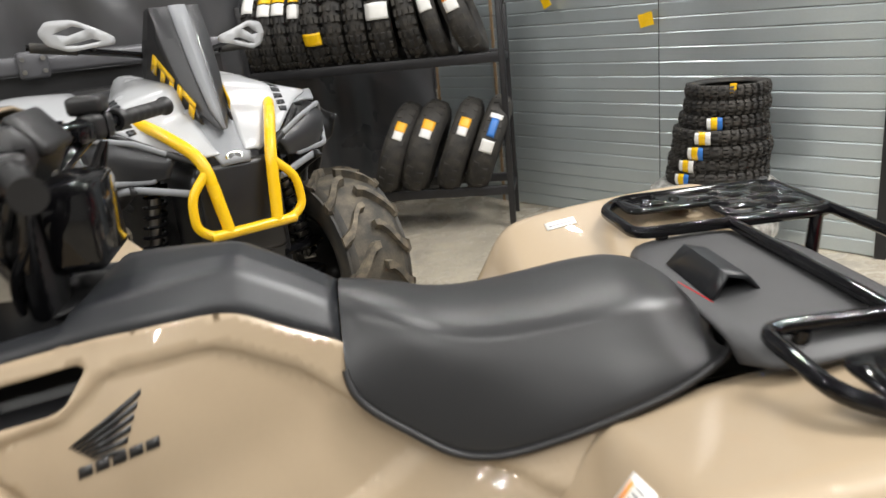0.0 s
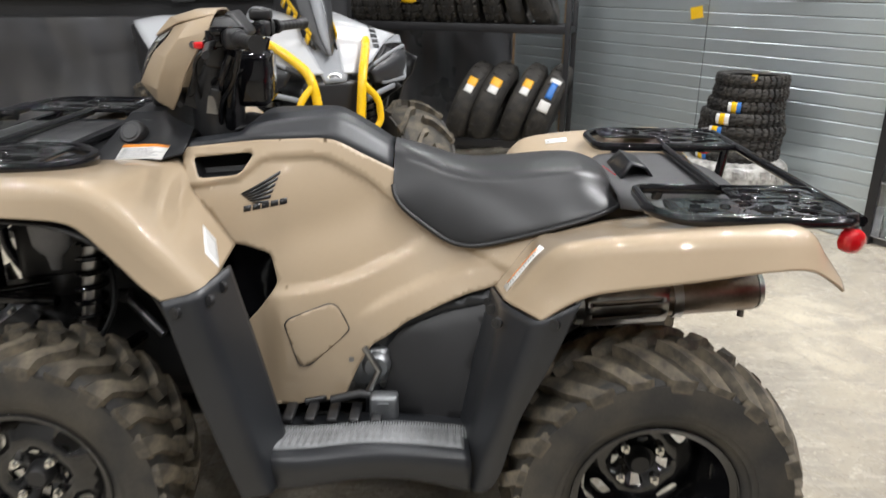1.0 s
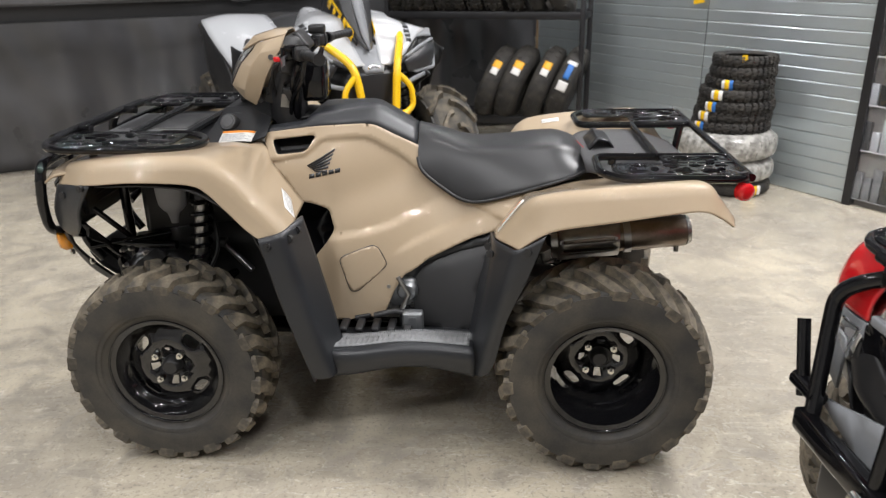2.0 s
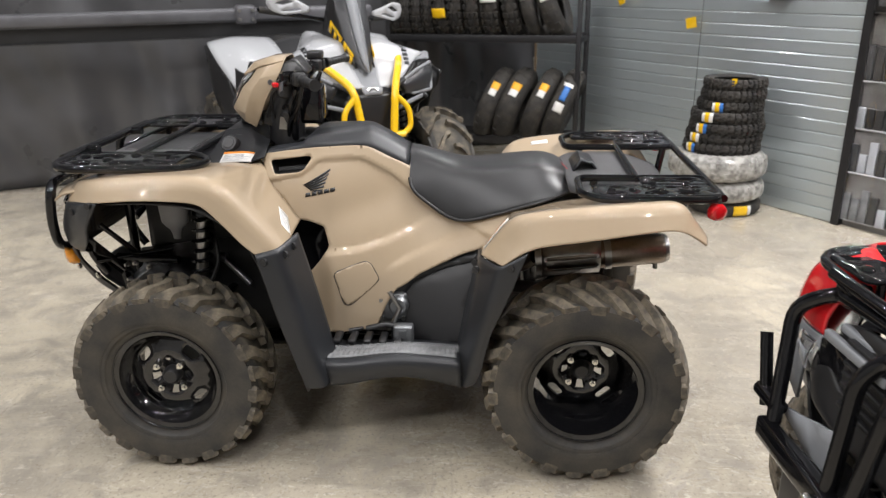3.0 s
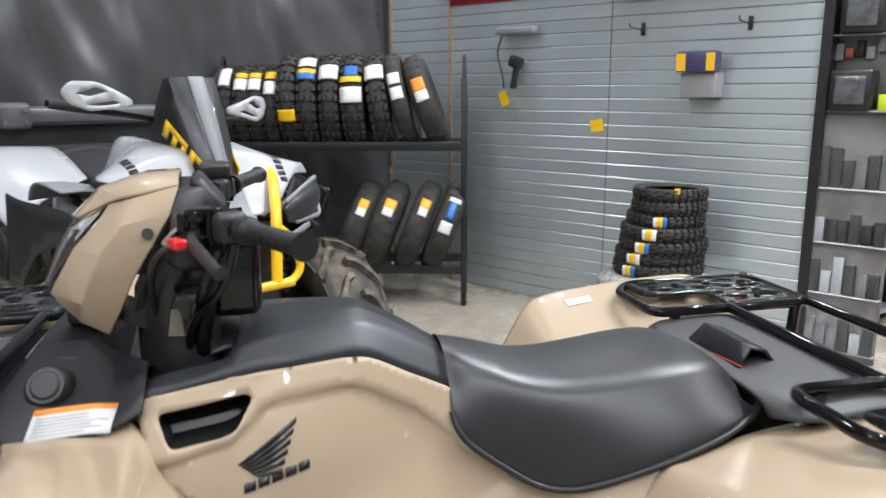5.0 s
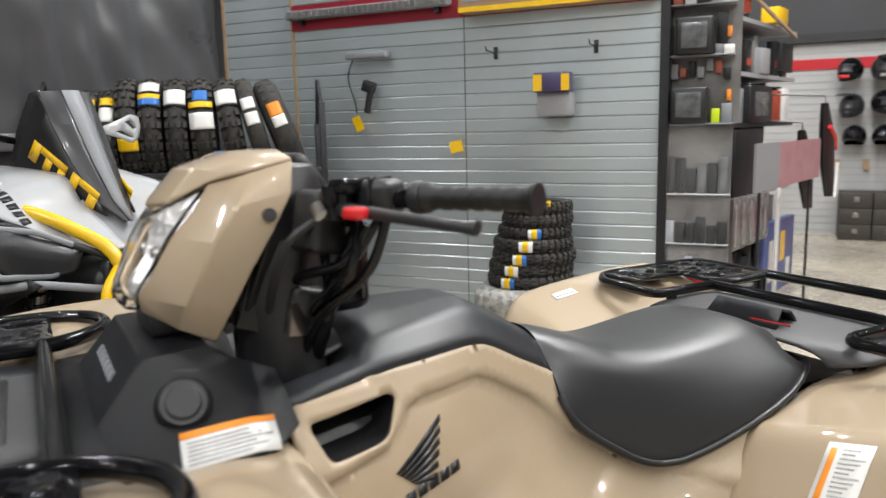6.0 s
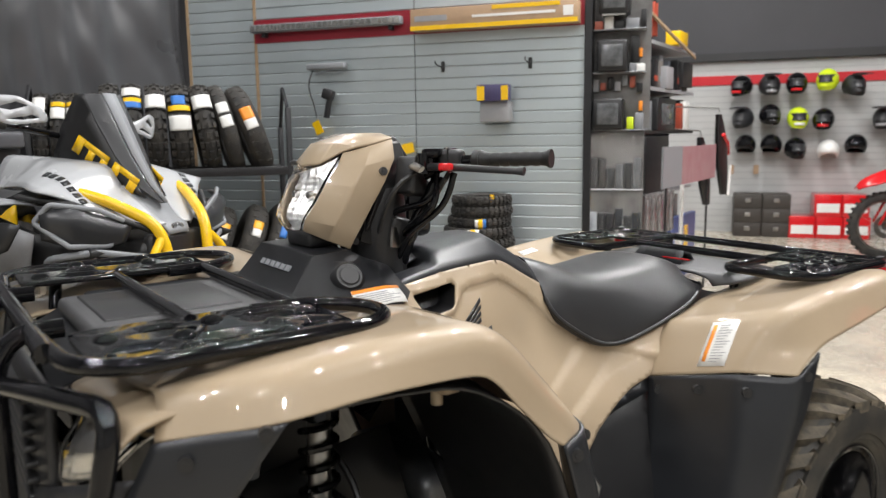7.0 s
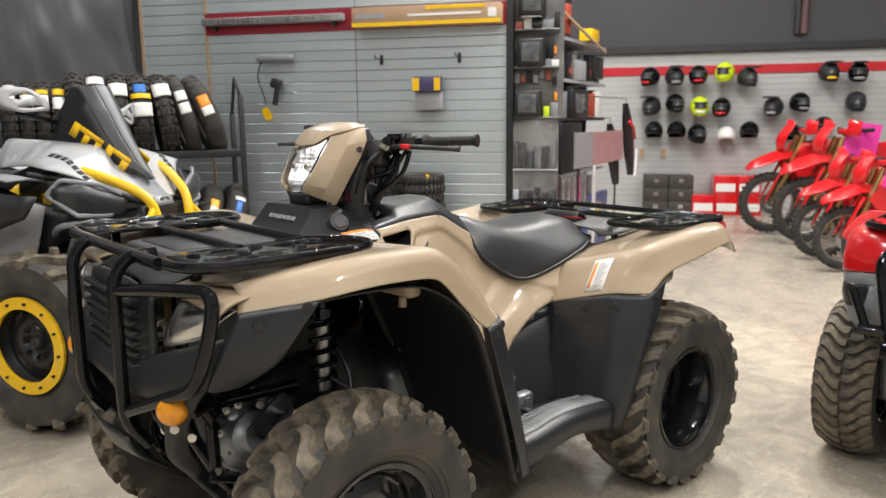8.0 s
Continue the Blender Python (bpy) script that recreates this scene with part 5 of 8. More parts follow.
    cap = loft([
        [(-0.094, -0.060, 0.128), (-0.138, -0.046, 0.105), (-0.153, 0, 0.100), (-0.138, 0.046, 0.105), (-0.094, 0.060, 0.128)],
        [(-0.074, -0.078, 0.136), (-0.104, -0.040, 0.143), (-0.110, 0, 0.143), (-0.104, 0.040, 0.143), (-0.074, 0.078, 0.136)],
        [(-0.042, -0.092, 0.143), (-0.045, -0.048, 0.160), (-0.046, 0, 0.161), (-0.045, 0.048, 0.160), (-0.042, 0.092, 0.143)],
        [(0.005, -0.091, 0.153), (0.005, -0.05, 0.162), (0.005, 0, 0.163), (0.005, 0.05, 0.162), (0.005, 0.091, 0.153)],
    ], 1, 1)
    part("pod_cap", cap, paint, steer, thick=0.007, bevel=0.004, angle=22)
    bolts(pa, [(-0.040, -0.118, 0.090)], (0, -1, 0.1), 0.0085, CASE)
    bolts(pa, [(-0.090, -0.088, -0.046)], (0, -1, 0), 0.007)
    part("pod_reflector", pod_surface(0.020, 0.90, True), MIRROR, steer, "bright fluted reflector", thick=0.002, angle=12)
    part("pod_lens", pod_surface(0.0, 1.0, False), CLEAR, steer, "clear ribbed headlight lens", thick=0.003)
    part("pod_chin", rounded_box(-0.168, -0.09, -0.045, 0.045, -0.058, -0.024, 0.008), BLACK, steer)
    for s in (-1, 1):
        part("bulb_cup", moved(lathe([(0.0, -0.006), (0.007, -0.005), (0.009, 0.0), (0.009, 0.02)], 16), pose(-0.152, 0.028 * s, 0.045, 0, 0, -90)), CHROME, steer)
    ring = [(0.0, -0.088, 0.148), (0.0, 0.088, 0.148), (-0.012, 0.110, 0.110), (-0.040, 0.113, 0.065), (-0.070, 0.098, -0.03), (-0.070, -0.098, -0.03), (-0.040, -0.113, 0.065), (-0.012, -0.110, 0.110)]
    mid_ring = [(0.036, -0.074, 0.148), (0.036, 0.074, 0.148), (0.034, 0.088, 0.110), (0.010, 0.090, 0.060), (-0.035, 0.078, -0.03), (-0.035, -0.078, -0.03), (0.010, -0.090, 0.060), (0.034, -0.088, 0.110)]
    rear_ring = [(0.060, -0.058, 0.116), (0.060, 0.058, 0.116), (0.056, 0.066, 0.095), (0.028, 0.066, 0.045), (-0.012, 0.055, -0.03), (-0.012, -0.055, -0.03), (0.028, -0.066, 0.045), (0.056, -0.066, 0.095)]
    part("pod_back", loft([ring, mid_ring, rear_ring], 1, 1, True, True), BLACK, steer, "black instrument housing", bevel=0.005)
    part("meter", moved(rounded_box(-0.034, 0.034, -0.062, 0.062, -0.010, 0.012, 0.010), pose(0.044, 0, 0.130, 0, 52, 0)), BLACK, steer, "black instrument panel")


def build_quad_works(quad):
    """Frame, engine, suspension, exhaust."""
    frame_ = new("chassis")
    frame_.parent = quad
    for s in (-1, 1):
        part("frame_tube", tube([(-0.90, 0.13 * s, 0.86), (-0.90, 0.13 * s, 0.50), (-0.80, 0.14 * s, 0.30), (0.30, 0.16 * s, 0.28), (0.62, 0.15 * s, 0.55), (0.92, 0.16 * s, 0.72)], 0.016, 8, bend=0.06), GLOSS, frame_)
        part("frame_tube", tube([(-0.78, 0.14 * s, 0.78), (-0.45, 0.09 * s, 0.82), (0.1, 0.055 * s, 0.76), (0.3, 0.07 * s, 0.70), (0.92, 0.16 * s, 0.76)], 0.016, 8, bend=0.06), GLOSS, frame_)
        part("frame_tube", tube([(-0.78, 0.14 * s, 0.78), (-0.80, 0.14 * s, 0.30)], 0.014, 8), GLOSS, frame_)
        part("brace", tube([(-0.93, 0.28 * s, 0.72), (-0.78, 0.20 * s, 0.52)], 0.009, 8), GLOSS, frame_)
        part("brace", tube([(-0.95, 0.30 * s, 0.60), (-0.72, 0.22 * s, 0.62)], 0.009, 8), GLOSS, frame_)
        for zz, yy in ((0.30, 0.36), (0.44, 0.36)):
            part("control_arm", tube([(-0.76, 0.12 * s, zz + 0.03), (-0.65, yy * s, zz - 0.02), (-0.52, 0.12 * s, zz + 0.03)], 0.014, 8, bend=0.05), GLOSS, frame_)
        part("axle_shaft", joined(cylinder((-0.6435, 0.08 * s, 0.33), (-0.6435, 0.42 * s, 0.296), 0.014, 10), tube([(-0.6435, (0.12 + 0.014 * i) * s, 0.326 - 0.0014 * i) for i in range(9)], [0.05 if i % 2 else 0.038 for i in range(9)], 14)), RUBBER, frame_)
        part("knuckle", rounded_box(-0.70, -0.59, min(0.36 * s, 0.42 * s), max(0.36 * s, 0.42 * s), 0.23, 0.42, 0.015), ALLOY, frame_)
        shock(frame_, (-0.62, 0.31 * s, 0.37), (-0.585, 0.25 * s, 0.80), 0.031, 10)
        shock(frame_, (0.66, 0.24 * s, 0.34), (0.50, 0.21 * s, 0.74), 0.029, 9)
    case = part("gear_case", joined(rounded_box(-0.86, -0.66, -0.22, -0.02, 0.40, 0.56, 0.03), moved(lathe([(0.0, -0.06), (0.035, -0.058), (0.045, -0.045), (0.062, -0.04), (0.070, -0.02), (0.085, -0.012), (0.088, 0.03)], 24), pose(-0.79, -0.235, 0.485, -14, 0, 0)), moved(lathe([(0.0, -0.04), (0.03, -0.035), (0.045, 0.0), (0.045, 0.03)], 16), pose(-0.715, -0.235, 0.53))), ALLOY, quad, "bright cast gear case")
    part("case_shield", panel([(-0.74, 0.60), (-0.70, 0.58), (-0.79, 0.50), (-0.83, 0.53)], lambda x, z: (x, -0.305, z), (), 0.04), BLACK, case, thick=0.008)
    for x, y, z in ((-0.86, -0.27, 0.58), (-0.83, -0.27, 0.585), (-0.78, -0.28, 0.575), (-0.75, -0.28, 0.575), (-0.85, -0.25, 0.47), (-0.88, -0.25, 0.43), (-0.83, -0.27, 0.41), (-0.87, -0.25, 0.52)):
        part("case_bolt", joined(cylinder((x, y, z), (x - 0.006, y - 0.016, z), 0.0055, 6), cylinder((x, y, z), (x - 0.003, y - 0.006, z), 0.0085, 10)), STEEL, case)
    for a, b in (((-0.90, -0.26, 0.60), (-0.68, -0.28, 0.60)), ((-0.90, -0.25, 0.42), (-0.74, -0.30, 0.38)), ((-0.89, -0.25, 0.60), (-0.88, -0.24, 0.42))):
        part("mount_bar", cylinder(a, b, 0.014, 10), GLOSS, case)
    for s in (-1, 1):
        # added black sheet: darkens the arch and hides the bright floor beyond
        part("splash_panel", panel([(-0.86, 0.60), (-0.40, 0.66), (-0.30, 0.30), (-0.80, 0.30)], lambda x, z, s=s: (x, s * 0.165, z), (), 0.08), BLACK, quad, thick=0.006)
        for a, b in (((-0.79, 0.27, 0.52), (-0.70, 0.20, 0.46)), ((-0.80, 0.25, 0.44), (-0.66, 0.29, 0.40)), ((-0.74, 0.29, 0.56), (-0.66, 0.22, 0.50)), ((-0.56, 0.20, 0.58), (-0.46, 0.24, 0.50))):
            part("link", joined(cylinder((a[0], a[1] * s, a[2]), (b[0], b[1] * s, b[2]), 0.011, 8), cylinder((a[0] - 0.012, a[1] * s, a[2]), (a[0] + 0.012, a[1] * s, a[2]), 0.018, 8)), CASE, frame_)
        part("brake_hose", tube(catmull([(-0.58, 0.22 * s, 0.72), (-0.54, 0.30 * s, 0.60), (-0.60, 0.36 * s, 0.48), (-0.64, 0.40 * s, 0.40)], 6), 0.006, 6), BLACK, frame_)
        part("tie_rod", tube([(-0.56, 0.06 * s, 0.40), (-0.58, 0.37 * s, 0.36)], 0.010, 8), CASE, frame_)
    part("inner_fender_box", rounded_box(-0.84, -0.50, -0.16, 0.16, 0.52, 0.86, 0.03), BLACK, quad)
    part("coolant_bottle", loft([[(-0.700 + r * math.cos(a), -0.225 + r * 0.6 * math.sin(a), z) for a in (math.tau * i / 10 for i in range(10))] for r, z in ((0.012, 0.655), (0.02, 0.69), (0.045, 0.715), (0.050, 0.80), (0.045, 0.84))], 2, 2, True, True), GREY_INK, quad, "milky grey coolant bottle")
    engine = part("engine", rounded_box(-0.32, 0.12, -0.17, 0.17, 0.28, 0.52, 0.03), ALLOY, quad)
    part("cylinder_block", rounded_box(-0.22, -0.02, -0.11, 0.11, 0.50, 0.72, 0.02), BLACK, engine)
    part("crank_cover", moved(lathe([(0.0, -0.05), (0.06, -0.05), (0.085, -0.035), (0.095, 0.0)], 28), pose(-0.02, -0.19, 0.42)), ALLOY, engine)
    part("side_cover", joined(rounded_box(-0.03, 0.075, -0.275, -0.17, 0.38, 0.485, 0.02), moved(lathe([(0.0, -0.016), (0.026, -0.014), (0.034, 0.0), (0.034, 0.012)], 20), pose(0.045, -0.275, 0.445))), ALLOY, engine, "pale cast side cover")
    for x, z in ((-0.012, 0.40), (-0.012, 0.465), (0.06, 0.40)):
        part("side_cover_bolt", cylinder((x, -0.285, z), (x, -0.27, z), 0.007, 6), STEEL, engine)
    part("linkage", tube([(0.02, -0.30, 0.505), (0.055, -0.31, 0.45), (0.03, -0.315, 0.40)], 0.008, 8), STEEL, engine, "bright steel linkage")
    part("pedal_arm", tube([(-0.055, -0.335, 0.388), (0.01, -0.33, 0.402), (0.09, -0.32, 0.385)], 0.0095, 8, flat=0.7), BLACK, engine)
    for i in range(5):
        part("splash_rib", rounded_box(-0.16 + 0.05 * i, -0.135 + 0.05 * i, -0.385, -0.31, 0.352, 0.368, 0.005), BLACK, engine)
    part("gear_lever", tube([(-0.02, -0.24, 0.40), (-0.08, -0.30, 0.37), (-0.12, -0.31, 0.365)], 0.009, 8), BLACK, engine)
    both("skid_panel", panel([(-0.20, 0.315), (0.25, 0.315), (0.25, 0.22), (-0.20, 0.22)], lambda x, z: (x, -0.27 + 0.3 * (0.315 - z), z), (), 0.06), BLACK, quad, thick=0.006)
    part("belly_plate", rounded_box(-0.80, 0.52, -0.17, 0.17, 0.235, 0.255, 0.008), BLACK, quad)
    part("differential", moved(lathe([(0.0, -0.13), (0.07, -0.12), (0.105, -0.06), (0.11, 0.02), (0.07, 0.11), (0.0, 0.12)], 24), pose(0.64, 0.0, 0.30)), ALLOY, quad)
    part("front_differential", moved(lathe([(0.0, -0.10), (0.06, -0.09), (0.09, -0.04), (0.09, 0.03), (0.05, 0.09), (0.0, 0.10)], 24), pose(-0.66, 0.0, 0.34)), ALLOY, quad)
    for s in (-1, 1):
        part("rear_axle_tube", cylinder((0.6435, 0.10 * s, 0.30), (0.6435, 0.42 * s, 0.30), 0.032, 14), BLACK, quad)
        part("trailing_arm", tube([(0.30, 0.18 * s, 0.34), (0.62, 0.22 * s, 0.30)], 0.026, 10), BLACK, quad)
    part("rear_inner_box", rounded_box(0.46, 0.88, -0.16, 0.16, 0.58, 0.74, 0.03), BLACK, quad)
    # exhaust along the left flank of the tail
    a, b = Vector((0.49, -0.285, 0.622)), Vector((0.895, -0.285, 0.662))
    way = (b - a).normalized()
    muf = part("muffler", joined(tube([a, a + way * 0.012, a + way * 0.39, a + way * 0.405], [0.036, 0.048, 0.048, 0.04], 22)), MUFFLER, quad, "heat-tinted steel muffler")
    shield = panel([(0.02, -1.15), (0.20, -1.15), (0.20, 1.15), (0.02, 1.15)], lambda u, v: tuple(a + way * u + Vector((0, -math.cos(v), math.sin(v))) * 0.058), [[(0.035, 0.12), (0.185, 0.12), (0.185, 0.3), (0.035, 0.3)], [(0.035, -0.4), (0.185, -0.4), (0.185, -0.2), (0.035, -0.2)]], 0.05)
    part("heat_shield", shield, STEEL, muf, "bright slotted heat shield", thick=0.003)
    for u in (0.0, 0.215):
        part("clamp_ring", tube([a + way * u, a + way * (u + 0.02)], 0.053, 22), STEEL, muf)
    part("end_cap", tube([a + way * 0.40, a + way * 0.412], [0.046, 0.04], 22), STEEL, muf)
    part("drain_bolt", cylinder(b + Vector((-0.03, -0.01, -0.045)), b + Vector((-0.03, -0.01, -0.065)), 0.008, 8), STEEL, muf)
    part("header_pipe", tube(catmull([a, (0.40, -0.22, 0.56), (0.20, -0.19, 0.56), (0.0, -0.15, 0.60)], 4), 0.021, 10), MUFFLER, muf)
    both("tail_bracket", panel([(0.50, 0.70), (0.66, 0.72), (0.66, 0.60), (0.60, 0.52), (0.52, 0.56)], lambda x, z: (x, -0.24, z), (), 0.05), GLOSS, quad, thick=0.012)


def decal(tree, origin, along_, up_, look_, width, height, u0=0.0, u1=1.0, v0=0.0, v1=1.0, lift=0.0015, n=4):
    """A thin sheet laid onto a surface by dropping a small grid of points on it."""
    o, a, u, d = Vector(origin), Vector(along_).normalized(), Vector(up_).normalized(), Vector(look_).normalized()
    rows = []
    for j in range(n + 1):
        row = []
        for i in range(n + 1):
            p = o + a * width * (u0 + (u1 - u0) * i / n) + u * height * (v0 + (v1 - v0) * j / n)
            hit, normal, *_ = tree.ray_cast(p - d * 0.12, d)
            if hit is None:
                hit, normal = p, -d
            row.append(hit - d * (lift + 0.003))
        rows.append(row)
    return grid(rows)


def sticker(name, quad, label, tree, origin, along_, up_, look_, width, height, lines, mats):
    card = part(name, decal(tree, origin, along_, up_, look_, width, height), mats[0], quad, label, thick=0.0008)
    for u0, u1, v0, v1, m in lines:
        part("bar", decal(tree, origin, along_, up_, look_, width, height, u0, u1, v0, v1, 0.0026), mats[m], card, thick=0.0004)


def build_quad_marks(quad, flank, rear_bm, deck_bm, front_bm):
    """Stickers and the plain marks on the flank."""
    from mathutils.bvhtree import BVHTree
    wing = None
    for i in range(6):                           # a fan of slanting feather bars
        x0, z0 = -0.258 + 0.0045 * i, 0.842 - 0.0036 * i
        x1, z1 = -0.174 - 0.0046 * i, 0.887 - 0.0122 * i
        mx, mz = x0 + 0.45 * (x1 - x0), z0 + 0.40 * (z1 - z0)
        pts = [(x0, z0), (mx, mz + 0.001), (x1, z1), (x1 - 0.001, z1 - 0.0076), (mx + 0.004, mz - 0.0046), (x0 + 0.005, z0 - 0.0024)]
        bm = bmesh.new()
        bm.faces.new([bm.verts.new((x, side_y(x, z) - 0.0045, z)) for x, z in pts])
        feather = part("flank_mark" if wing is None else "feather_bar", bm, INK, flank if wing is None else wing, "black feathered mark" if wing is None else "", thick=0.0012)
        wing = wing or feather
    for i in range(5):                           # the maker's word as plain bars
        x = -0.250 + i * 0.0190
        bm = bmesh.new()
        bm.faces.new([bm.verts.new((u, side_y(u, v) - 0.0045, v)) for u, v in ((x, 0.804 + 0.14 * (x + 0.25)), (x + 0.0155, 0.806 + 0.14 * (x + 0.25)), (x + 0.0155, 0.8185 + 0.14 * (x + 0.25)), (x, 0.8165 + 0.14 * (x + 0.25)))])
        part("bar", bm, INK, wing, thick=0.0012)
    print_rows = [(0.36, 0.66 + 0.08 * (i * 5 % 4), 0.09 + 0.062 * i, 0.105 + 0.062 * i, 2) for i in range(14)]
    sticker("warning_sticker", quad, "white warning sticker with an orange stripe", BVHTree.FromBMesh(rear_bm), (0.329, -0.357, 0.684), (0.019, -0.062, 0.0), (0.084, 0.015, 0.081), (0.68, 0.28, -0.66), 0.066, 0.117,
            [(0.10, 0.24, 0.1, 0.92, 1)] + print_rows, [PAPER, ORANGE, GREY_INK])
    sticker("deck_sticker", quad, "white sticker with an orange stripe", BVHTree.FromBMesh(deck_bm), (-0.508, -0.268, 0.920), (1, 0.02, 0.03), (0.08, 0.7, 0.5), (0, 0.4, -0.9), 0.100, 0.050,
            [(0.0, 1.0, 0.80, 0.98, 1)] + [(0.06, 0.70 + 0.06 * (i * 3 % 5), 0.10 + 0.11 * i, 0.135 + 0.11 * i, 2) for i in range(6)], [PAPER, ORANGE, GREY_INK])
    sticker("fender_sticker", quad, "white printed sticker", BVHTree.FromBMesh(front_bm), (-0.272, -0.345, 0.782), (0.04, -0.105, -0.028), (-0.035, 0.0, 0.055), (-0.75, 0.25, -0.6), 0.105, 0.042,
            [(0.08, 0.80 + 0.04 * (i * 3 % 4), 0.14 + 0.16 * i, 0.18 + 0.16 * i, 1) for i in range(5)], [PAPER, GREY_INK])
    sticker("fender_sticker", quad, "pale sticker on the far fender", BVHTree.FromBMesh(mirrored(rear_bm)), (0.50, 0.44, 0.84), (0.1, 0, 0), (0, 0.03, 0), (0, 0, -1), 0.065, 0.028,
            [(0.1, 0.9, 0.3, 0.45, 1)], [PAPER, GREY_INK])


build_quad("quad_bike", "tan and dark grey utility quad bike with black steel racks", TAN, Matrix.Identity(4), True)


# ---- the white and yellow quad bike behind ----
def build_sport_quad():
    place = pose(-0.705, 2.21, 0, 0, 0, 119.5)
    q = thing("sport_quad_bike", "white, black and yellow mud quad bike parked before the black cloth", "quad bike", place)
    for side in (-1, 1):
        atv_wheel(q, -0.62 if side < 0 else -0.60, -0.435 if side < 0 else 0.485, 0.372, side, 0.375, 0.26, 0.186, -0.05, 14, DUSTY, "front_wheel", turn=8, deep=0.034, sweep=0.5, rim_mat=BLACK, beadlock=YELLOW, bolt_mat=BLACK)
        atv_wheel(q, 0.80, 0.47 * side, 0.372, side, 0.375, 0.30, 0.186, -0.02, 14, DUSTY, "rear_wheel", turn=4, deep=0.034, sweep=0.5, rim_mat=BLACK, beadlock=YELLOW, bolt_mat=BLACK)
    # white hood cheeks that fall to the badge
    cheek = loft([
        [(-0.97, -0.045, 0.93), (-0.96, -0.075, 0.925), (-0.93, -0.10, 0.90)],
        [(-0.85, -0.055, 1.01), (-0.82, -0.15, 1.005), (-0.78, -0.235, 0.975)],
        [(-0.70, -0.07, 1.08), (-0.65, -0.20, 1.065), (-0.64, -0.345, 1.03)],
        [(-0.55, -0.08, 1.13), (-0.53, -0.22, 1.105), (-0.555, -0.40, 1.055)],
        [(-0.40, -0.10, 1.15), (-0.38, -0.195, 1.14), (-0.355, -0.305, 1.06)],
        [(-0.10, -0.10, 1.165), (-0.10, -0.165, 1.155), (-0.08, -0.21, 1.04)],
    ], 4, 4)
    from mathutils.bvhtree import BVHTree
    trees = ((-1, BVHTree.FromBMesh(cheek)), (1, BVHTree.FromBMesh(mirrored(cheek))))
    for holder, (k, tree) in zip(both("hood_cheek", cheek, WHITE, q, thick=0.008), trees):
        for i in range(7):                       # the maker's word on the hood as plain dark bars
            part("hood_bar", decal(tree, (-0.47 - 0.038 * i, 0.285 * k, 1.09 - 0.012 * i), (-1, 0, -0.3), (0.1, -0.6 * k, 0.5), (0, -0.5 * k, -0.85), 0.027, 0.032, lift=0.004, n=2), GREY, holder, thick=0.001)
    fender = loft([
        [(-0.50, -0.33, 0.995), (-0.49, -0.42, 1.01), (-0.46, -0.49, 1.005)],
        [(-0.40, -0.33, 1.005), (-0.38, -0.43, 1.03), (-0.35, -0.53, 1.035)],
        [(-0.33, -0.33, 0.985), (-0.30, -0.44, 1.015), (-0.28, -0.54, 1.015)],
        [(-0.28, -0.33, 0.955), (-0.25, -0.44, 0.97), (-0.23, -0.54, 0.965)],
    ], 4, 4)
    both("front_fender", fender, SILVER, q, "slim grey front fender", thick=0.008)
    skirt = panel([(-0.62, 0.95), (-0.10, 0.98), (0.0, 0.60), (-0.18, 0.62), (-0.34, 0.78), (-0.55, 0.86)], lambda x, z: (x, -0.50 - 0.08 * smooth((x + 0.6) / 0.4), z), (), 0.06)
    both("fender_skirt", skirt, BLACK, q, thick=0.008)
    # headlight clusters
    cluster = loft([
        [(-0.80, -0.17, 0.93), (-0.84, -0.20, 0.90), (-0.82, -0.22, 0.86)],
        [(-0.72, -0.28, 0.97), (-0.78, -0.30, 0.92), (-0.74, -0.30, 0.85)],
        [(-0.64, -0.37, 1.0), (-0.70, -0.39, 0.95), (-0.66, -0.38, 0.86)],
        [(-0.54, -0.44, 1.0), (-0.58, -0.455, 0.96), (-0.56, -0.44, 0.89)],
    ], 3, 4)
    ca, cb = both("headlight_surround", cluster, SMOKE, q, "dark headlight surround", thick=0.01)
    for c_, s in ((ca, -1), (cb, 1)):
        for x, y, z in ((-0.775, 0.275, 0.925), (-0.71, 0.36, 0.945)):
            part("lamp", moved(lathe([(0.0, -0.012), (0.022, -0.01), (0.03, 0.0), (0.031, 0.02)], 18), pose(x, y * s, z, 0, 0, -65 if s < 0 else 245)), CLEAR, c_)
            part("bulb", moved(lathe([(0.0, -0.002), (0.02, 0.0), (0.024, 0.015)], 14), pose(x + 0.01, y * s, z, 0, 0, -65 if s < 0 else 245)), CHROME, c_)
    for s in (-1, 1):
        part("lamp_frame", tube([(-0.83, 0.20 * s, 0.93), (-0.76, 0.31 * s, 0.985), (-0.60, 0.43 * s, 1.01), (-0.55, 0.46 * s, 0.95), (-0.66, 0.41 * s, 0.865), (-0.78, 0.27 * s, 0.855)], 0.010, 8, True, bend=0.014), SILVER, q, "grey headlight frame")
        part("hood_trim", tube([(-0.95, 0.12 * s, 0.89), (-0.78, 0.24 * s, 0.95), (-0.60, 0.33 * s, 1.0), (-0.40, 0.40 * s, 1.03)], 0.012, 8), BLACK, q)
        part("side_tube", tube([(-0.95, 0.16 * s, 0.80), (-0.75, 0.34 * s, 0.84), (-0.55, 0.42 * s, 0.82), (-0.40, 0.30 * s, 0.72)], 0.013, 8, bend=0.06), SILVER, q)
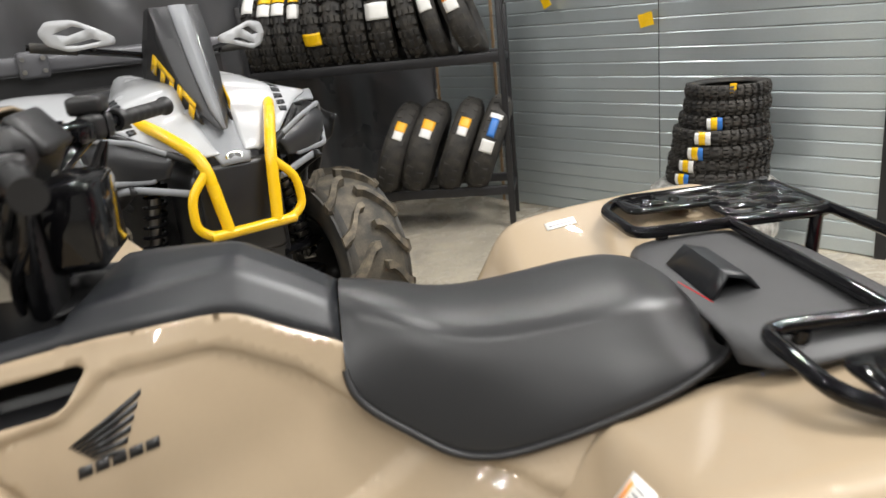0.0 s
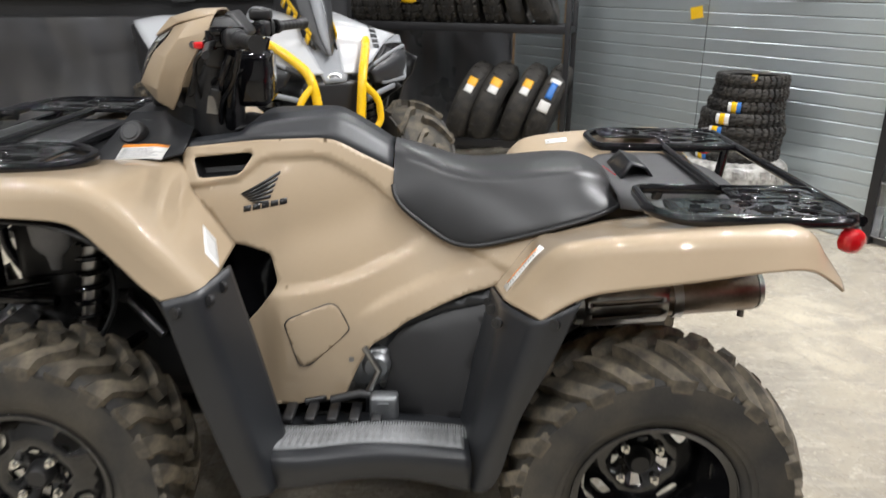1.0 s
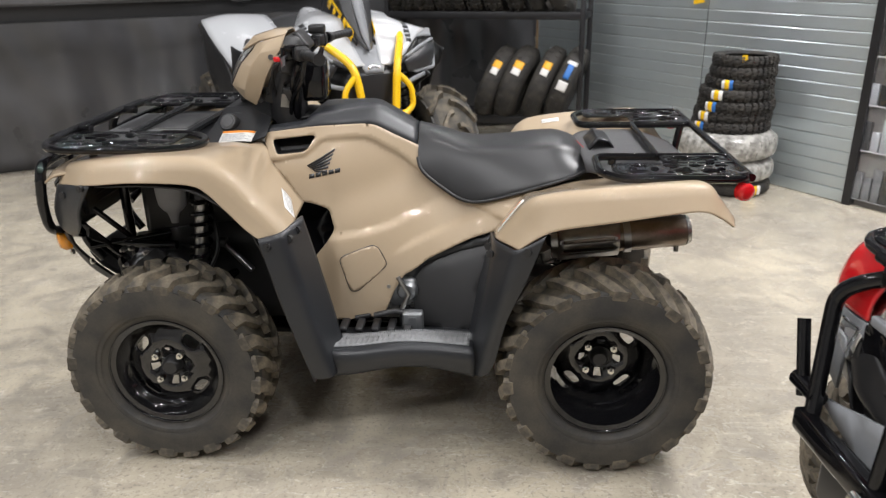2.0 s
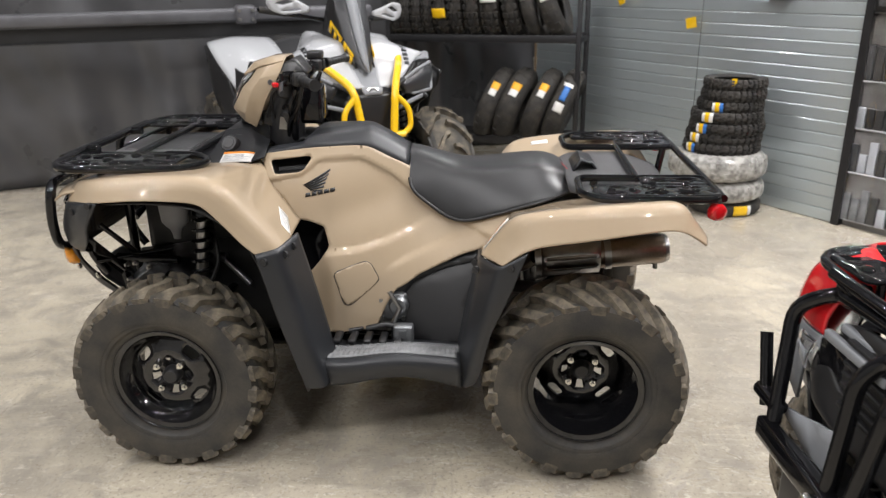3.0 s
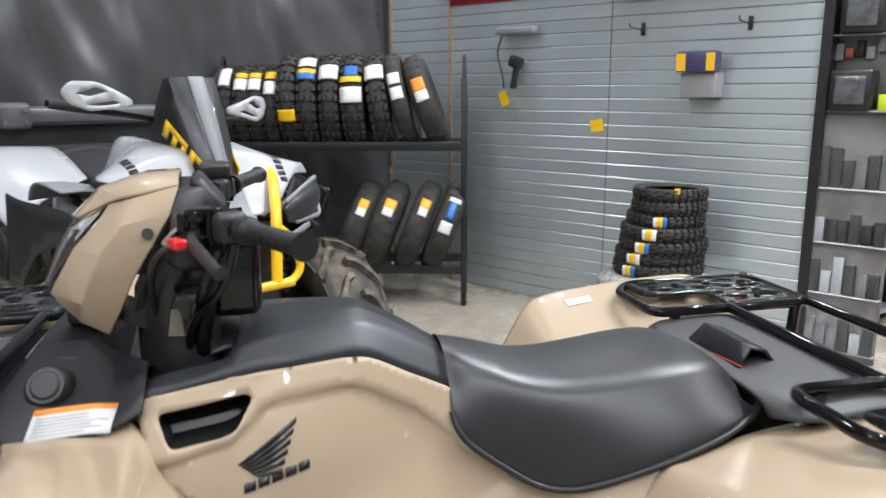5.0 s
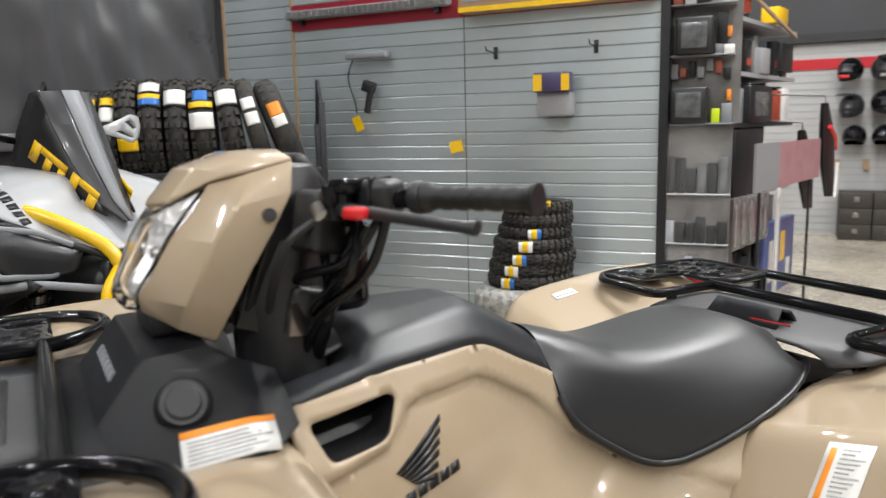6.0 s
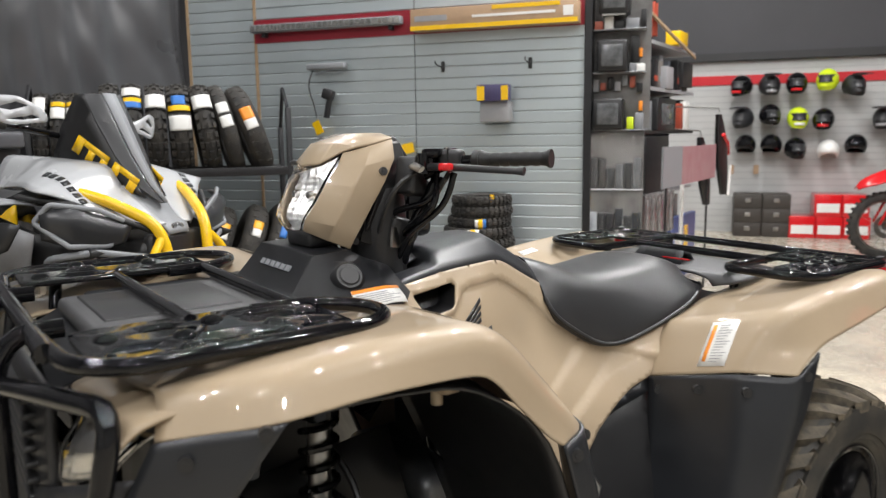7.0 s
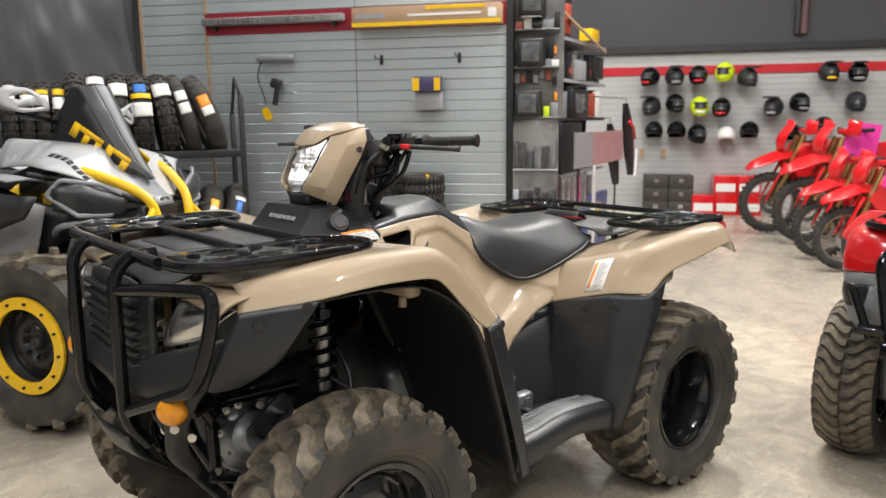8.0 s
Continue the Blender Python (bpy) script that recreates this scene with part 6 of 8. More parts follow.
        part("inner_fender", panel([(-0.55, 0.90), (-0.22, 0.98), (-0.14, 0.62), (-0.30, 0.56), (-0.48, 0.70)], lambda x, z, s=s: (x, s * (0.40 + 0.05 * smooth((x + 0.5) / 0.3)), z), (), 0.06), GREY_INK, q, "pale grey inner fender", thick=0.008)
    # grey spine and the tall smoked screen
    spine = loft([
        [(-0.99, -0.05, 0.87), (-1.005, 0, 0.875), (-0.99, 0.05, 0.87)],
        [(-0.945, -0.065, 0.935), (-0.955, 0, 0.945), (-0.945, 0.065, 0.935)],
        [(-0.80, -0.07, 1.03), (-0.80, 0, 1.045), (-0.80, 0.07, 1.03)],
        [(-0.66, -0.08, 1.095), (-0.66, 0, 1.11), (-0.66, 0.08, 1.095)],
    ], 3, 4)
    part("nose_spine", spine, SILVER, q, thick=0.008)
    bolt = part("badge", moved(lathe([(0.0, -0.006), (0.03, -0.006), (0.034, 0.0), (0.034, 0.01)], 24), pose(-0.985, 0, 0.905, -25, 0, -90)), CHROME, q, "round bright badge")
    part("badge_field", moved(lathe([(0.0, -0.009), (0.022, -0.008), (0.023, -0.004)], 18), pose(-0.985, 0, 0.905, -25, 0, -90)), BLACK, bolt)
    rows = []
    for x, wide, z, proud in ((-0.752, 0.016, 0.985, 0.010), (-0.675, 0.055, 1.050, 0.026), (-0.598, 0.078, 1.170, 0.030), (-0.530, 0.088, 1.290, 0.034), (-0.474, 0.088, 1.398, 0.030)):
        rows.append([(x, -wide, z), (x - proud, -wide * 0.42, z), (x - proud, wide * 0.42, z), (x, wide, z)])
    sc = part("screen", loft(rows, 1, 1), SMOKE, q, "dark smoked screen", thick=0.006, bevel=0.004, angle=15)
    part("screen_spine", loft([[(r[1][0] - 0.005, r[1][1] * 0.8, r[1][2] + 0.002), (r[1][0] - 0.011, 0, r[1][2] + 0.003), (r[2][0] - 0.005, r[2][1] * 0.8, r[2][2] + 0.002)] for r in rows], 1, 1), SILVER, sc, "paler grey middle ridge", thick=0.005, angle=15)
    side_of = lambda x: 0.056 + 0.13 * (x + 0.675)
    wing = panel([(-0.715, 1.005), (-0.598, 1.170), (-0.530, 1.290), (-0.474, 1.400), (-0.430, 1.392), (-0.350, 1.27), (-0.30, 1.15), (-0.50, 1.085)], lambda x, z: (x, -side_of(x), z), (), 0.05)
    wa, wb = both("screen_side", wing, BLACK, sc, thick=0.008)
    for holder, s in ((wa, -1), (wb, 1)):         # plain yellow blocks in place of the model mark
        def mark(u, v):
            x = -0.400 - 0.262 * u - 0.040 * v
            return (x, s * (side_of(x) + 0.007), 1.190 - 0.171 * u + 0.055 * v)
        for u0, u1, v0, v1 in ((0.0, 0.12, 0, 1), (0.12, 0.52, 0.66, 1), (0.22, 0.32, 0, 0.66), (0.42, 0.52, 0, 0.66), (0.60, 0.71, 0, 1), (0.71, 1.0, 0.66, 1), (0.88, 1.0, 0.0, 0.66)):
            bm = bmesh.new()
            bm.faces.new([bm.verts.new(mark(*p_)) for p_ in ((u0, v0), (u1, v0), (u1, v1), (u0, v1))])
            part("mark_block", bm, YELLOW, holder, thick=0.003)
    # yellow bumper
    bump = new("bumper")
    bump.parent = q
    for s in (-1, 1):
        part("main_tube", tube([(-0.56, 0.255 * s, 1.045), (-0.68, 0.205 * s, 1.010), (-0.845, 0.118 * s, 0.915), (-0.885, 0.085 * s, 0.66)], 0.021, 12, bend=0.07), YELLOW, bump)
        part("side_loop", tube([(-0.850, 0.11 * s, 0.875), (-0.868, 0.185 * s, 0.80), (-0.878, 0.19 * s, 0.70), (-0.885, 0.15 * s, 0.665), (-0.888, 0.05 * s, 0.66)], 0.016, 10, bend=0.04), YELLOW, bump)
    part("bottom_bar", tube([(-0.888, -0.15, 0.662), (-0.888, 0.15, 0.662)], 0.018, 10), YELLOW, bump)
    # handlebar and guards
    steer = new("steering")
    steer.parent, steer.matrix_local = q, pose(-0.335, 0.042, 1.232, 5, 0, 9)
    bar = part("handlebar", tube([(0.10, -0.42, 0.04), (0.03, -0.2, 0.02), (0, 0, 0), (0.03, 0.2, 0.02), (0.10, 0.42, 0.04)], 0.012, 10, bend=0.05), GLOSS, steer)
    for s in (-1, 1):
        loop = [(0.0, 0.09), (0.03, 0.145), (0.12, 0.15), (0.22, 0.105), (0.30, 0.07), (0.30, 0.035), (0.20, 0.02), (0.10, 0.0), (0.03, 0.03)]
        def guard_place(u, v, s=s):
            return ((0.03 if s > 0 else -0.08) - (0.10 if s > 0 else 0.05) * math.sin(min(u / 0.3, 1) * 2.2), s * (0.40 - 0.74 * u), 0.02 + 0.70 * v)
        g = panel([(p.x, p.y) for p in filleted([(*p, 0) for p in loop], 0.02, 3, True)], guard_place, [[(0.05, 0.085), (0.12, 0.12), (0.17, 0.105), (0.10, 0.075)], [(0.08, 0.03), (0.19, 0.06), (0.23, 0.05), (0.14, 0.03)]], 0.03)
        part("hand_guard", g, WHITE, bar, "white vented hand guard", thick=0.008)
        part("grip", cylinder((0.095, 0.41 * s, 0.04), (0.05, 0.27 * s, 0.028), 0.018, 12), RUBBER, bar)
        part("guard_stay", tube([(0.04, 0.22 * s, 0.025), (-0.03 if s > 0 else -0.12, 0.24 * s, 0.05)], 0.008, 6), BLACK, bar)
    part("column", cylinder((-0.34, 0, 1.24), (-0.48, 0, 0.85), 0.03, 10), BLACK, q)
    # seat, tail and lower works
    part("seat", loft([[(-0.25, -0.10, 1.08), (-0.25, 0, 1.10), (-0.25, 0.10, 1.08)], [(0.0, -0.17, 0.98), (0.0, 0, 1.02), (0.0, 0.17, 0.98)], [(0.35, -0.19, 0.99), (0.35, 0, 1.03), (0.35, 0.19, 0.99)], [(0.75, -0.17, 1.05), (0.75, 0, 1.08), (0.75, 0.17, 1.05)]], 4, 4), VINYL, q, thick=0.09, offset=-1)
    both("seat_side", panel([(-0.2, 0.98), (0.1, 0.93), (0.42, 0.95), (0.42, 0.86), (0.05, 0.82), (-0.2, 0.86)], lambda x, z: (x, -0.21, z), (), 0.06), YELLOW, q, thick=0.008)
    tail = loft([
        [(0.20, -0.20, 0.98), (0.16, -0.40, 0.90), (0.14, -0.53, 0.80)],
        [(0.40, -0.20, 1.04), (0.38, -0.42, 1.03), (0.36, -0.60, 0.96)],
        [(0.58, -0.20, 1.08), (0.58, -0.44, 1.09), (0.58, -0.62, 1.06)],
        [(0.76, -0.20, 1.08), (0.76, -0.44, 1.09), (0.75, -0.59, 1.06)],
        [(0.86, -0.20, 1.02), (0.86, -0.42, 1.02), (0.84, -0.53, 0.98)],
    ], 4, 4)
    both("rear_fender", tail, WHITE, q, thick=0.008)
    both("rear_skirt", panel([(0.16, 0.74), (0.36, 0.95), (0.60, 1.06), (0.72, 1.05), (0.56, 0.80), (0.40, 0.62), (0.22, 0.58)], lambda x, z: (x, -0.54 - 0.08 * smooth((x - 0.15) / 0.4), z), (), 0.06), BLACK, q, thick=0.008)
    part("front_frame_cover", joined(rounded_box(-0.97, -0.45, -0.16, 0.16, 0.45, 0.86, 0.04), rounded_box(-1.0, -0.92, -0.14, 0.14, 0.55, 0.88, 0.02)), BLACK, q)
    part("chassis", joined(rounded_box(-0.55, 0.95, -0.20, 0.20, 0.36, 0.80, 0.05), rounded_box(-0.30, 0.60, -0.30, 0.30, 0.34, 0.42, 0.03)), BLACK, q)
    both("under_fender", panel([(-0.80, 0.84), (-0.50, 0.90), (-0.30, 0.98), (-0.10, 0.95), (-0.12, 0.70), (-0.30, 0.60), (-0.55, 0.74)], lambda x, z: (x, -0.33 - 0.08 * smooth((x + 0.7) / 0.5), z), (), 0.07), BLACK, q, thick=0.01)
    for s in (-1, 1):
        shock(q, (-0.62, 0.30 * s, 0.42), (-0.62, 0.22 * s, 0.86), 0.036, 10)
        for z in (0.36, 0.48):
            part("control_arm", tube([(-0.80, 0.12 * s, z + 0.04), (-0.63, 0.36 * s, z), (-0.46, 0.12 * s, z + 0.04)], 0.018, 8, bend=0.05), GLOSS, q)
    for ob in q.children_recursive:              # the nose is short and falls away steeply ahead of the wheels
        kind = ob.name.split(".")[0]
        if ob.type == "MESH" and kind in ("hood_cheek", "hood_bar", "nose_spine", "badge", "badge_field", "front_frame_cover"):
            for v in ob.data.vertices:
                if v.co.x < -0.56:
                    v.co.z -= 0.050 * smooth((v.co.z - 0.88) / 0.12) * smooth((-0.56 - v.co.x) / 0.12) * (1 - smooth((abs(v.co.y) - 0.16) / 0.16))
                    v.co.x = -0.56 + (v.co.x + 0.56) * 0.60
        elif ob.type == "MESH" and kind in ("headlight_surround", "lamp", "bulb", "lamp_frame", "hood_trim", "side_tube"):
            for v in ob.data.vertices:
                v.co.x -= 0.05
                v.co.y *= 0.95
                if v.co.x < -0.70:
                    v.co.x = -0.70 + (v.co.x + 0.70) * 0.40
    return q


build_sport_quad()


# ---- the red quad bike beside ----
def build_red_quad():
    q = build_quad("red_quad_bike", "red and black utility quad bike with a black front bar", RED, pose(2.022, -1.215, 0, 0, 0, 6), False, 0.93)

    def corner(low, high, tuck=0.0):             # one band of the front corner, between two heights
        def row(z, k):
            return [(-0.985 - k, -0.36, z + 0.012), (-0.982 - k, -0.46, z + 0.006), (-0.952 - k, -0.565, z), (-0.88, -0.590 - k, z), (-0.79, -0.600 - k, z + 0.008)]
        return loft([row(high, 0.012), row((low + high) / 2, 0.016), row(low, 0.012 - tuck)], 4, 5)
    cheek = loft([
        [(-0.86, -0.34, 0.935), (-0.85, -0.46, 0.958), (-0.82, -0.53, 0.955), (-0.79, -0.56, 0.950), (-0.74, -0.57, 0.948)],
        [(-0.955, -0.34, 0.905), (-0.95, -0.46, 0.922), (-0.925, -0.560, 0.915), (-0.85, -0.595, 0.91), (-0.78, -0.605, 0.91)],
        [(-0.992, -0.355, 0.845), (-0.990, -0.46, 0.845), (-0.962, -0.575, 0.838), (-0.875, -0.608, 0.838), (-0.79, -0.614, 0.84)],
        [(-0.997, -0.36, 0.792), (-0.994, -0.46, 0.786), (-0.965, -0.577, 0.778), (-0.88, -0.602, 0.778), (-0.79, -0.610, 0.786)],
    ], 4, 5)
    both("nose_cheek", cheek, RED, q, thick=0.006)
    both("corner_trim", corner(0.735, 0.775), SILVER, q, "pale grey trim with a round marker", thick=0.006)
    both("corner_guard", corner(0.655, 0.732, 0.01), BLACK, q, thick=0.006)
    both("corner_skirt", loft([[(-0.985, -0.42, 0.66), (-0.952, -0.560, 0.652), (-0.87, -0.585, 0.652)], [(-0.97, -0.42, 0.61), (-0.94, -0.545, 0.60), (-0.87, -0.57, 0.61)], [(-0.95, -0.42, 0.575), (-0.925, -0.52, 0.565), (-0.87, -0.54, 0.58)]], 4, 4), SILVER, q, "pale grey lower skirt", thick=0.006)
    lens = loft([[(-1.002, -0.36, 0.775), (-1.0, -0.43, 0.772), (-0.985, -0.485, 0.766)], [(-1.012, -0.37, 0.73), (-1.008, -0.43, 0.728), (-0.992, -0.475, 0.725)], [(-1.005, -0.39, 0.69), (-1.0, -0.43, 0.69), (-0.99, -0.46, 0.69)]], 4, 4)
    both("lamp_bowl", moved(lens.copy(), Matrix.Translation((0.005, 0, 0))), MIRROR, q, "bright headlight bowl", thick=0.002)
    both("lamp_glass", moved(lens, Matrix.Translation((-0.008, 0, 0))), CLEAR, q, "clear headlight lens", thick=0.003)
    for ob in q.children:                        # the nose is narrower than the tyres on its far side
        if ob.name.split(".")[0] in ("nose_cheek", "corner_trim", "corner_guard", "corner_skirt", "lamp_bowl", "lamp_glass"):
            for v in ob.data.vertices:
                if v.co.y > 0:
                    v.co.y *= 0.84
    return q


build_red_quad()


# ---- motorcycle tyres ----
def moto_tyre(name, label, radius, width, knobs, mat, tags=(), group=""):
    """A motorcycle tyre standing on its tread, its axle along y, its origin at its centre."""
    t = thing(name, label, "tyre", group=group)
    w, bead = width / 2, radius - width * 0.95
    prof = [(bead, -w * 0.55), (bead + width * 0.1, -w * 0.8), (bead + width * 0.45, -w), (radius - width * 0.22, -w * 0.86), (radius - width * 0.07, -w * 0.55), (radius, 0)]
    if knobs:
        prof = [(r if r < radius * 0.9 else r - 0.012, y) for r, y in prof]
    prof = prof + [(r, -y) for r, y in prof[-2::-1]] + [(bead + 0.01, w * 0.35), (bead + width * 0.5, w * 0.75), (radius - width * 0.3, 0), (bead + width * 0.5, -w * 0.75), (bead + 0.01, -w * 0.35)]
    body = lathe([(p.x, p.y) for p in catmull([(r, y, 0) for r, y in prof], 2, True)], 48, True)
    bm = bmesh.new()
    def block(a0, a1, y0, y1, r0, r1):
        vs = []
        for r in (r0, r1):
            k = 1.0 if r == r0 else 0.86
            am, ym = (a0 + a1) / 2, (y0 + y1) / 2
            for a, y in ((a0, y0), (a1, y0), (a1, y1), (a0, y1)):
                aa, yy = am + (a - am) * k, ym + (y - ym) * k
                drop = 0.30 * abs(yy / w) ** 2 * width * 0.42
                vs.append(bm.verts.new(((r - drop) * math.cos(aa), yy, (r - drop) * math.sin(aa))))
        for f in ((4, 5, 6, 7), (0, 1, 5, 4), (1, 2, 6, 5), (2, 3, 7, 6), (3, 0, 4, 7)):
            bm.faces.new([vs[i] for i in f])
    if knobs:
        for i in range(knobs):
            a, d = 2 * math.pi * i / knobs, 2 * math.pi / knobs
            rows = ((-0.22, 0.22),) if i % 2 else ((-0.5, -0.12), (0.12, 0.5))
            for y0, y1 in (*rows, (-0.98, -0.62), (0.62, 0.98)):
                block(a + d * 0.16, a + d * 0.8, y0 * w, y1 * w, radius - 0.02, radius)
    else:
        for i in range(26):                        # shallow slanted rain grooves stand as raised edges
            a = 2 * math.pi * i / 26
            for s in (-1, 1):
                block(a + (0.05 if s > 0 else 0.14), a + (0.16 if s > 0 else 0.25), s * w * 0.12, s * w * 0.62, radius - 0.006, radius + 0.0015)
    part("carcass", body, mat, t)
    tagged(part("tread_block", bm, mat, t), kind="stuff")
    for a0, a1, m, wide in tags:
        rows = []
        for i in range(7):
            a = radians(a0 + (a1 - a0) * i / 6)
            rows.append([((radius + 0.003 - 0.3 * abs(k * wide) ** 2 * width * 0.42) * math.cos(a), k * w * wide, (radius + 0.003 - 0.3 * abs(k * wide) ** 2 * width * 0.42) * math.sin(a)) for k in (-1, -0.5, 0, 0.5, 1)])
        part("sticker", grid(rows), m, t, thick=0.0015)
    return t


def build_tyre_rack():
    way = Vector((0.966, -0.26, 0)).normalized()
    m = along(Vector((0.955, 3.262, 0)), way, 1)
    rack = thing("tyre_rack", "black steel two-tier tyre rack before the slat board", "rack", m)
    depth, length = 0.36, 1.52
    for x in (-length, 0.0):
        for y in (0.0, depth):
            part("upright", rounded_box(x - 0.018, x + 0.018, y - 0.018, y + 0.018, 0.0, 1.30 if y else 1.42, 0.004), RACK_STEEL, rack)
        part("end_brace", tube([(x, 0, 1.40), (x, depth * 0.55, 1.55), (x, depth, 1.28)], 0.012, 8), RACK_STEEL, rack)
        for z in (0.22, 1.0):
            part("end_rail", rounded_box(x - 0.014, x + 0.014, 0.02, depth - 0.02, z - 0.02, z + 0.02, 0.004), RACK_STEEL, rack)
    for z in (0.235, 1.01):
        for y in (0.0, depth):
            part("beam", rounded_box(-length - 0.02, 0.02, y - 0.016, y + 0.016, z - 0.028, z + 0.028, 0.004), RACK_STEEL, rack)
    # the row above: knobbly tyres, a few leaning
    top = [(-1.45, 0.085, 0, "kx"), (-1.355, 0.085, 2, "kw"), (-1.265, 0.085, 0, "kw"), (-1.17, 0.09, 1, "kyp"), (-1.065, 0.11, -2, "yd"), (-0.945, 0.12, 0, "wwb"), (-0.81, 0.12, 0, "w"), (-0.67, 0.135, -2, "ypw"), (-0.515, 0.12, -8, "w"), (-0.385, 0.105, -14, "wp"), (-0.235, 0.14, -20, "o")]
    kinds = {"kx": ((30, 60, PAPER, 0.8),), "kw": ((24, 40, PAPER, 0.9), (42, 50, YELLOW, 0.9)), "kyp": ((18, 36, PAPER, 0.8), (40, 52, YELLOW, 0.8)), "yd": ((-22, -8, YELLOW, 0.95),), "wwb": ((46, 62, PAPER, 0.9), (36, 42, YELLOW, 0.95), (28, 36, BLUE, 0.9)), "w": ((28, 48, PAPER, 0.95),),
             "ypw": ((0, 18, PAPER, 0.95), (24, 31, YELLOW, 0.95), (32, 46, BLUE, 0.6)), "wp": ((22, 36, PAPER, 0.7), (4, 18, PAPER, 0.7)), "o": ((2, 14, PAPER, 0.55), (14, 30, ORANGE, 0.55))}
    for i, (x, w, lean, k) in enumerate(top):
        r = 0.298 if i > 3 else 0.272
        t = moto_tyre("motorcycle_tyre", "black knobbly motorcycle tyre with paper tags on the rack" if i < 9 else "smooth black motorcycle tyre with a paper tag, leaning", r, w, 30 if i < 9 else 0, RUBBER, kinds[k], "tyres on the rack")
        z = 1.038 + math.sqrt(r * r - 0.18**2)
        t.matrix_world = m @ Matrix.Translation((x, 0.18, z)) @ pose(0, 0, 0, 0, lean, 0) @ pose(0, 0, 0, 0, 0, -90)
    # the row below: wide road tyres, leaning
    amber = material("amber_print", (0.88, 0.42, 0.015), 0.45, vary=0.05, scale=20)
    for i, (x, w) in enumerate(((-0.72, 0.15), (-0.555, 0.175), (-0.34, 0.15), (-0.165, 0.15))):
        t = moto_tyre("road_tyre", "smooth wide black road tyre with an orange tag, leaning", 0.30, w, 0, RUBBER, ((22, 32, PAPER, 0.38), (32, 44, amber, 0.42)) if i < 3 else ((0, 14, PAPER, 0.5), (18, 40, BLUE, 0.3), (40, 46, PAPER, 0.5)), "road tyres")
        t.matrix_world = m @ Matrix.Translation((x + 0.04, 0.16, 0.263 + math.sqrt(0.3**2 - 0.18**2) - 0.01)) @ pose(0, 0, 0, 0, 22, 0) @ pose(0, 0, 0, 0, 0, -90)


build_tyre_rack()


def build_tyre_stack():
    c = Vector((1.835, 2.35, 0))
    z = 0.0
    rnd = random.Random(7)
    rows = [(0.225, 0.09, 0, "smooth black tyre with an orange tag, bottom of the stack"), (0.285, 0.135, -1, "tyre wrapped in clear film in the stack"), (0.305, 0.17, -1, "tyre wrapped in clear film in the stack")]
    rows += [(r, 0.066, 34, "") for r in (0.240, 0.236, 0.232, 0.222, 0.205, 0.198, 0.194)]
    leans = {3: 50, 4: 46, 5: 39, 6: 30, 7: 20}
    for i, (r, w, knobs, label) in enumerate(rows):
        tags = ()
        if i == 0:
            tags = ((60, 66, PAPER, 0.7), (66, 90, YELLOW, 0.7))
        elif i in leans:
            a = 106 + leans[i]
            tags = ((a - 9, a - 3, BLUE if i % 2 else PAPER, 0.9), (a - 3, a + 5, YELLOW, 0.9), (a + 5, a + 10, PAPER, 0.8))
        t = moto_tyre("stacked_tyre", label or "small black knobbly tyre with a yellow tag in the stack", r, w, max(knobs, 0), WRAP if knobs < 0 else RUBBER, tags, "stacked tyres")
        slide = (0.4 if knobs < 0 else 0.8) * (r - 0.20) if i else -0.02
        t.matrix_world = Matrix.Translation((c.x - 0.97 * slide + rnd.uniform(-0.008, 0.008), c.y + 0.25 * slide + rnd.uniform(-0.008, 0.008), z + w / 2)) @ pose(0, 0, 0, rnd.uniform(-1, 1), rnd.uniform(-1, 1), 0) @ pose(0, 0, 0, 90, 0, 0)
        z += w * 0.99
    tag = thing("tyre_tag", "yellow paper tag on the stacked tyres", "tag")
    part("strip", box(1.77, 1.80, 2.175, 2.178, z - 0.03, z + 0.012), YELLOW, tag)
    return z


build_tyre_stack()


# ---- things on the slat board ----
def on_board(x, z):
    return SLAT_M @ Matrix.Translation((x, 0, z - 0.03))


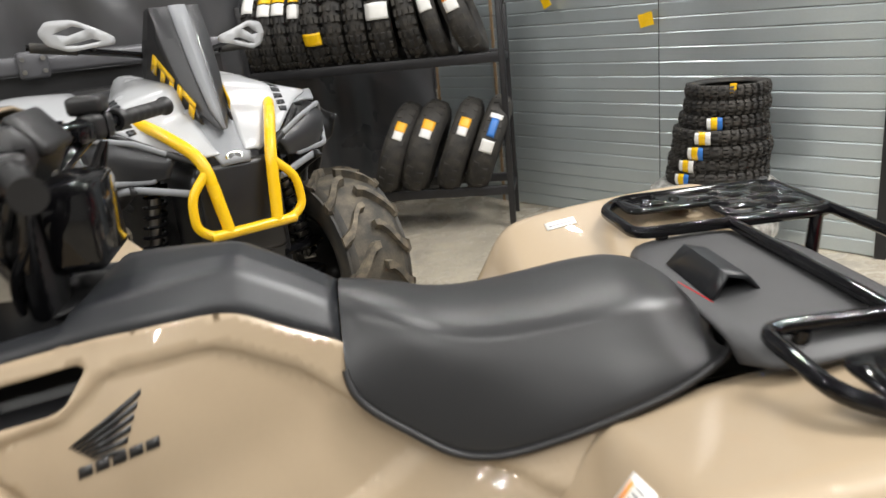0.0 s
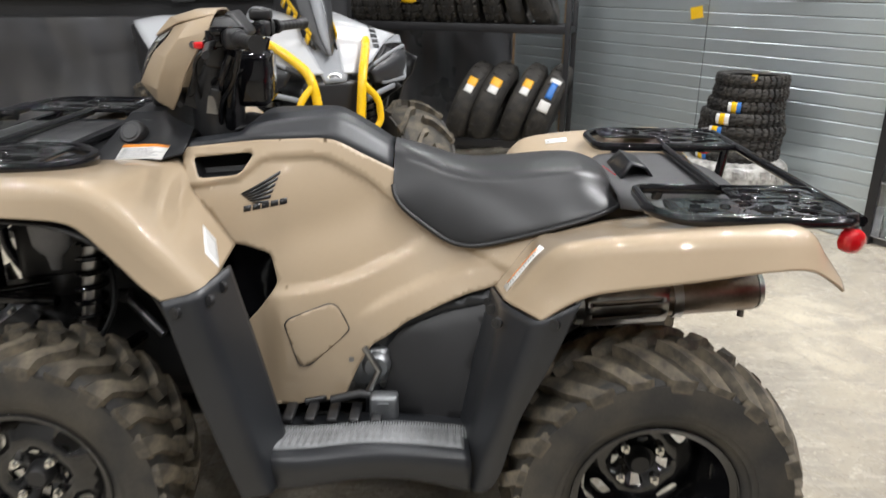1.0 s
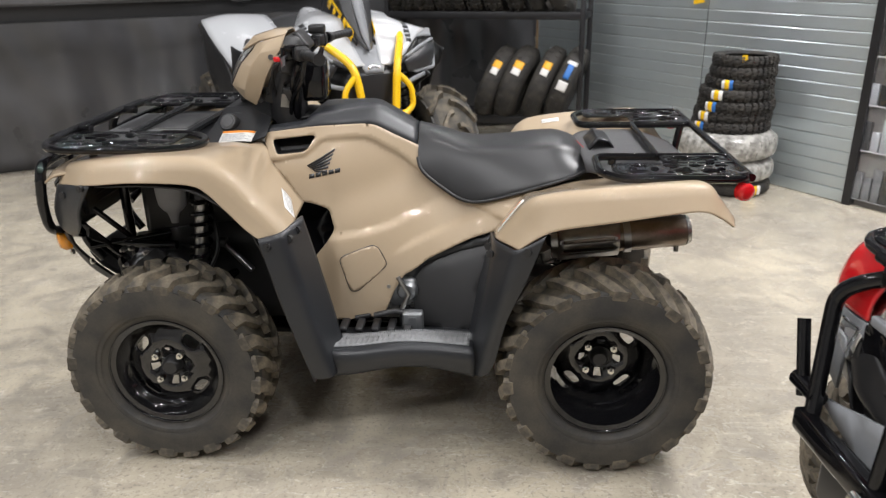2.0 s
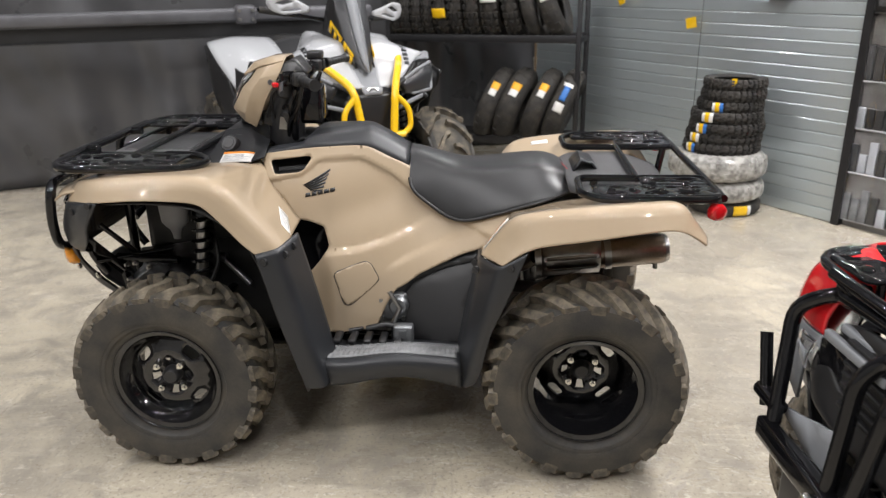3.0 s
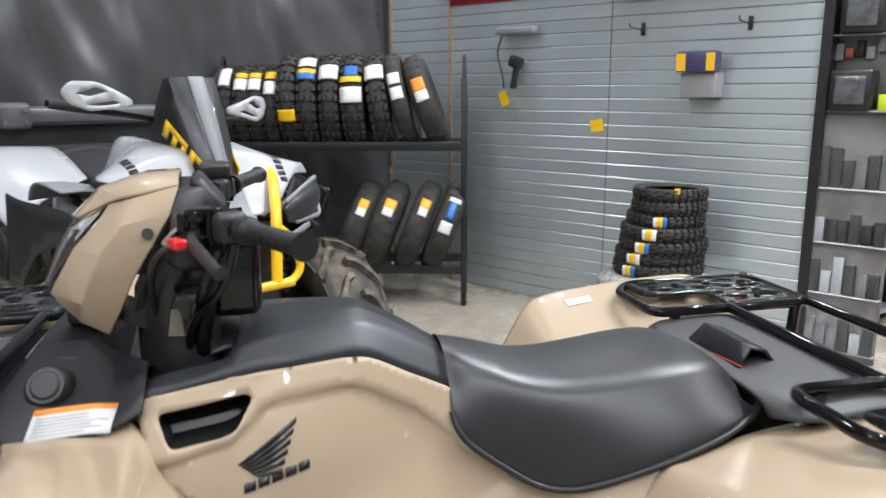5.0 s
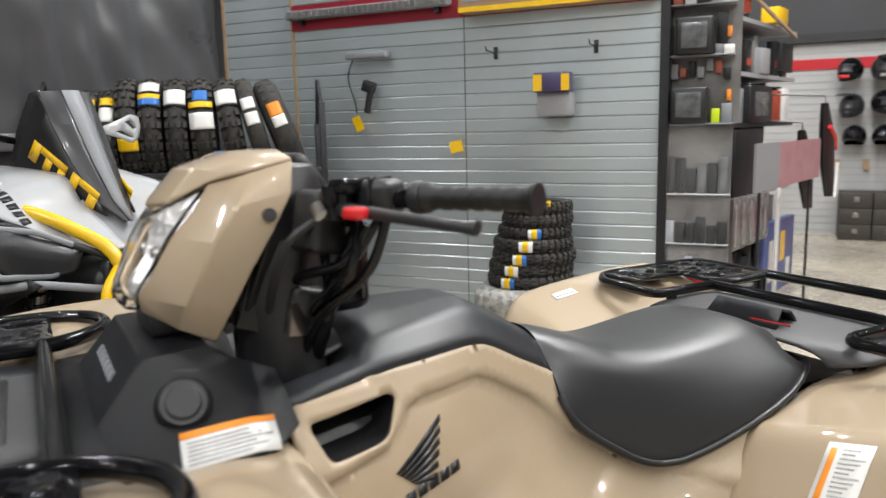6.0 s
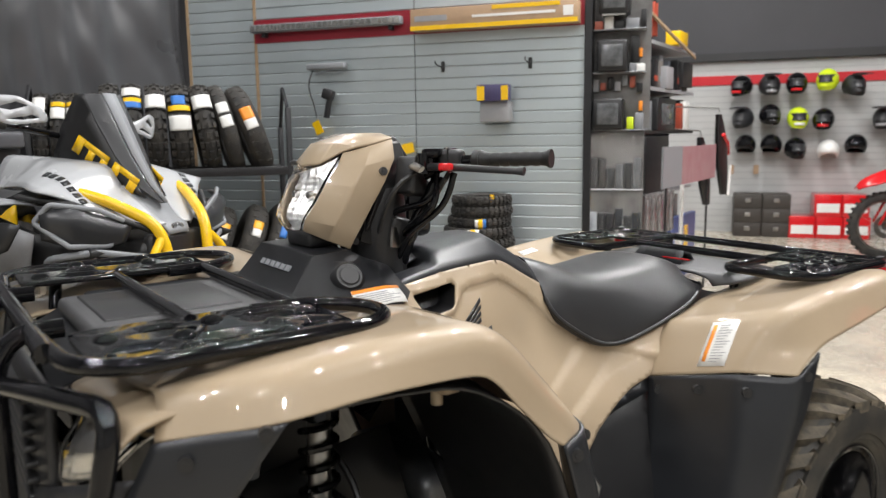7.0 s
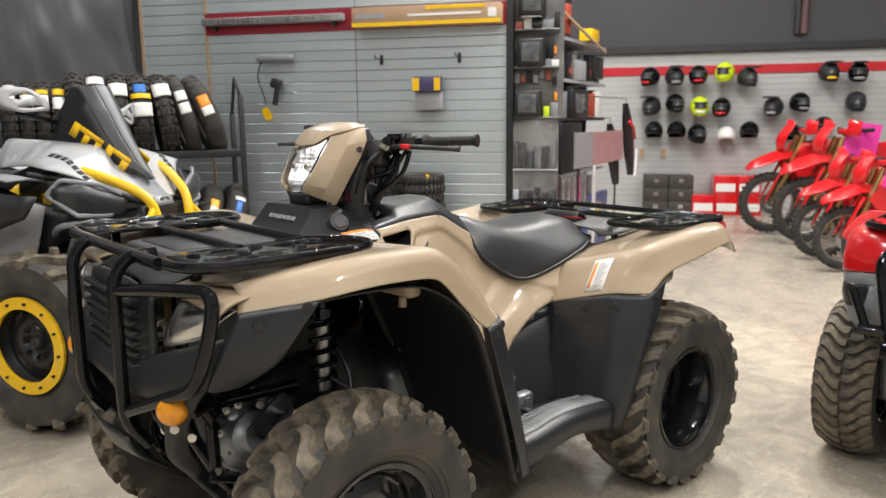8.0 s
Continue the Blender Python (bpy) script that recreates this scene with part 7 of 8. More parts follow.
def build_board_things():
    bar = thing("light_bar", "long silver lamp bar on the dark red band", "light bar", on_board(-1.22, 1.99))
    part("housing", rounded_box(0, 1.15, -0.075, -0.012, 0.0, 0.055, 0.008), SILVER, bar)
    for i in range(28):
        part("lens", box(0.012 + i * 0.0405, 0.046 + i * 0.0405, -0.079, -0.074, 0.008, 0.048), CHROME, bar)
    for x in (0.08, 1.05):
        part("bracket", box(x, x + 0.03, -0.05, 0.0, -0.03, 0.0), BLACK, bar)
    carton = thing("long_carton", "long brown and yellow printed carton on the slat board", "carton", on_board(0.02, 1.93))
    b = part("carton_box", rounded_box(0.0, 1.09, -0.13, -0.012, 0.0, 0.135, 0.003), CARD, carton)
    part("stripe", box(0.0, 1.088, -0.1335, -0.1305, 0.0, 0.028), YELLOW, b)
    part("stripe", box(0.55, 0.98, -0.1335, -0.1305, 0.105, 0.13), YELLOW, b)
    part("bar", box(0.42, 0.95, -0.1335, -0.1305, 0.062, 0.078), PAPER, b)
    part("bar", box(0.03, 0.25, -0.1335, -0.1305, 0.055, 0.09), GREY_INK, b)
    part("bar", box(1.0, 1.06, -0.1335, -0.1305, 0.04, 0.10), PAPER, b)
    spot = thing("display_lamp", "slim silver lamp with a hanging cable and yellow tag", "lamp", on_board(-0.77, 1.745))
    part("head", rounded_box(0.0, 0.29, -0.10, -0.03, -0.03, 0.012, 0.01), SILVER, spot)
    part("cable", tube(catmull([(0.02, -0.04, -0.03), (-0.01, -0.05, -0.14), (0.03, -0.05, -0.28), (0.05, -0.06, -0.36)], 5), 0.005, 6), BLACK, spot)
    part("switch_body", joined(moved(rounded_box(-0.04, 0.04, -0.03, 0.03, -0.035, 0.035, 0.01), pose(0.15, -0.07, -0.2, 0, 20, 0)), tube([(0.16, -0.07, -0.22), (0.13, -0.07, -0.36)], 0.022, 8)), BLACK, spot)
    part("tag", moved(box(-0.03, 0.03, -0.012, -0.009, -0.075, 0.02), pose(0.05, -0.06, -0.40, 0, -24, 0)), YELLOW, spot, "yellow price tag")
    pack = thing("blister_pack", "purple and yellow boxed product on a grey tray", "package", on_board(0.475, 1.335))
    part("pack_body", rounded_box(0.0, 0.205, -0.16, -0.08, 0.13, 0.235, 0.004), material("purple_print", (0.06, 0.05, 0.13), 0.4, vary=0.1), pack)
    part("stripe", box(0.0, 0.05, -0.1625, -0.1595, 0.135, 0.225), YELLOW, pack)
    part("stripe", box(0.16, 0.205, -0.1625, -0.1595, 0.135, 0.225), YELLOW, pack)
    part("tray", rounded_box(0.01, 0.20, -0.12, -0.006, 0.0, 0.128, 0.004), GREY_INK, pack)
    for x in (0.06, 0.15):
        part("clip", box(x, x + 0.02, -0.07, -0.054, 0.09, 0.13), BLACK, pack)
    note = thing("price_tag", "yellow price tag hanging on the slat board", "tag", on_board(-0.04, 1.135))
    part("card", moved(box(-0.04, 0.04, -0.06, -0.057, 0.0, 0.07), pose(0, 0, 0, 0, -12, 8)), YELLOW, note)
    part("hook", tube([(0.02, -0.058, 0.065), (0.03, -0.03, 0.08), (0.03, 0.0, 0.08)], 0.003, 6), STEEL, note)
    for x in (0.20, 0.79):
        hook = thing("display_hook", "thin black display hook on the slat board", "hook", on_board(x, 1.70), group="board hooks")
        part("plate", rounded_box(-0.012, 0.012, -0.012, -0.002, -0.03, 0.04, 0.003), BLACK, hook)
        part("prong", tube([(0, -0.006, 0.0), (0, -0.16, 0.01), (0, -0.17, 0.03)], 0.0035, 6), BLACK, hook)


build_board_things()


# ---- the shop shelves beyond the slat board ----
SHELF_M = along(Vector((2.475, 1.945, 0)), (math.cos(radians(22)), math.sin(radians(22)), 0), 1)


def build_shelves():
    unit = thing("shop_shelf", "grey shop shelving packed with hanging accessories", "shelf", SHELF_M)
    part("back_panel", box(0.42, 2.35, 0.44, 0.47, 0, 2.75), GREY_INK, unit)
    for x in (0.44, 1.34, 2.33):
        part("upright", box(x - 0.012, x + 0.012, 0.38, 0.44, 0, 2.75), RACK_STEEL, unit)
    levels = (0.12, 0.45, 0.76, 1.235, 1.56, 1.90)
    for z in levels:
        b = part("shelf_board", rounded_box(0.46, 2.32, 0.02, 0.43, z - 0.02, z, 0.004), SILVER, unit)
        part("board_edge", box(0.46, 2.32, 0.012, 0.019, z - 0.024, z + 0.004), GREY_INK if z != 1.235 else BLACK, b, "price strip edge")
    part("sloping_rail", tube([(0.80, -0.02, 2.09), (2.16, -0.02, 1.855)], 0.022, 8, flat=0.6), PINE, unit, "pale wooden rail")
    rnd = random.Random(11)
    taupe, slate, rust, clearpack = (material("taupe_print", (0.20, 0.18, 0.165), 0.5), material("slate_print", (0.07, 0.08, 0.1), 0.5), material("rust_print", (0.42, 0.07, 0.035), 0.5),
                                     material("clear_pack_film", (0.20, 0.19, 0.185), 0.18, vary=0.3, scale=30, second=(0.08, 0.07, 0.07)))
    tints = [INK, GREY_INK, taupe, SILVER, slate, INK, clearpack, taupe, INK, BLACK, GREY_INK, clearpack]

    def carton(x, z, w, d, h, m, front=0.02, bar=None, label="small printed pack among the shop shelves"):
        c = thing("carton", label, "carton", SHELF_M @ Matrix.Translation((x, front, z + 0.001)), group="cartons on the shelves")
        b = part("carton_box", rounded_box(0, w, 0, d, 0, h, 0.003), m, c)
        if bar:
            part("bar", box(w * 0.12, w * 0.88, -0.003, 0.0, h * 0.25, h * 0.45), bar, b)
    for k, z in enumerate(levels[:-1]):
        room = levels[k + 1] - z - 0.05
        x = 0.50
        while x < 2.15:
            w = rnd.uniform(0.05, 0.15)
            carton(x, z, w, rnd.uniform(0.16, 0.30), min(room, rnd.uniform(0.12, 0.28)), rnd.choice(tints), rnd.uniform(0.03, 0.10), rnd.choice([None, None, SILVER, GREY_INK, rust]))
            x += w + rnd.uniform(0.005, 0.05)
    for x, z, w, h, m in ((1.06, 1.93, 0.10, 0.24, rust), (1.78, 1.93, 0.24, 0.11, YELLOW), (0.62, 1.93, 0.15, 0.10, SILVER), (1.42, 1.565, 0.20, 0.17, GREY_INK), (1.90, 1.60, 0.30, 0.20, BLACK), (2.0, 1.24, 0.13, 0.24, PAPER), (1.85, 1.24, 0.08, 0.22, rust)):
        carton(x, z, w, 0.12, h, m, 0.0, None)
    black = thing("display_case", "black boxed display with a grey screen on the shelf", "display", SHELF_M @ Matrix.Translation((1.20, -0.01, 1.237)))
    part("case", rounded_box(0, 0.48, 0, 0.20, 0, 0.25, 0.014), BLACK, black)
    part("screen", rounded_box(0.09, 0.40, -0.006, 0.004, 0.045, 0.205, 0.004), DISPLAY, black)
    bin_ = thing("storage_bin", "tall black storage bin on the shop shelf", "bin", SHELF_M @ Matrix.Translation((0.90, -0.02, 0.762)))
    part("bin_body", rounded_box(0, 0.58, 0, 0.30, 0, 0.435, 0.01), INK, bin_)
    packs = thing("clear_pack_row", "clear plastic packs with pink strips hanging in a row", "package", SHELF_M @ Matrix.Translation((0.70, -0.09, 0.452)))
    for i in range(5):
        p = part("pack", rounded_box(0.15 * i, 0.15 * i + 0.135, 0.0, 0.09, 0.0, 0.32, 0.012), clearpack, packs)
        part("strip", box(0.15 * i + 0.02, 0.15 * i + 0.045, -0.003, 0.0, 0.03, 0.29), PINK if i == 3 else GREY_INK, p)
    part("side_cover", rounded_box(-0.12, -0.01, 0.0, 0.09, -0.02, 0.33, 0.01), INK, packs)
    sign = thing("white_post_sign", "narrow white upright sign beside the packs", "sign", SHELF_M @ Matrix.Translation((1.54, -0.12, 0.0)))
    part("post", rounded_box(0, 0.055, 0, 0.02, 0, 0.86, 0.004), PAPER, sign)
    board = thing("printed_panel", "grey and faded pink printed display panel on a stand", "panel", SHELF_M @ Matrix.Translation((0.655, -0.35, 0.0)))
    part("sheet", box(0, 0.97, 0, 0.012, 0.865, 1.125), material("pink_grey_print", (0.36, 0.21, 0.22), 0.45, vary=0.5, scale=9, second=(0.30, 0.12, 0.14)), board)
    part("grey_sheet", box(-0.45, -0.003, 0, 0.012, 0.865, 1.130), SILVER, board)
    for x in (-0.30, 0.80):
        part("stand_leg", box(x - 0.008, x + 0.008, 0.013, 0.027, 0, 1.0), BLACK, board)
    blue = thing("floor_carton", "blue and yellow printed carton on the floor", "carton", SHELF_M @ Matrix.Translation((1.48, -0.06, 0.0)), group="cartons on the floor")
    b = part("carton_box", rounded_box(0, 0.75, 0, 0.05, 0, 0.53, 0.004), material("blue_carton", (0.10, 0.13, 0.32), 0.45), blue)
    for x, z, w, h, m in ((0.10, 0.10, 0.22, 0.30, PAPER), (0.38, 0.22, 0.12, 0.22, YELLOW), (0.55, 0.08, 0.10, 0.14, PAPER)):
        part("print_block", box(x, x + w, -0.003, 0.0, z, z + h), m, b)
    # riding gear on hangers, curved at the end of the row
    for i, (x, y, low, high) in enumerate(((1.72, -0.33, 0.70, 1.36), (1.60, -0.22, 0.62, 1.18))):
        bag = thing("hanging_bag", "black riding bag with red and white piping on a hanger", "bag", SHELF_M @ Matrix.Translation((x, y, 0)), group="hanging bags")
        body = loft([[(0.02, 0, high), (0.06, -0.02, high), (0.10, 0, high), (0.06, 0.03, high)],
                     [(0.04, 0, high * 0.7 + low * 0.3), (0.16, -0.04, high * 0.7 + low * 0.3), (0.27, 0, high * 0.7 + low * 0.3), (0.16, 0.05, high * 0.7 + low * 0.3)],
                     [(0.10, 0, high * 0.35 + low * 0.65), (0.24, -0.04, high * 0.35 + low * 0.65), (0.37, 0, high * 0.35 + low * 0.65), (0.24, 0.05, high * 0.35 + low * 0.65)],
                     [(0.24, 0, low), (0.32, -0.03, low), (0.38, 0, low), (0.32, 0.03, low)]], 4, 4, True, True)
        bb = part("bag_body", body, INK, bag)
        if i == 0:
            part("red_piping", tube([(0.07, -0.035, high - 0.16), (0.19, -0.045, high - 0.23), (0.30, -0.03, high - 0.32)], 0.016, 8), RED, bb)
            part("white_piping", tube([(0.385, -0.03, low + 0.24), (0.37, -0.03, low + 0.10), (0.33, -0.03, low - 0.01)], 0.014, 8), PAPER, bb)
        part("hook", tube([(0.06, 0, high - 0.01), (0.06, 0, high + 0.05), (0.06, -y + 0.02, high + 0.07)], 0.006, 6), STEEL, bb)


def build_endcap():
    """The end unit beside the slat board: boxed monitors over a case with a clear front."""
    m = along(SLAT_END + SLAT_DIR * 0.025, SLAT_DIR, 1)
    unit = thing("end_unit", "grey end shelf unit with a clear fronted case below", "shelf", m)
    backing = material("grey_backing", (0.20, 0.195, 0.19), 0.35, vary=0.25, scale=7, second=(0.10, 0.095, 0.09))
    case = material("case_interior", (0.17, 0.165, 0.16), 0.35, vary=0.3, scale=6, second=(0.08, 0.075, 0.07))
    part("back_panel", box(0.0, 0.37, 0.10, 0.115, 1.25, 2.4), backing, unit)
    part("case_back", box(0.0, 0.345, 0.035, 0.05, 0.0, 1.235), case, unit, "pale grey back of the case")
    part("case_front", rounded_box(0.012, 0.340, -0.008, -0.003, 0.05, 1.225, 0.002), CLEAR, unit, "clear acrylic front")
    for z in (0.05, 0.34, 0.60, 0.87, 1.245, 1.60, 1.86):
        part("shelf_board", rounded_box(0.008, 0.345, 0.002 if z < 1.2 else 0.0, 0.033 if z < 1.2 else 0.098, z - 0.008, z, 0.003), SILVER if z > 1.2 else GREY_INK, unit)
    for x, z in ((0.052, 1.601), (0.032, 1.246), (0.06, 1.945)):
        tv = thing("small_monitor", "small black boxed monitor on the end shelf", "monitor", m @ Matrix.Translation((x, -0.045, z)), group="monitors on the end shelf")
        part("case", rounded_box(0, 0.185, 0.0, 0.143, 0, 0.19, 0.014), BLACK, tv)
        part("screen", rounded_box(0.028, 0.157, -0.006, 0.004, 0.03, 0.16, 0.004), DISPLAY, tv)
        if z > 1.9:
            part("bracket", box(0.02, 0.16, 0.0, 0.14, -0.012, -0.001), STEEL, tv)
    rnd = random.Random(5)
    for z in (0.05, 0.34, 0.60, 0.87):
        for i in range(6):
            h = rnd.uniform(0.10, 0.20)
            c = thing("small_carton", "small printed pack behind the clear front", "carton", m @ Matrix.Translation((0.018 + 0.053 * i, 0.006, z + 0.001)), group="packs on the end shelf")
            part("pack_body", rounded_box(0, 0.046, 0, 0.022, 0, h, 0.003), (INK, GREY, BLACK, SILVER, INK, DISPLAY)[rnd.randrange(6)], c)
    rust = material("rust_red_pack", (0.40, 0.10, 0.06), 0.45, vary=0.1, scale=20)
    packs = [(0.236, 1.246, 0.042, 0.075, LIME), (0.285, 1.246, 0.05, 0.10, SILVER), (0.305, 1.36, 0.022, 0.06, ORANGE), (0.245, 1.601, 0.04, 0.05, SILVER), (0.288, 1.601, 0.05, 0.045, PAPER), (0.300, 1.69, 0.02, 0.055, ORANGE),
             (0.25, 1.66, 0.05, 0.16, BLACK), (0.03, 1.861, 0.05, 0.05, rust), (0.09, 1.861, 0.055, 0.075, PAPER), (0.15, 1.861, 0.06, 0.05, INK), (0.22, 1.861, 0.08, 0.06, SILVER), (0.31, 1.861, 0.03, 0.11, INK)]
    packs += [(0.02 + 0.045 * i, 1.50 + rnd.uniform(-0.03, 0.03), 0.034, rnd.uniform(0.045, 0.08), (GREY_INK, rust, INK, GREY_INK, SILVER, rust, INK)[i]) for i in range(7)]
    for x, z, w, h, mat in packs:
        hung = z not in (1.246, 1.601, 1.861)
        c = thing("small_carton", "small printed pack hung on the end unit" if hung else "small printed pack on the end shelf", "carton", m @ Matrix.Translation((x, 0.070 if hung else 0.02, z)), group="packs on the end shelf")
        part("pack_body", rounded_box(0, w, 0, 0.030 if hung else 0.06, 0, h, 0.003), mat, c)


build_shelves()
build_endcap()


# ---- the helmet wall ----
HELMET_M = along(HELMET_MID, HELMET_DIR, 1)


def helmet(kind, shell, trim):
    h = thing("helmet", {"full": "full-face riding helmet on the display wall", "cross": "peaked motocross helmet on the display wall", "open": "small open-face helmet on the display wall"}[kind], "helmet", group="helmets on the wall")
    rows, n = [], 20
    for j in range(11):
        v = math.pi * (0.02 + 0.70 * j / 10)
        row = []
        for i in range(n):
            a = 2 * math.pi * i / n
            r = math.sin(v)
            x, y, z = 0.118 * r * math.sin(a), -0.145 * r * math.cos(a), 0.13 * math.cos(v)
            front = max(0.0, math.cos(a))
            if kind != "open" and z < 0.0:
                y -= 0.03 * front * min(1.0, -z / 0.06)
                z *= 1.0 + 0.45 * front
            if kind == "open" and z < -0.01:
                z = -0.01 + (z + 0.01) * (1 - 0.8 * front)
            row.append((x, y, z))
        rows.append(row)
    bm = grid(rows, False, True)
    bm.verts.ensure_lookup_table()
    bm.faces.new([bm.verts[i] for i in range(n)])
    bmesh.ops.recalc_face_normals(bm, faces=bm.faces)
    part("shell", bm, shell, h)
    if kind != "open":
        part("visor", loft([[(0.10 * math.sin(a), -0.152 * math.cos(a) - 0.004 - (0.012 if z < 0 else 0), z) for a in (-1.1, -0.55, 0, 0.55, 1.1)] for z in (0.055, 0.015, -0.03)], 3, 3), SMOKE, h, "dark visor", thick=0.006)
        part("chin_trim", loft([[(0.085 * math.sin(a), -0.168 * math.cos(a) - 0.006, z) for a in (-1.0, -0.5, 0, 0.5, 1.0)] for z in (-0.055, -0.085)], 2, 3), trim, h, thick=0.006)
    if kind == "cross":
        part("peak", loft([[(x, y, z - 0.05 * abs(x)) for x in (-0.085, 0, 0.085)] for y, z in ((-0.09, 0.115), (-0.17, 0.128), (-0.235, 0.115))], 3, 3), shell, h, thick=0.006)
    return h


def build_helmet_wall():
    back = tagged(part("wall_helmets", moved(box(-1.60, 3.6, 0.02, 0.14, 0, 2.05), HELMET_M), PALE_WALL), "pale display wall with a red band", "wall", kind="structure")
    part("red_band", moved(box(-1.60, 3.6, 0.005, 0.018, 1.775, 1.885), HELMET_M), RED_BAND, back, "red band along the display wall")
    for i in range(27):
        part("groove", moved(box(-1.60, 3.6, 0.016, 0.0195, 0.04 + 0.0762 * i, 0.045 + 0.0762 * i), HELMET_M), GREY_INK, back)
    upper = tagged(part("wall_helmets_upper", moved(box(-4.5, 6.5, 0.0, 0.16, 2.051, 5.4), HELMET_M), DARK_WALL), "dark grey upper wall", "wall", kind="structure")
    part("ledge", moved(box(-4.5, 6.5, -0.05, -0.001, 2.055, 2.145), HELMET_M), BLACK, upper)
    part("downpipe", moved(tube([(1.04, -0.05, 2.24), (1.04, -0.05, 5.3)], 0.05, 10), HELMET_M), material("dull_red_steel", (0.10, 0.05, 0.05), 0.5), upper, "dull red steel post")
    part("dark_jamb", moved(box(0.93, 0.98, -0.06, -0.002, 2.24, 5.3), HELMET_M), BLACK, upper)
    H = GLOSS
    spots = [(-0.79, 1.83, "full", H, RED), (-0.49, 1.83, "cross", BLACK, GREY_INK), (-0.20, 1.84, "full", H, RED), (0.12, 1.87, "full", LIME, LIME), (0.39, 1.80, "cross", BLACK, BLACK), (1.33, 1.84, "cross", BLACK, YELLOW), (1.66, 1.83, "cross", H, GREY_INK),
             (-0.76, 1.46, "cross", GREY, GREY), (-0.47, 1.49, "full", H, BLACK), (-0.17, 1.45, "full", LIME, PAPER), (0.10, 1.43, "full", H, RED), (0.72, 1.43, "cross", BLACK, GREY_INK), (1.02, 1.48, "full", H, SILVER), (1.66, 1.48, "full", GREY, GREY),
             (-0.72, 1.14, "open", H, H), (-0.44, 1.14, "open", H, H), (-0.18, 1.10, "full", H, H), (0.17, 1.07, "open", PAPER, ORANGE), (0.45, 1.13, "open", H, H), (0.95, 1.10, "open", H, H), (1.31, 1.18, "open", H, H)]
    for i, (x, z, kind, shell, trim) in enumerate(spots):
        turn = (i * 37 % 50) - 30
        m = HELMET_M @ Matrix.Translation((x, -0.17, z - 0.085)) @ pose(0, 0, 0, 0, 0, turn)
        h = helmet(kind, shell, trim)
        h.matrix_world = m
        tint = "lime yellow" if shell is LIME else ("white" if shell is PAPER else ("matt grey" if shell is GREY else "black"))
        tagged(h, f"{tint} {'peaked motocross' if kind == 'cross' else ('full-face' if kind == 'full' else 'open-face')} helmet hanging on the display wall")
        part("hook", tube([(0, 0.16, -0.02), (0, 0.02, -0.02), (0, 0.02, 0.02)], 0.006, 6), STEEL, h)
    for x, z in ((-0.86, 0.86), (-0.58, 0.86)):
        pin = thing("hanging_tag", "small brown card tag below the helmets", "tag", HELMET_M @ Matrix.Translation((x, -0.03, z - 0.06)), group="card tags")
        part("card", box(-0.03, 0.03, 0, 0.004, -0.09, 0.02), CARD, pin)
    # boxes at its foot
    for col in range(2):
        for row in range(3):
            c = thing("storage_box", "dark brown storage box stacked at the display wall", "box", HELMET_M @ Matrix.Translation((-0.83 + col * 0.31, -0.42, row * 0.165)), group="dark boxes")
            b = part("box_body", rounded_box(0, 0.30, 0, 0.36, 0, 0.162, 0.005), material("dark_brown_card", (0.045, 0.038, 0.032), 0.55) if "dark_brown_card" not in bpy.data.materials else bpy.data.materials["dark_brown_card"], c)
            part("latch", rounded_box(0.12, 0.18, -0.01, 0.0, 0.07, 0.12, 0.003), STEEL, b)
    for x, z in ((-0.23, 0.0), (0.05, 0.0), (0.03, 0.250), (0.31, 0.250), (0.33, 0.0)):
        c = thing("red_carton", "bright red and white carton stacked at the display wall", "carton", HELMET_M @ Matrix.Translation((x, -0.44, z)), group="red cartons")
        b = part("carton_box", rounded_box(0, 0.272, 0, 0.38, 0, 0.248, 0.004), RED, c)
        part("panel", box(0.02, 0.25, -0.003, 0.0, 0.05, 0.15), PAPER, b)


build_helmet_wall()


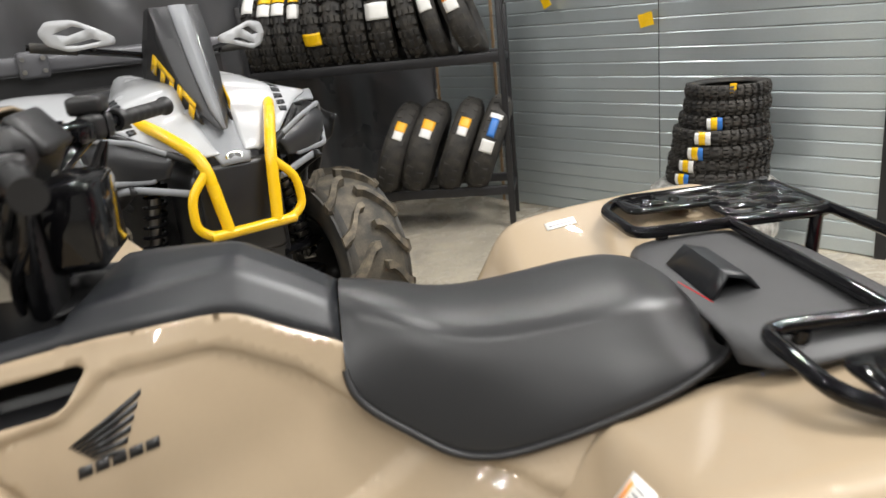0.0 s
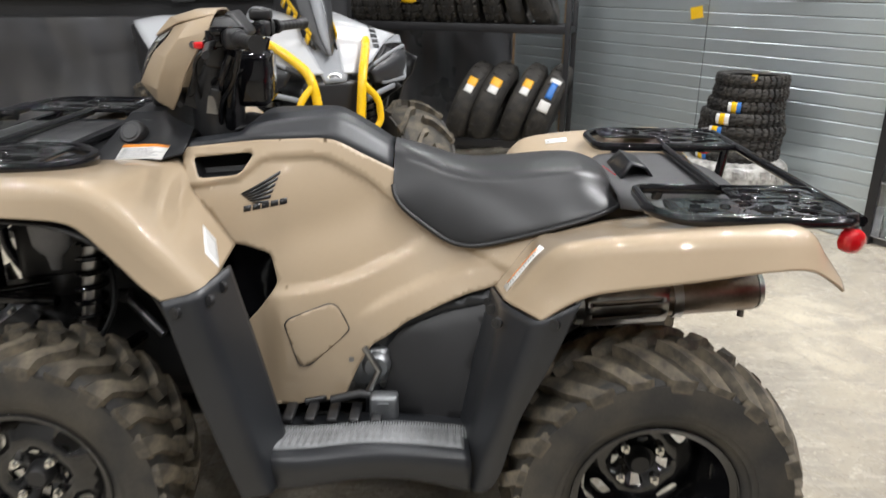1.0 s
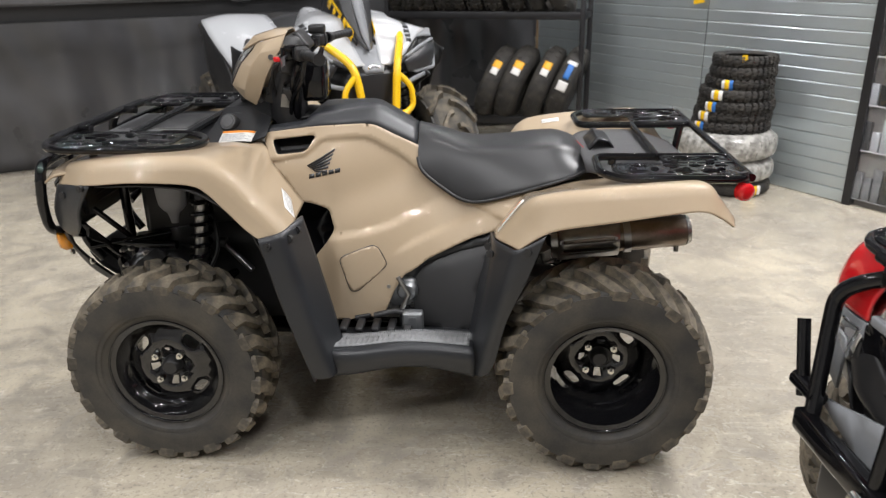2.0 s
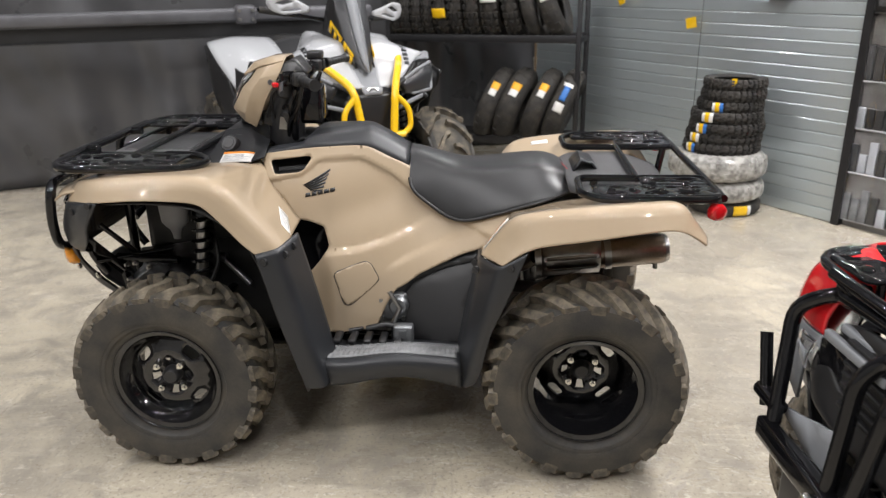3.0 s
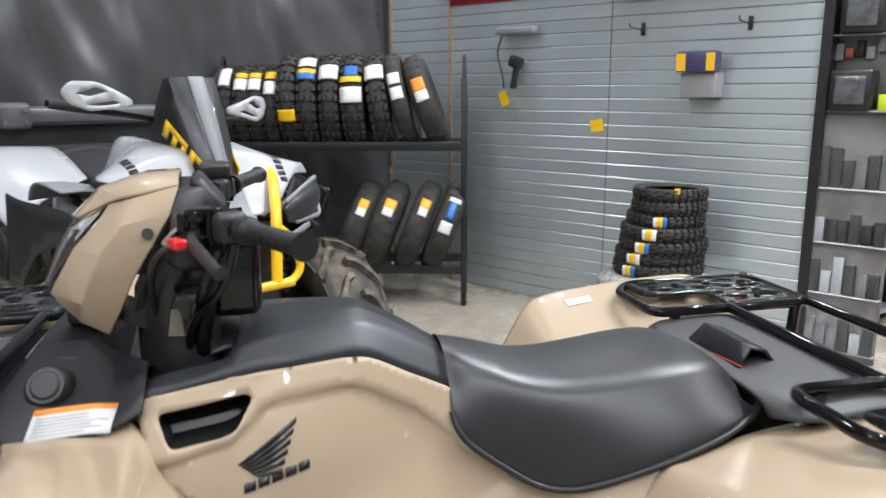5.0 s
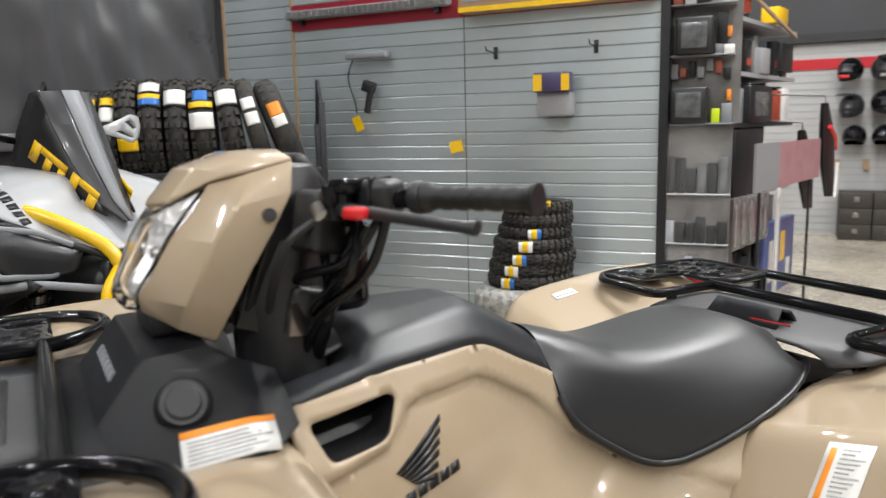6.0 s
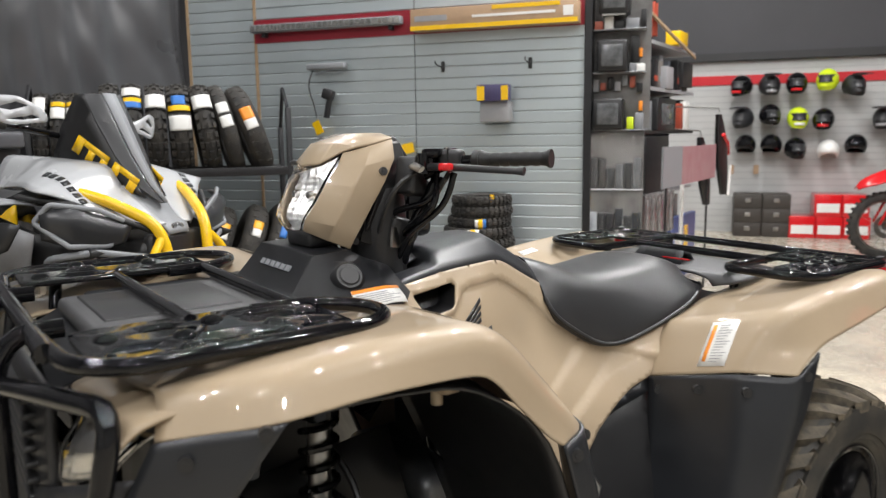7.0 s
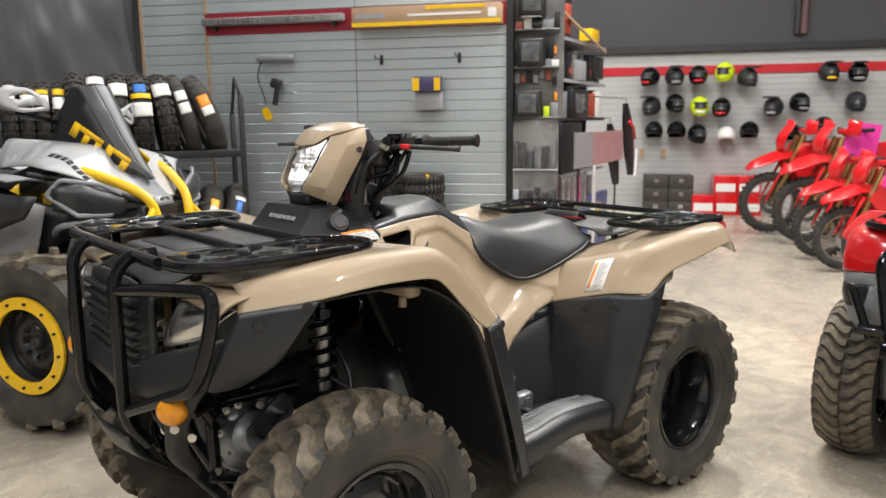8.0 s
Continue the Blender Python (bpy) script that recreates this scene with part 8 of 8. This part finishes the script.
# ---- red motocross bikes ----
def build_dirt_bike(m, tag):
    b = thing("dirt_bike", "red motocross bike on its stand beside the others" if not tag else "red motocross bike with a pink price card", "motorcycle", m, group="red motocross bikes")
    r = 0.275
    def wheel(x, name):
        hub = new(name)
        hub.parent, hub.matrix_local = b, pose(x, 0, r + 0.03)
        bm = lathe([(r - 0.062, -0.028), (r - 0.03, -0.04), (r - 0.008, -0.03), (r, 0), (r - 0.008, 0.03), (r - 0.03, 0.04), (r - 0.062, 0.028)], 36)
        for i in range(34):
            a = 2 * math.pi * i / 34
            for y0, y1 in ((-0.036, -0.012), (-0.011, 0.011), (0.012, 0.036)):
                q = [Vector(((r + d) * math.cos(a + e), y, (r + d) * math.sin(a + e))) for d in (-0.006, 0.009) for y in (y0, y1) for e in (0.0, 0.09)]
                vs = [bm.verts.new(p) for p in q]
                for f in ((4, 5, 7, 6), (0, 1, 5, 4), (2, 6, 7, 3), (0, 4, 6, 2), (1, 3, 7, 5)):
                    bm.faces.new([vs[k] for k in f])
        part("tyre", bm, RUBBER, hub)
        part("rim", lathe([(r - 0.062, -0.024), (r - 0.078, -0.012), (r - 0.078, 0.012), (r - 0.062, 0.024)], 36), STEEL, hub, thick=0.003)
        part("hub", cylinder((0, -0.05, 0), (0, 0.05, 0), 0.035, 14), ALLOY, hub)
        part("brake_disc", lathe([(0.06, -0.06), (0.10, -0.06), (0.10, -0.057), (0.06, -0.057)], 28, True), STEEL, hub)
        for i in range(16):
            a = 2 * math.pi * i / 16
            part("spoke", tube([(0.03 * math.cos(a + 0.5), (-1) ** i * 0.04, 0.03 * math.sin(a + 0.5)), ((r - 0.075) * math.cos(a), 0, (r - 0.075) * math.sin(a))], 0.0022, 4), STEEL, hub)
    wheel(-0.60, "front_wheel")
    wheel(0.58, "rear_wheel")
    for s in (-1, 1):
        part("fork", joined(cylinder((-0.60, 0.085 * s, 0.30), (-0.42, 0.085 * s, 0.72), 0.024, 12), cylinder((-0.45, 0.085 * s, 0.66), (-0.36, 0.085 * s, 0.92), 0.029, 12)), GOLD, b)
        part("fork_guard", loft([[(-0.665, 0.085 * s - 0.03, 0.32), (-0.675, 0.085 * s, 0.32), (-0.665, 0.085 * s + 0.03, 0.32)], [(-0.50, 0.085 * s - 0.03, 0.68), (-0.515, 0.085 * s, 0.68), (-0.50, 0.085 * s + 0.03, 0.68)]], 3, 3), RED, b, thick=0.004)
        part("shroud", panel([(-0.40, 0.86), (-0.05, 0.88), (0.04, 0.74), (-0.10, 0.56), (-0.34, 0.48), (-0.50, 0.66)], lambda x, z, s=s: (x, s * (0.12 + 0.06 * smooth((-x) / 0.35)), z), (), 0.06), RED, b, thick=0.006)
        part("side_cover", panel([(0.02, 0.76), (0.62, 0.86), (0.70, 0.80), (0.35, 0.66), (0.10, 0.60)], lambda x, z, s=s: (x, s * 0.11, z), (), 0.07), RED, b, thick=0.006)
        part("grip", cylinder((-0.27, 0.24 * s, 0.98), (-0.25, 0.36 * s, 0.985), 0.017, 10), RUBBER, b)
        part("hand_guard", loft([[(-0.36, s * 0.20, 1.06), (-0.40, s * 0.28, 1.07), (-0.34, s * 0.38, 1.05)], [(-0.38, s * 0.20, 0.95), (-0.42, s * 0.28, 0.93), (-0.35, s * 0.38, 0.94)]], 3, 3), RED, b, thick=0.006)
    part("front_fender", loft([[(-0.83, -0.05, 0.60), (-0.83, 0, 0.63), (-0.83, 0.05, 0.60)], [(-0.78, -0.10, 0.63), (-0.78, 0, 0.69), (-0.78, 0.10, 0.63)], [(-0.66, -0.11, 0.66), (-0.66, 0, 0.75), (-0.66, 0.11, 0.66)], [(-0.52, -0.095, 0.71), (-0.52, 0, 0.79), (-0.52, 0.095, 0.71)], [(-0.36, -0.07, 0.70), (-0.36, 0, 0.76), (-0.36, 0.07, 0.70)]], 4, 4), RED, b, thick=0.006)
    part("number_plate", loft([[(-0.44, -0.11, 1.03), (-0.48, 0, 1.04), (-0.44, 0.11, 1.03)], [(-0.52, -0.12, 0.90), (-0.57, 0, 0.90), (-0.52, 0.12, 0.90)], [(-0.52, -0.08, 0.79), (-0.56, 0, 0.78), (-0.52, 0.08, 0.79)]], 3, 4), RED, b, thick=0.006)
    if tag:
        part("price_card", moved(box(-0.13, 0.13, -0.003, 0.0, -0.14, 0.14), pose(-0.28, -0.235, 0.90, 0, 8, 0)), PINK, b, "bright pink price card")
    part("handlebar", tube([(-0.25, -0.36, 0.985), (-0.30, -0.18, 0.98), (-0.33, 0, 0.93), (-0.30, 0.18, 0.98), (-0.25, 0.36, 0.985)], 0.011, 8, bend=0.05), BLACK, b)
    part("bar_pad", rounded_box(-0.36, -0.29, -0.1, 0.1, 0.94, 0.99, 0.015), RED, b)
    part("seat", loft([[(-0.22, -0.05, 0.84), (-0.22, 0, 0.88), (-0.22, 0.05, 0.84)], [(0.1, -0.075, 0.80), (0.1, 0, 0.84), (0.1, 0.075, 0.80)], [(0.45, -0.07, 0.83), (0.45, 0, 0.87), (0.45, 0.07, 0.83)], [(0.68, -0.05, 0.86), (0.68, 0, 0.89), (0.68, 0.05, 0.86)]], 4, 4), RED, b, thick=0.05, offset=-1)
    part("rear_fender", loft([[(0.45, -0.08, 0.80), (0.45, 0, 0.83), (0.45, 0.08, 0.80)], [(0.75, -0.085, 0.84), (0.75, 0, 0.87), (0.75, 0.085, 0.84)], [(1.02, -0.06, 0.86), (1.02, 0, 0.88), (1.02, 0.06, 0.86)]], 4, 4), RED, b, thick=0.006)
    part("engine", joined(rounded_box(-0.20, 0.18, -0.13, 0.13, 0.26, 0.50, 0.04), rounded_box(-0.16, 0.0, -0.08, 0.08, 0.48, 0.66, 0.02)), ALLOY, b)
    part("frame_spar", joined(tube([(-0.34, 0, 0.84), (-0.26, 0, 0.34), (0.20, 0, 0.28), (0.28, 0, 0.62), (-0.3, 0, 0.80)], 0.026, 8, bend=0.05)), STEEL, b)
    part("swing_arm", joined(tube([(0.20, -0.07, 0.34), (0.58, -0.08, 0.305)], 0.022, 8), tube([(0.20, 0.07, 0.34), (0.58, 0.08, 0.305)], 0.022, 8)), ALLOY, b)
    part("silencer", cylinder((0.25, 0.13, 0.60), (0.72, 0.15, 0.76), 0.05, 14), ALLOY, b)
    part("stand", joined(box(-0.14, 0.14, -0.12, 0.12, 0.0, 0.02), box(-0.08, 0.08, -0.08, 0.08, 0.02, 0.27)), BLACK, b)
    return b


BIKE_WAY = Vector((0.66, -0.75, 0)).normalized()
for i, (x, y, size) in enumerate(((6.20, 1.86, 1.12), (5.82, 1.32, 1.12), (5.12, 0.87, 0.90), (4.71, 0.52, 0.90))):
    c = Vector((x, y, 0)) + BIKE_WAY * 0.60 * size
    build_dirt_bike(along(c, BIKE_WAY, 1) @ Matrix.Scale(size, 4), i in (1, 3))
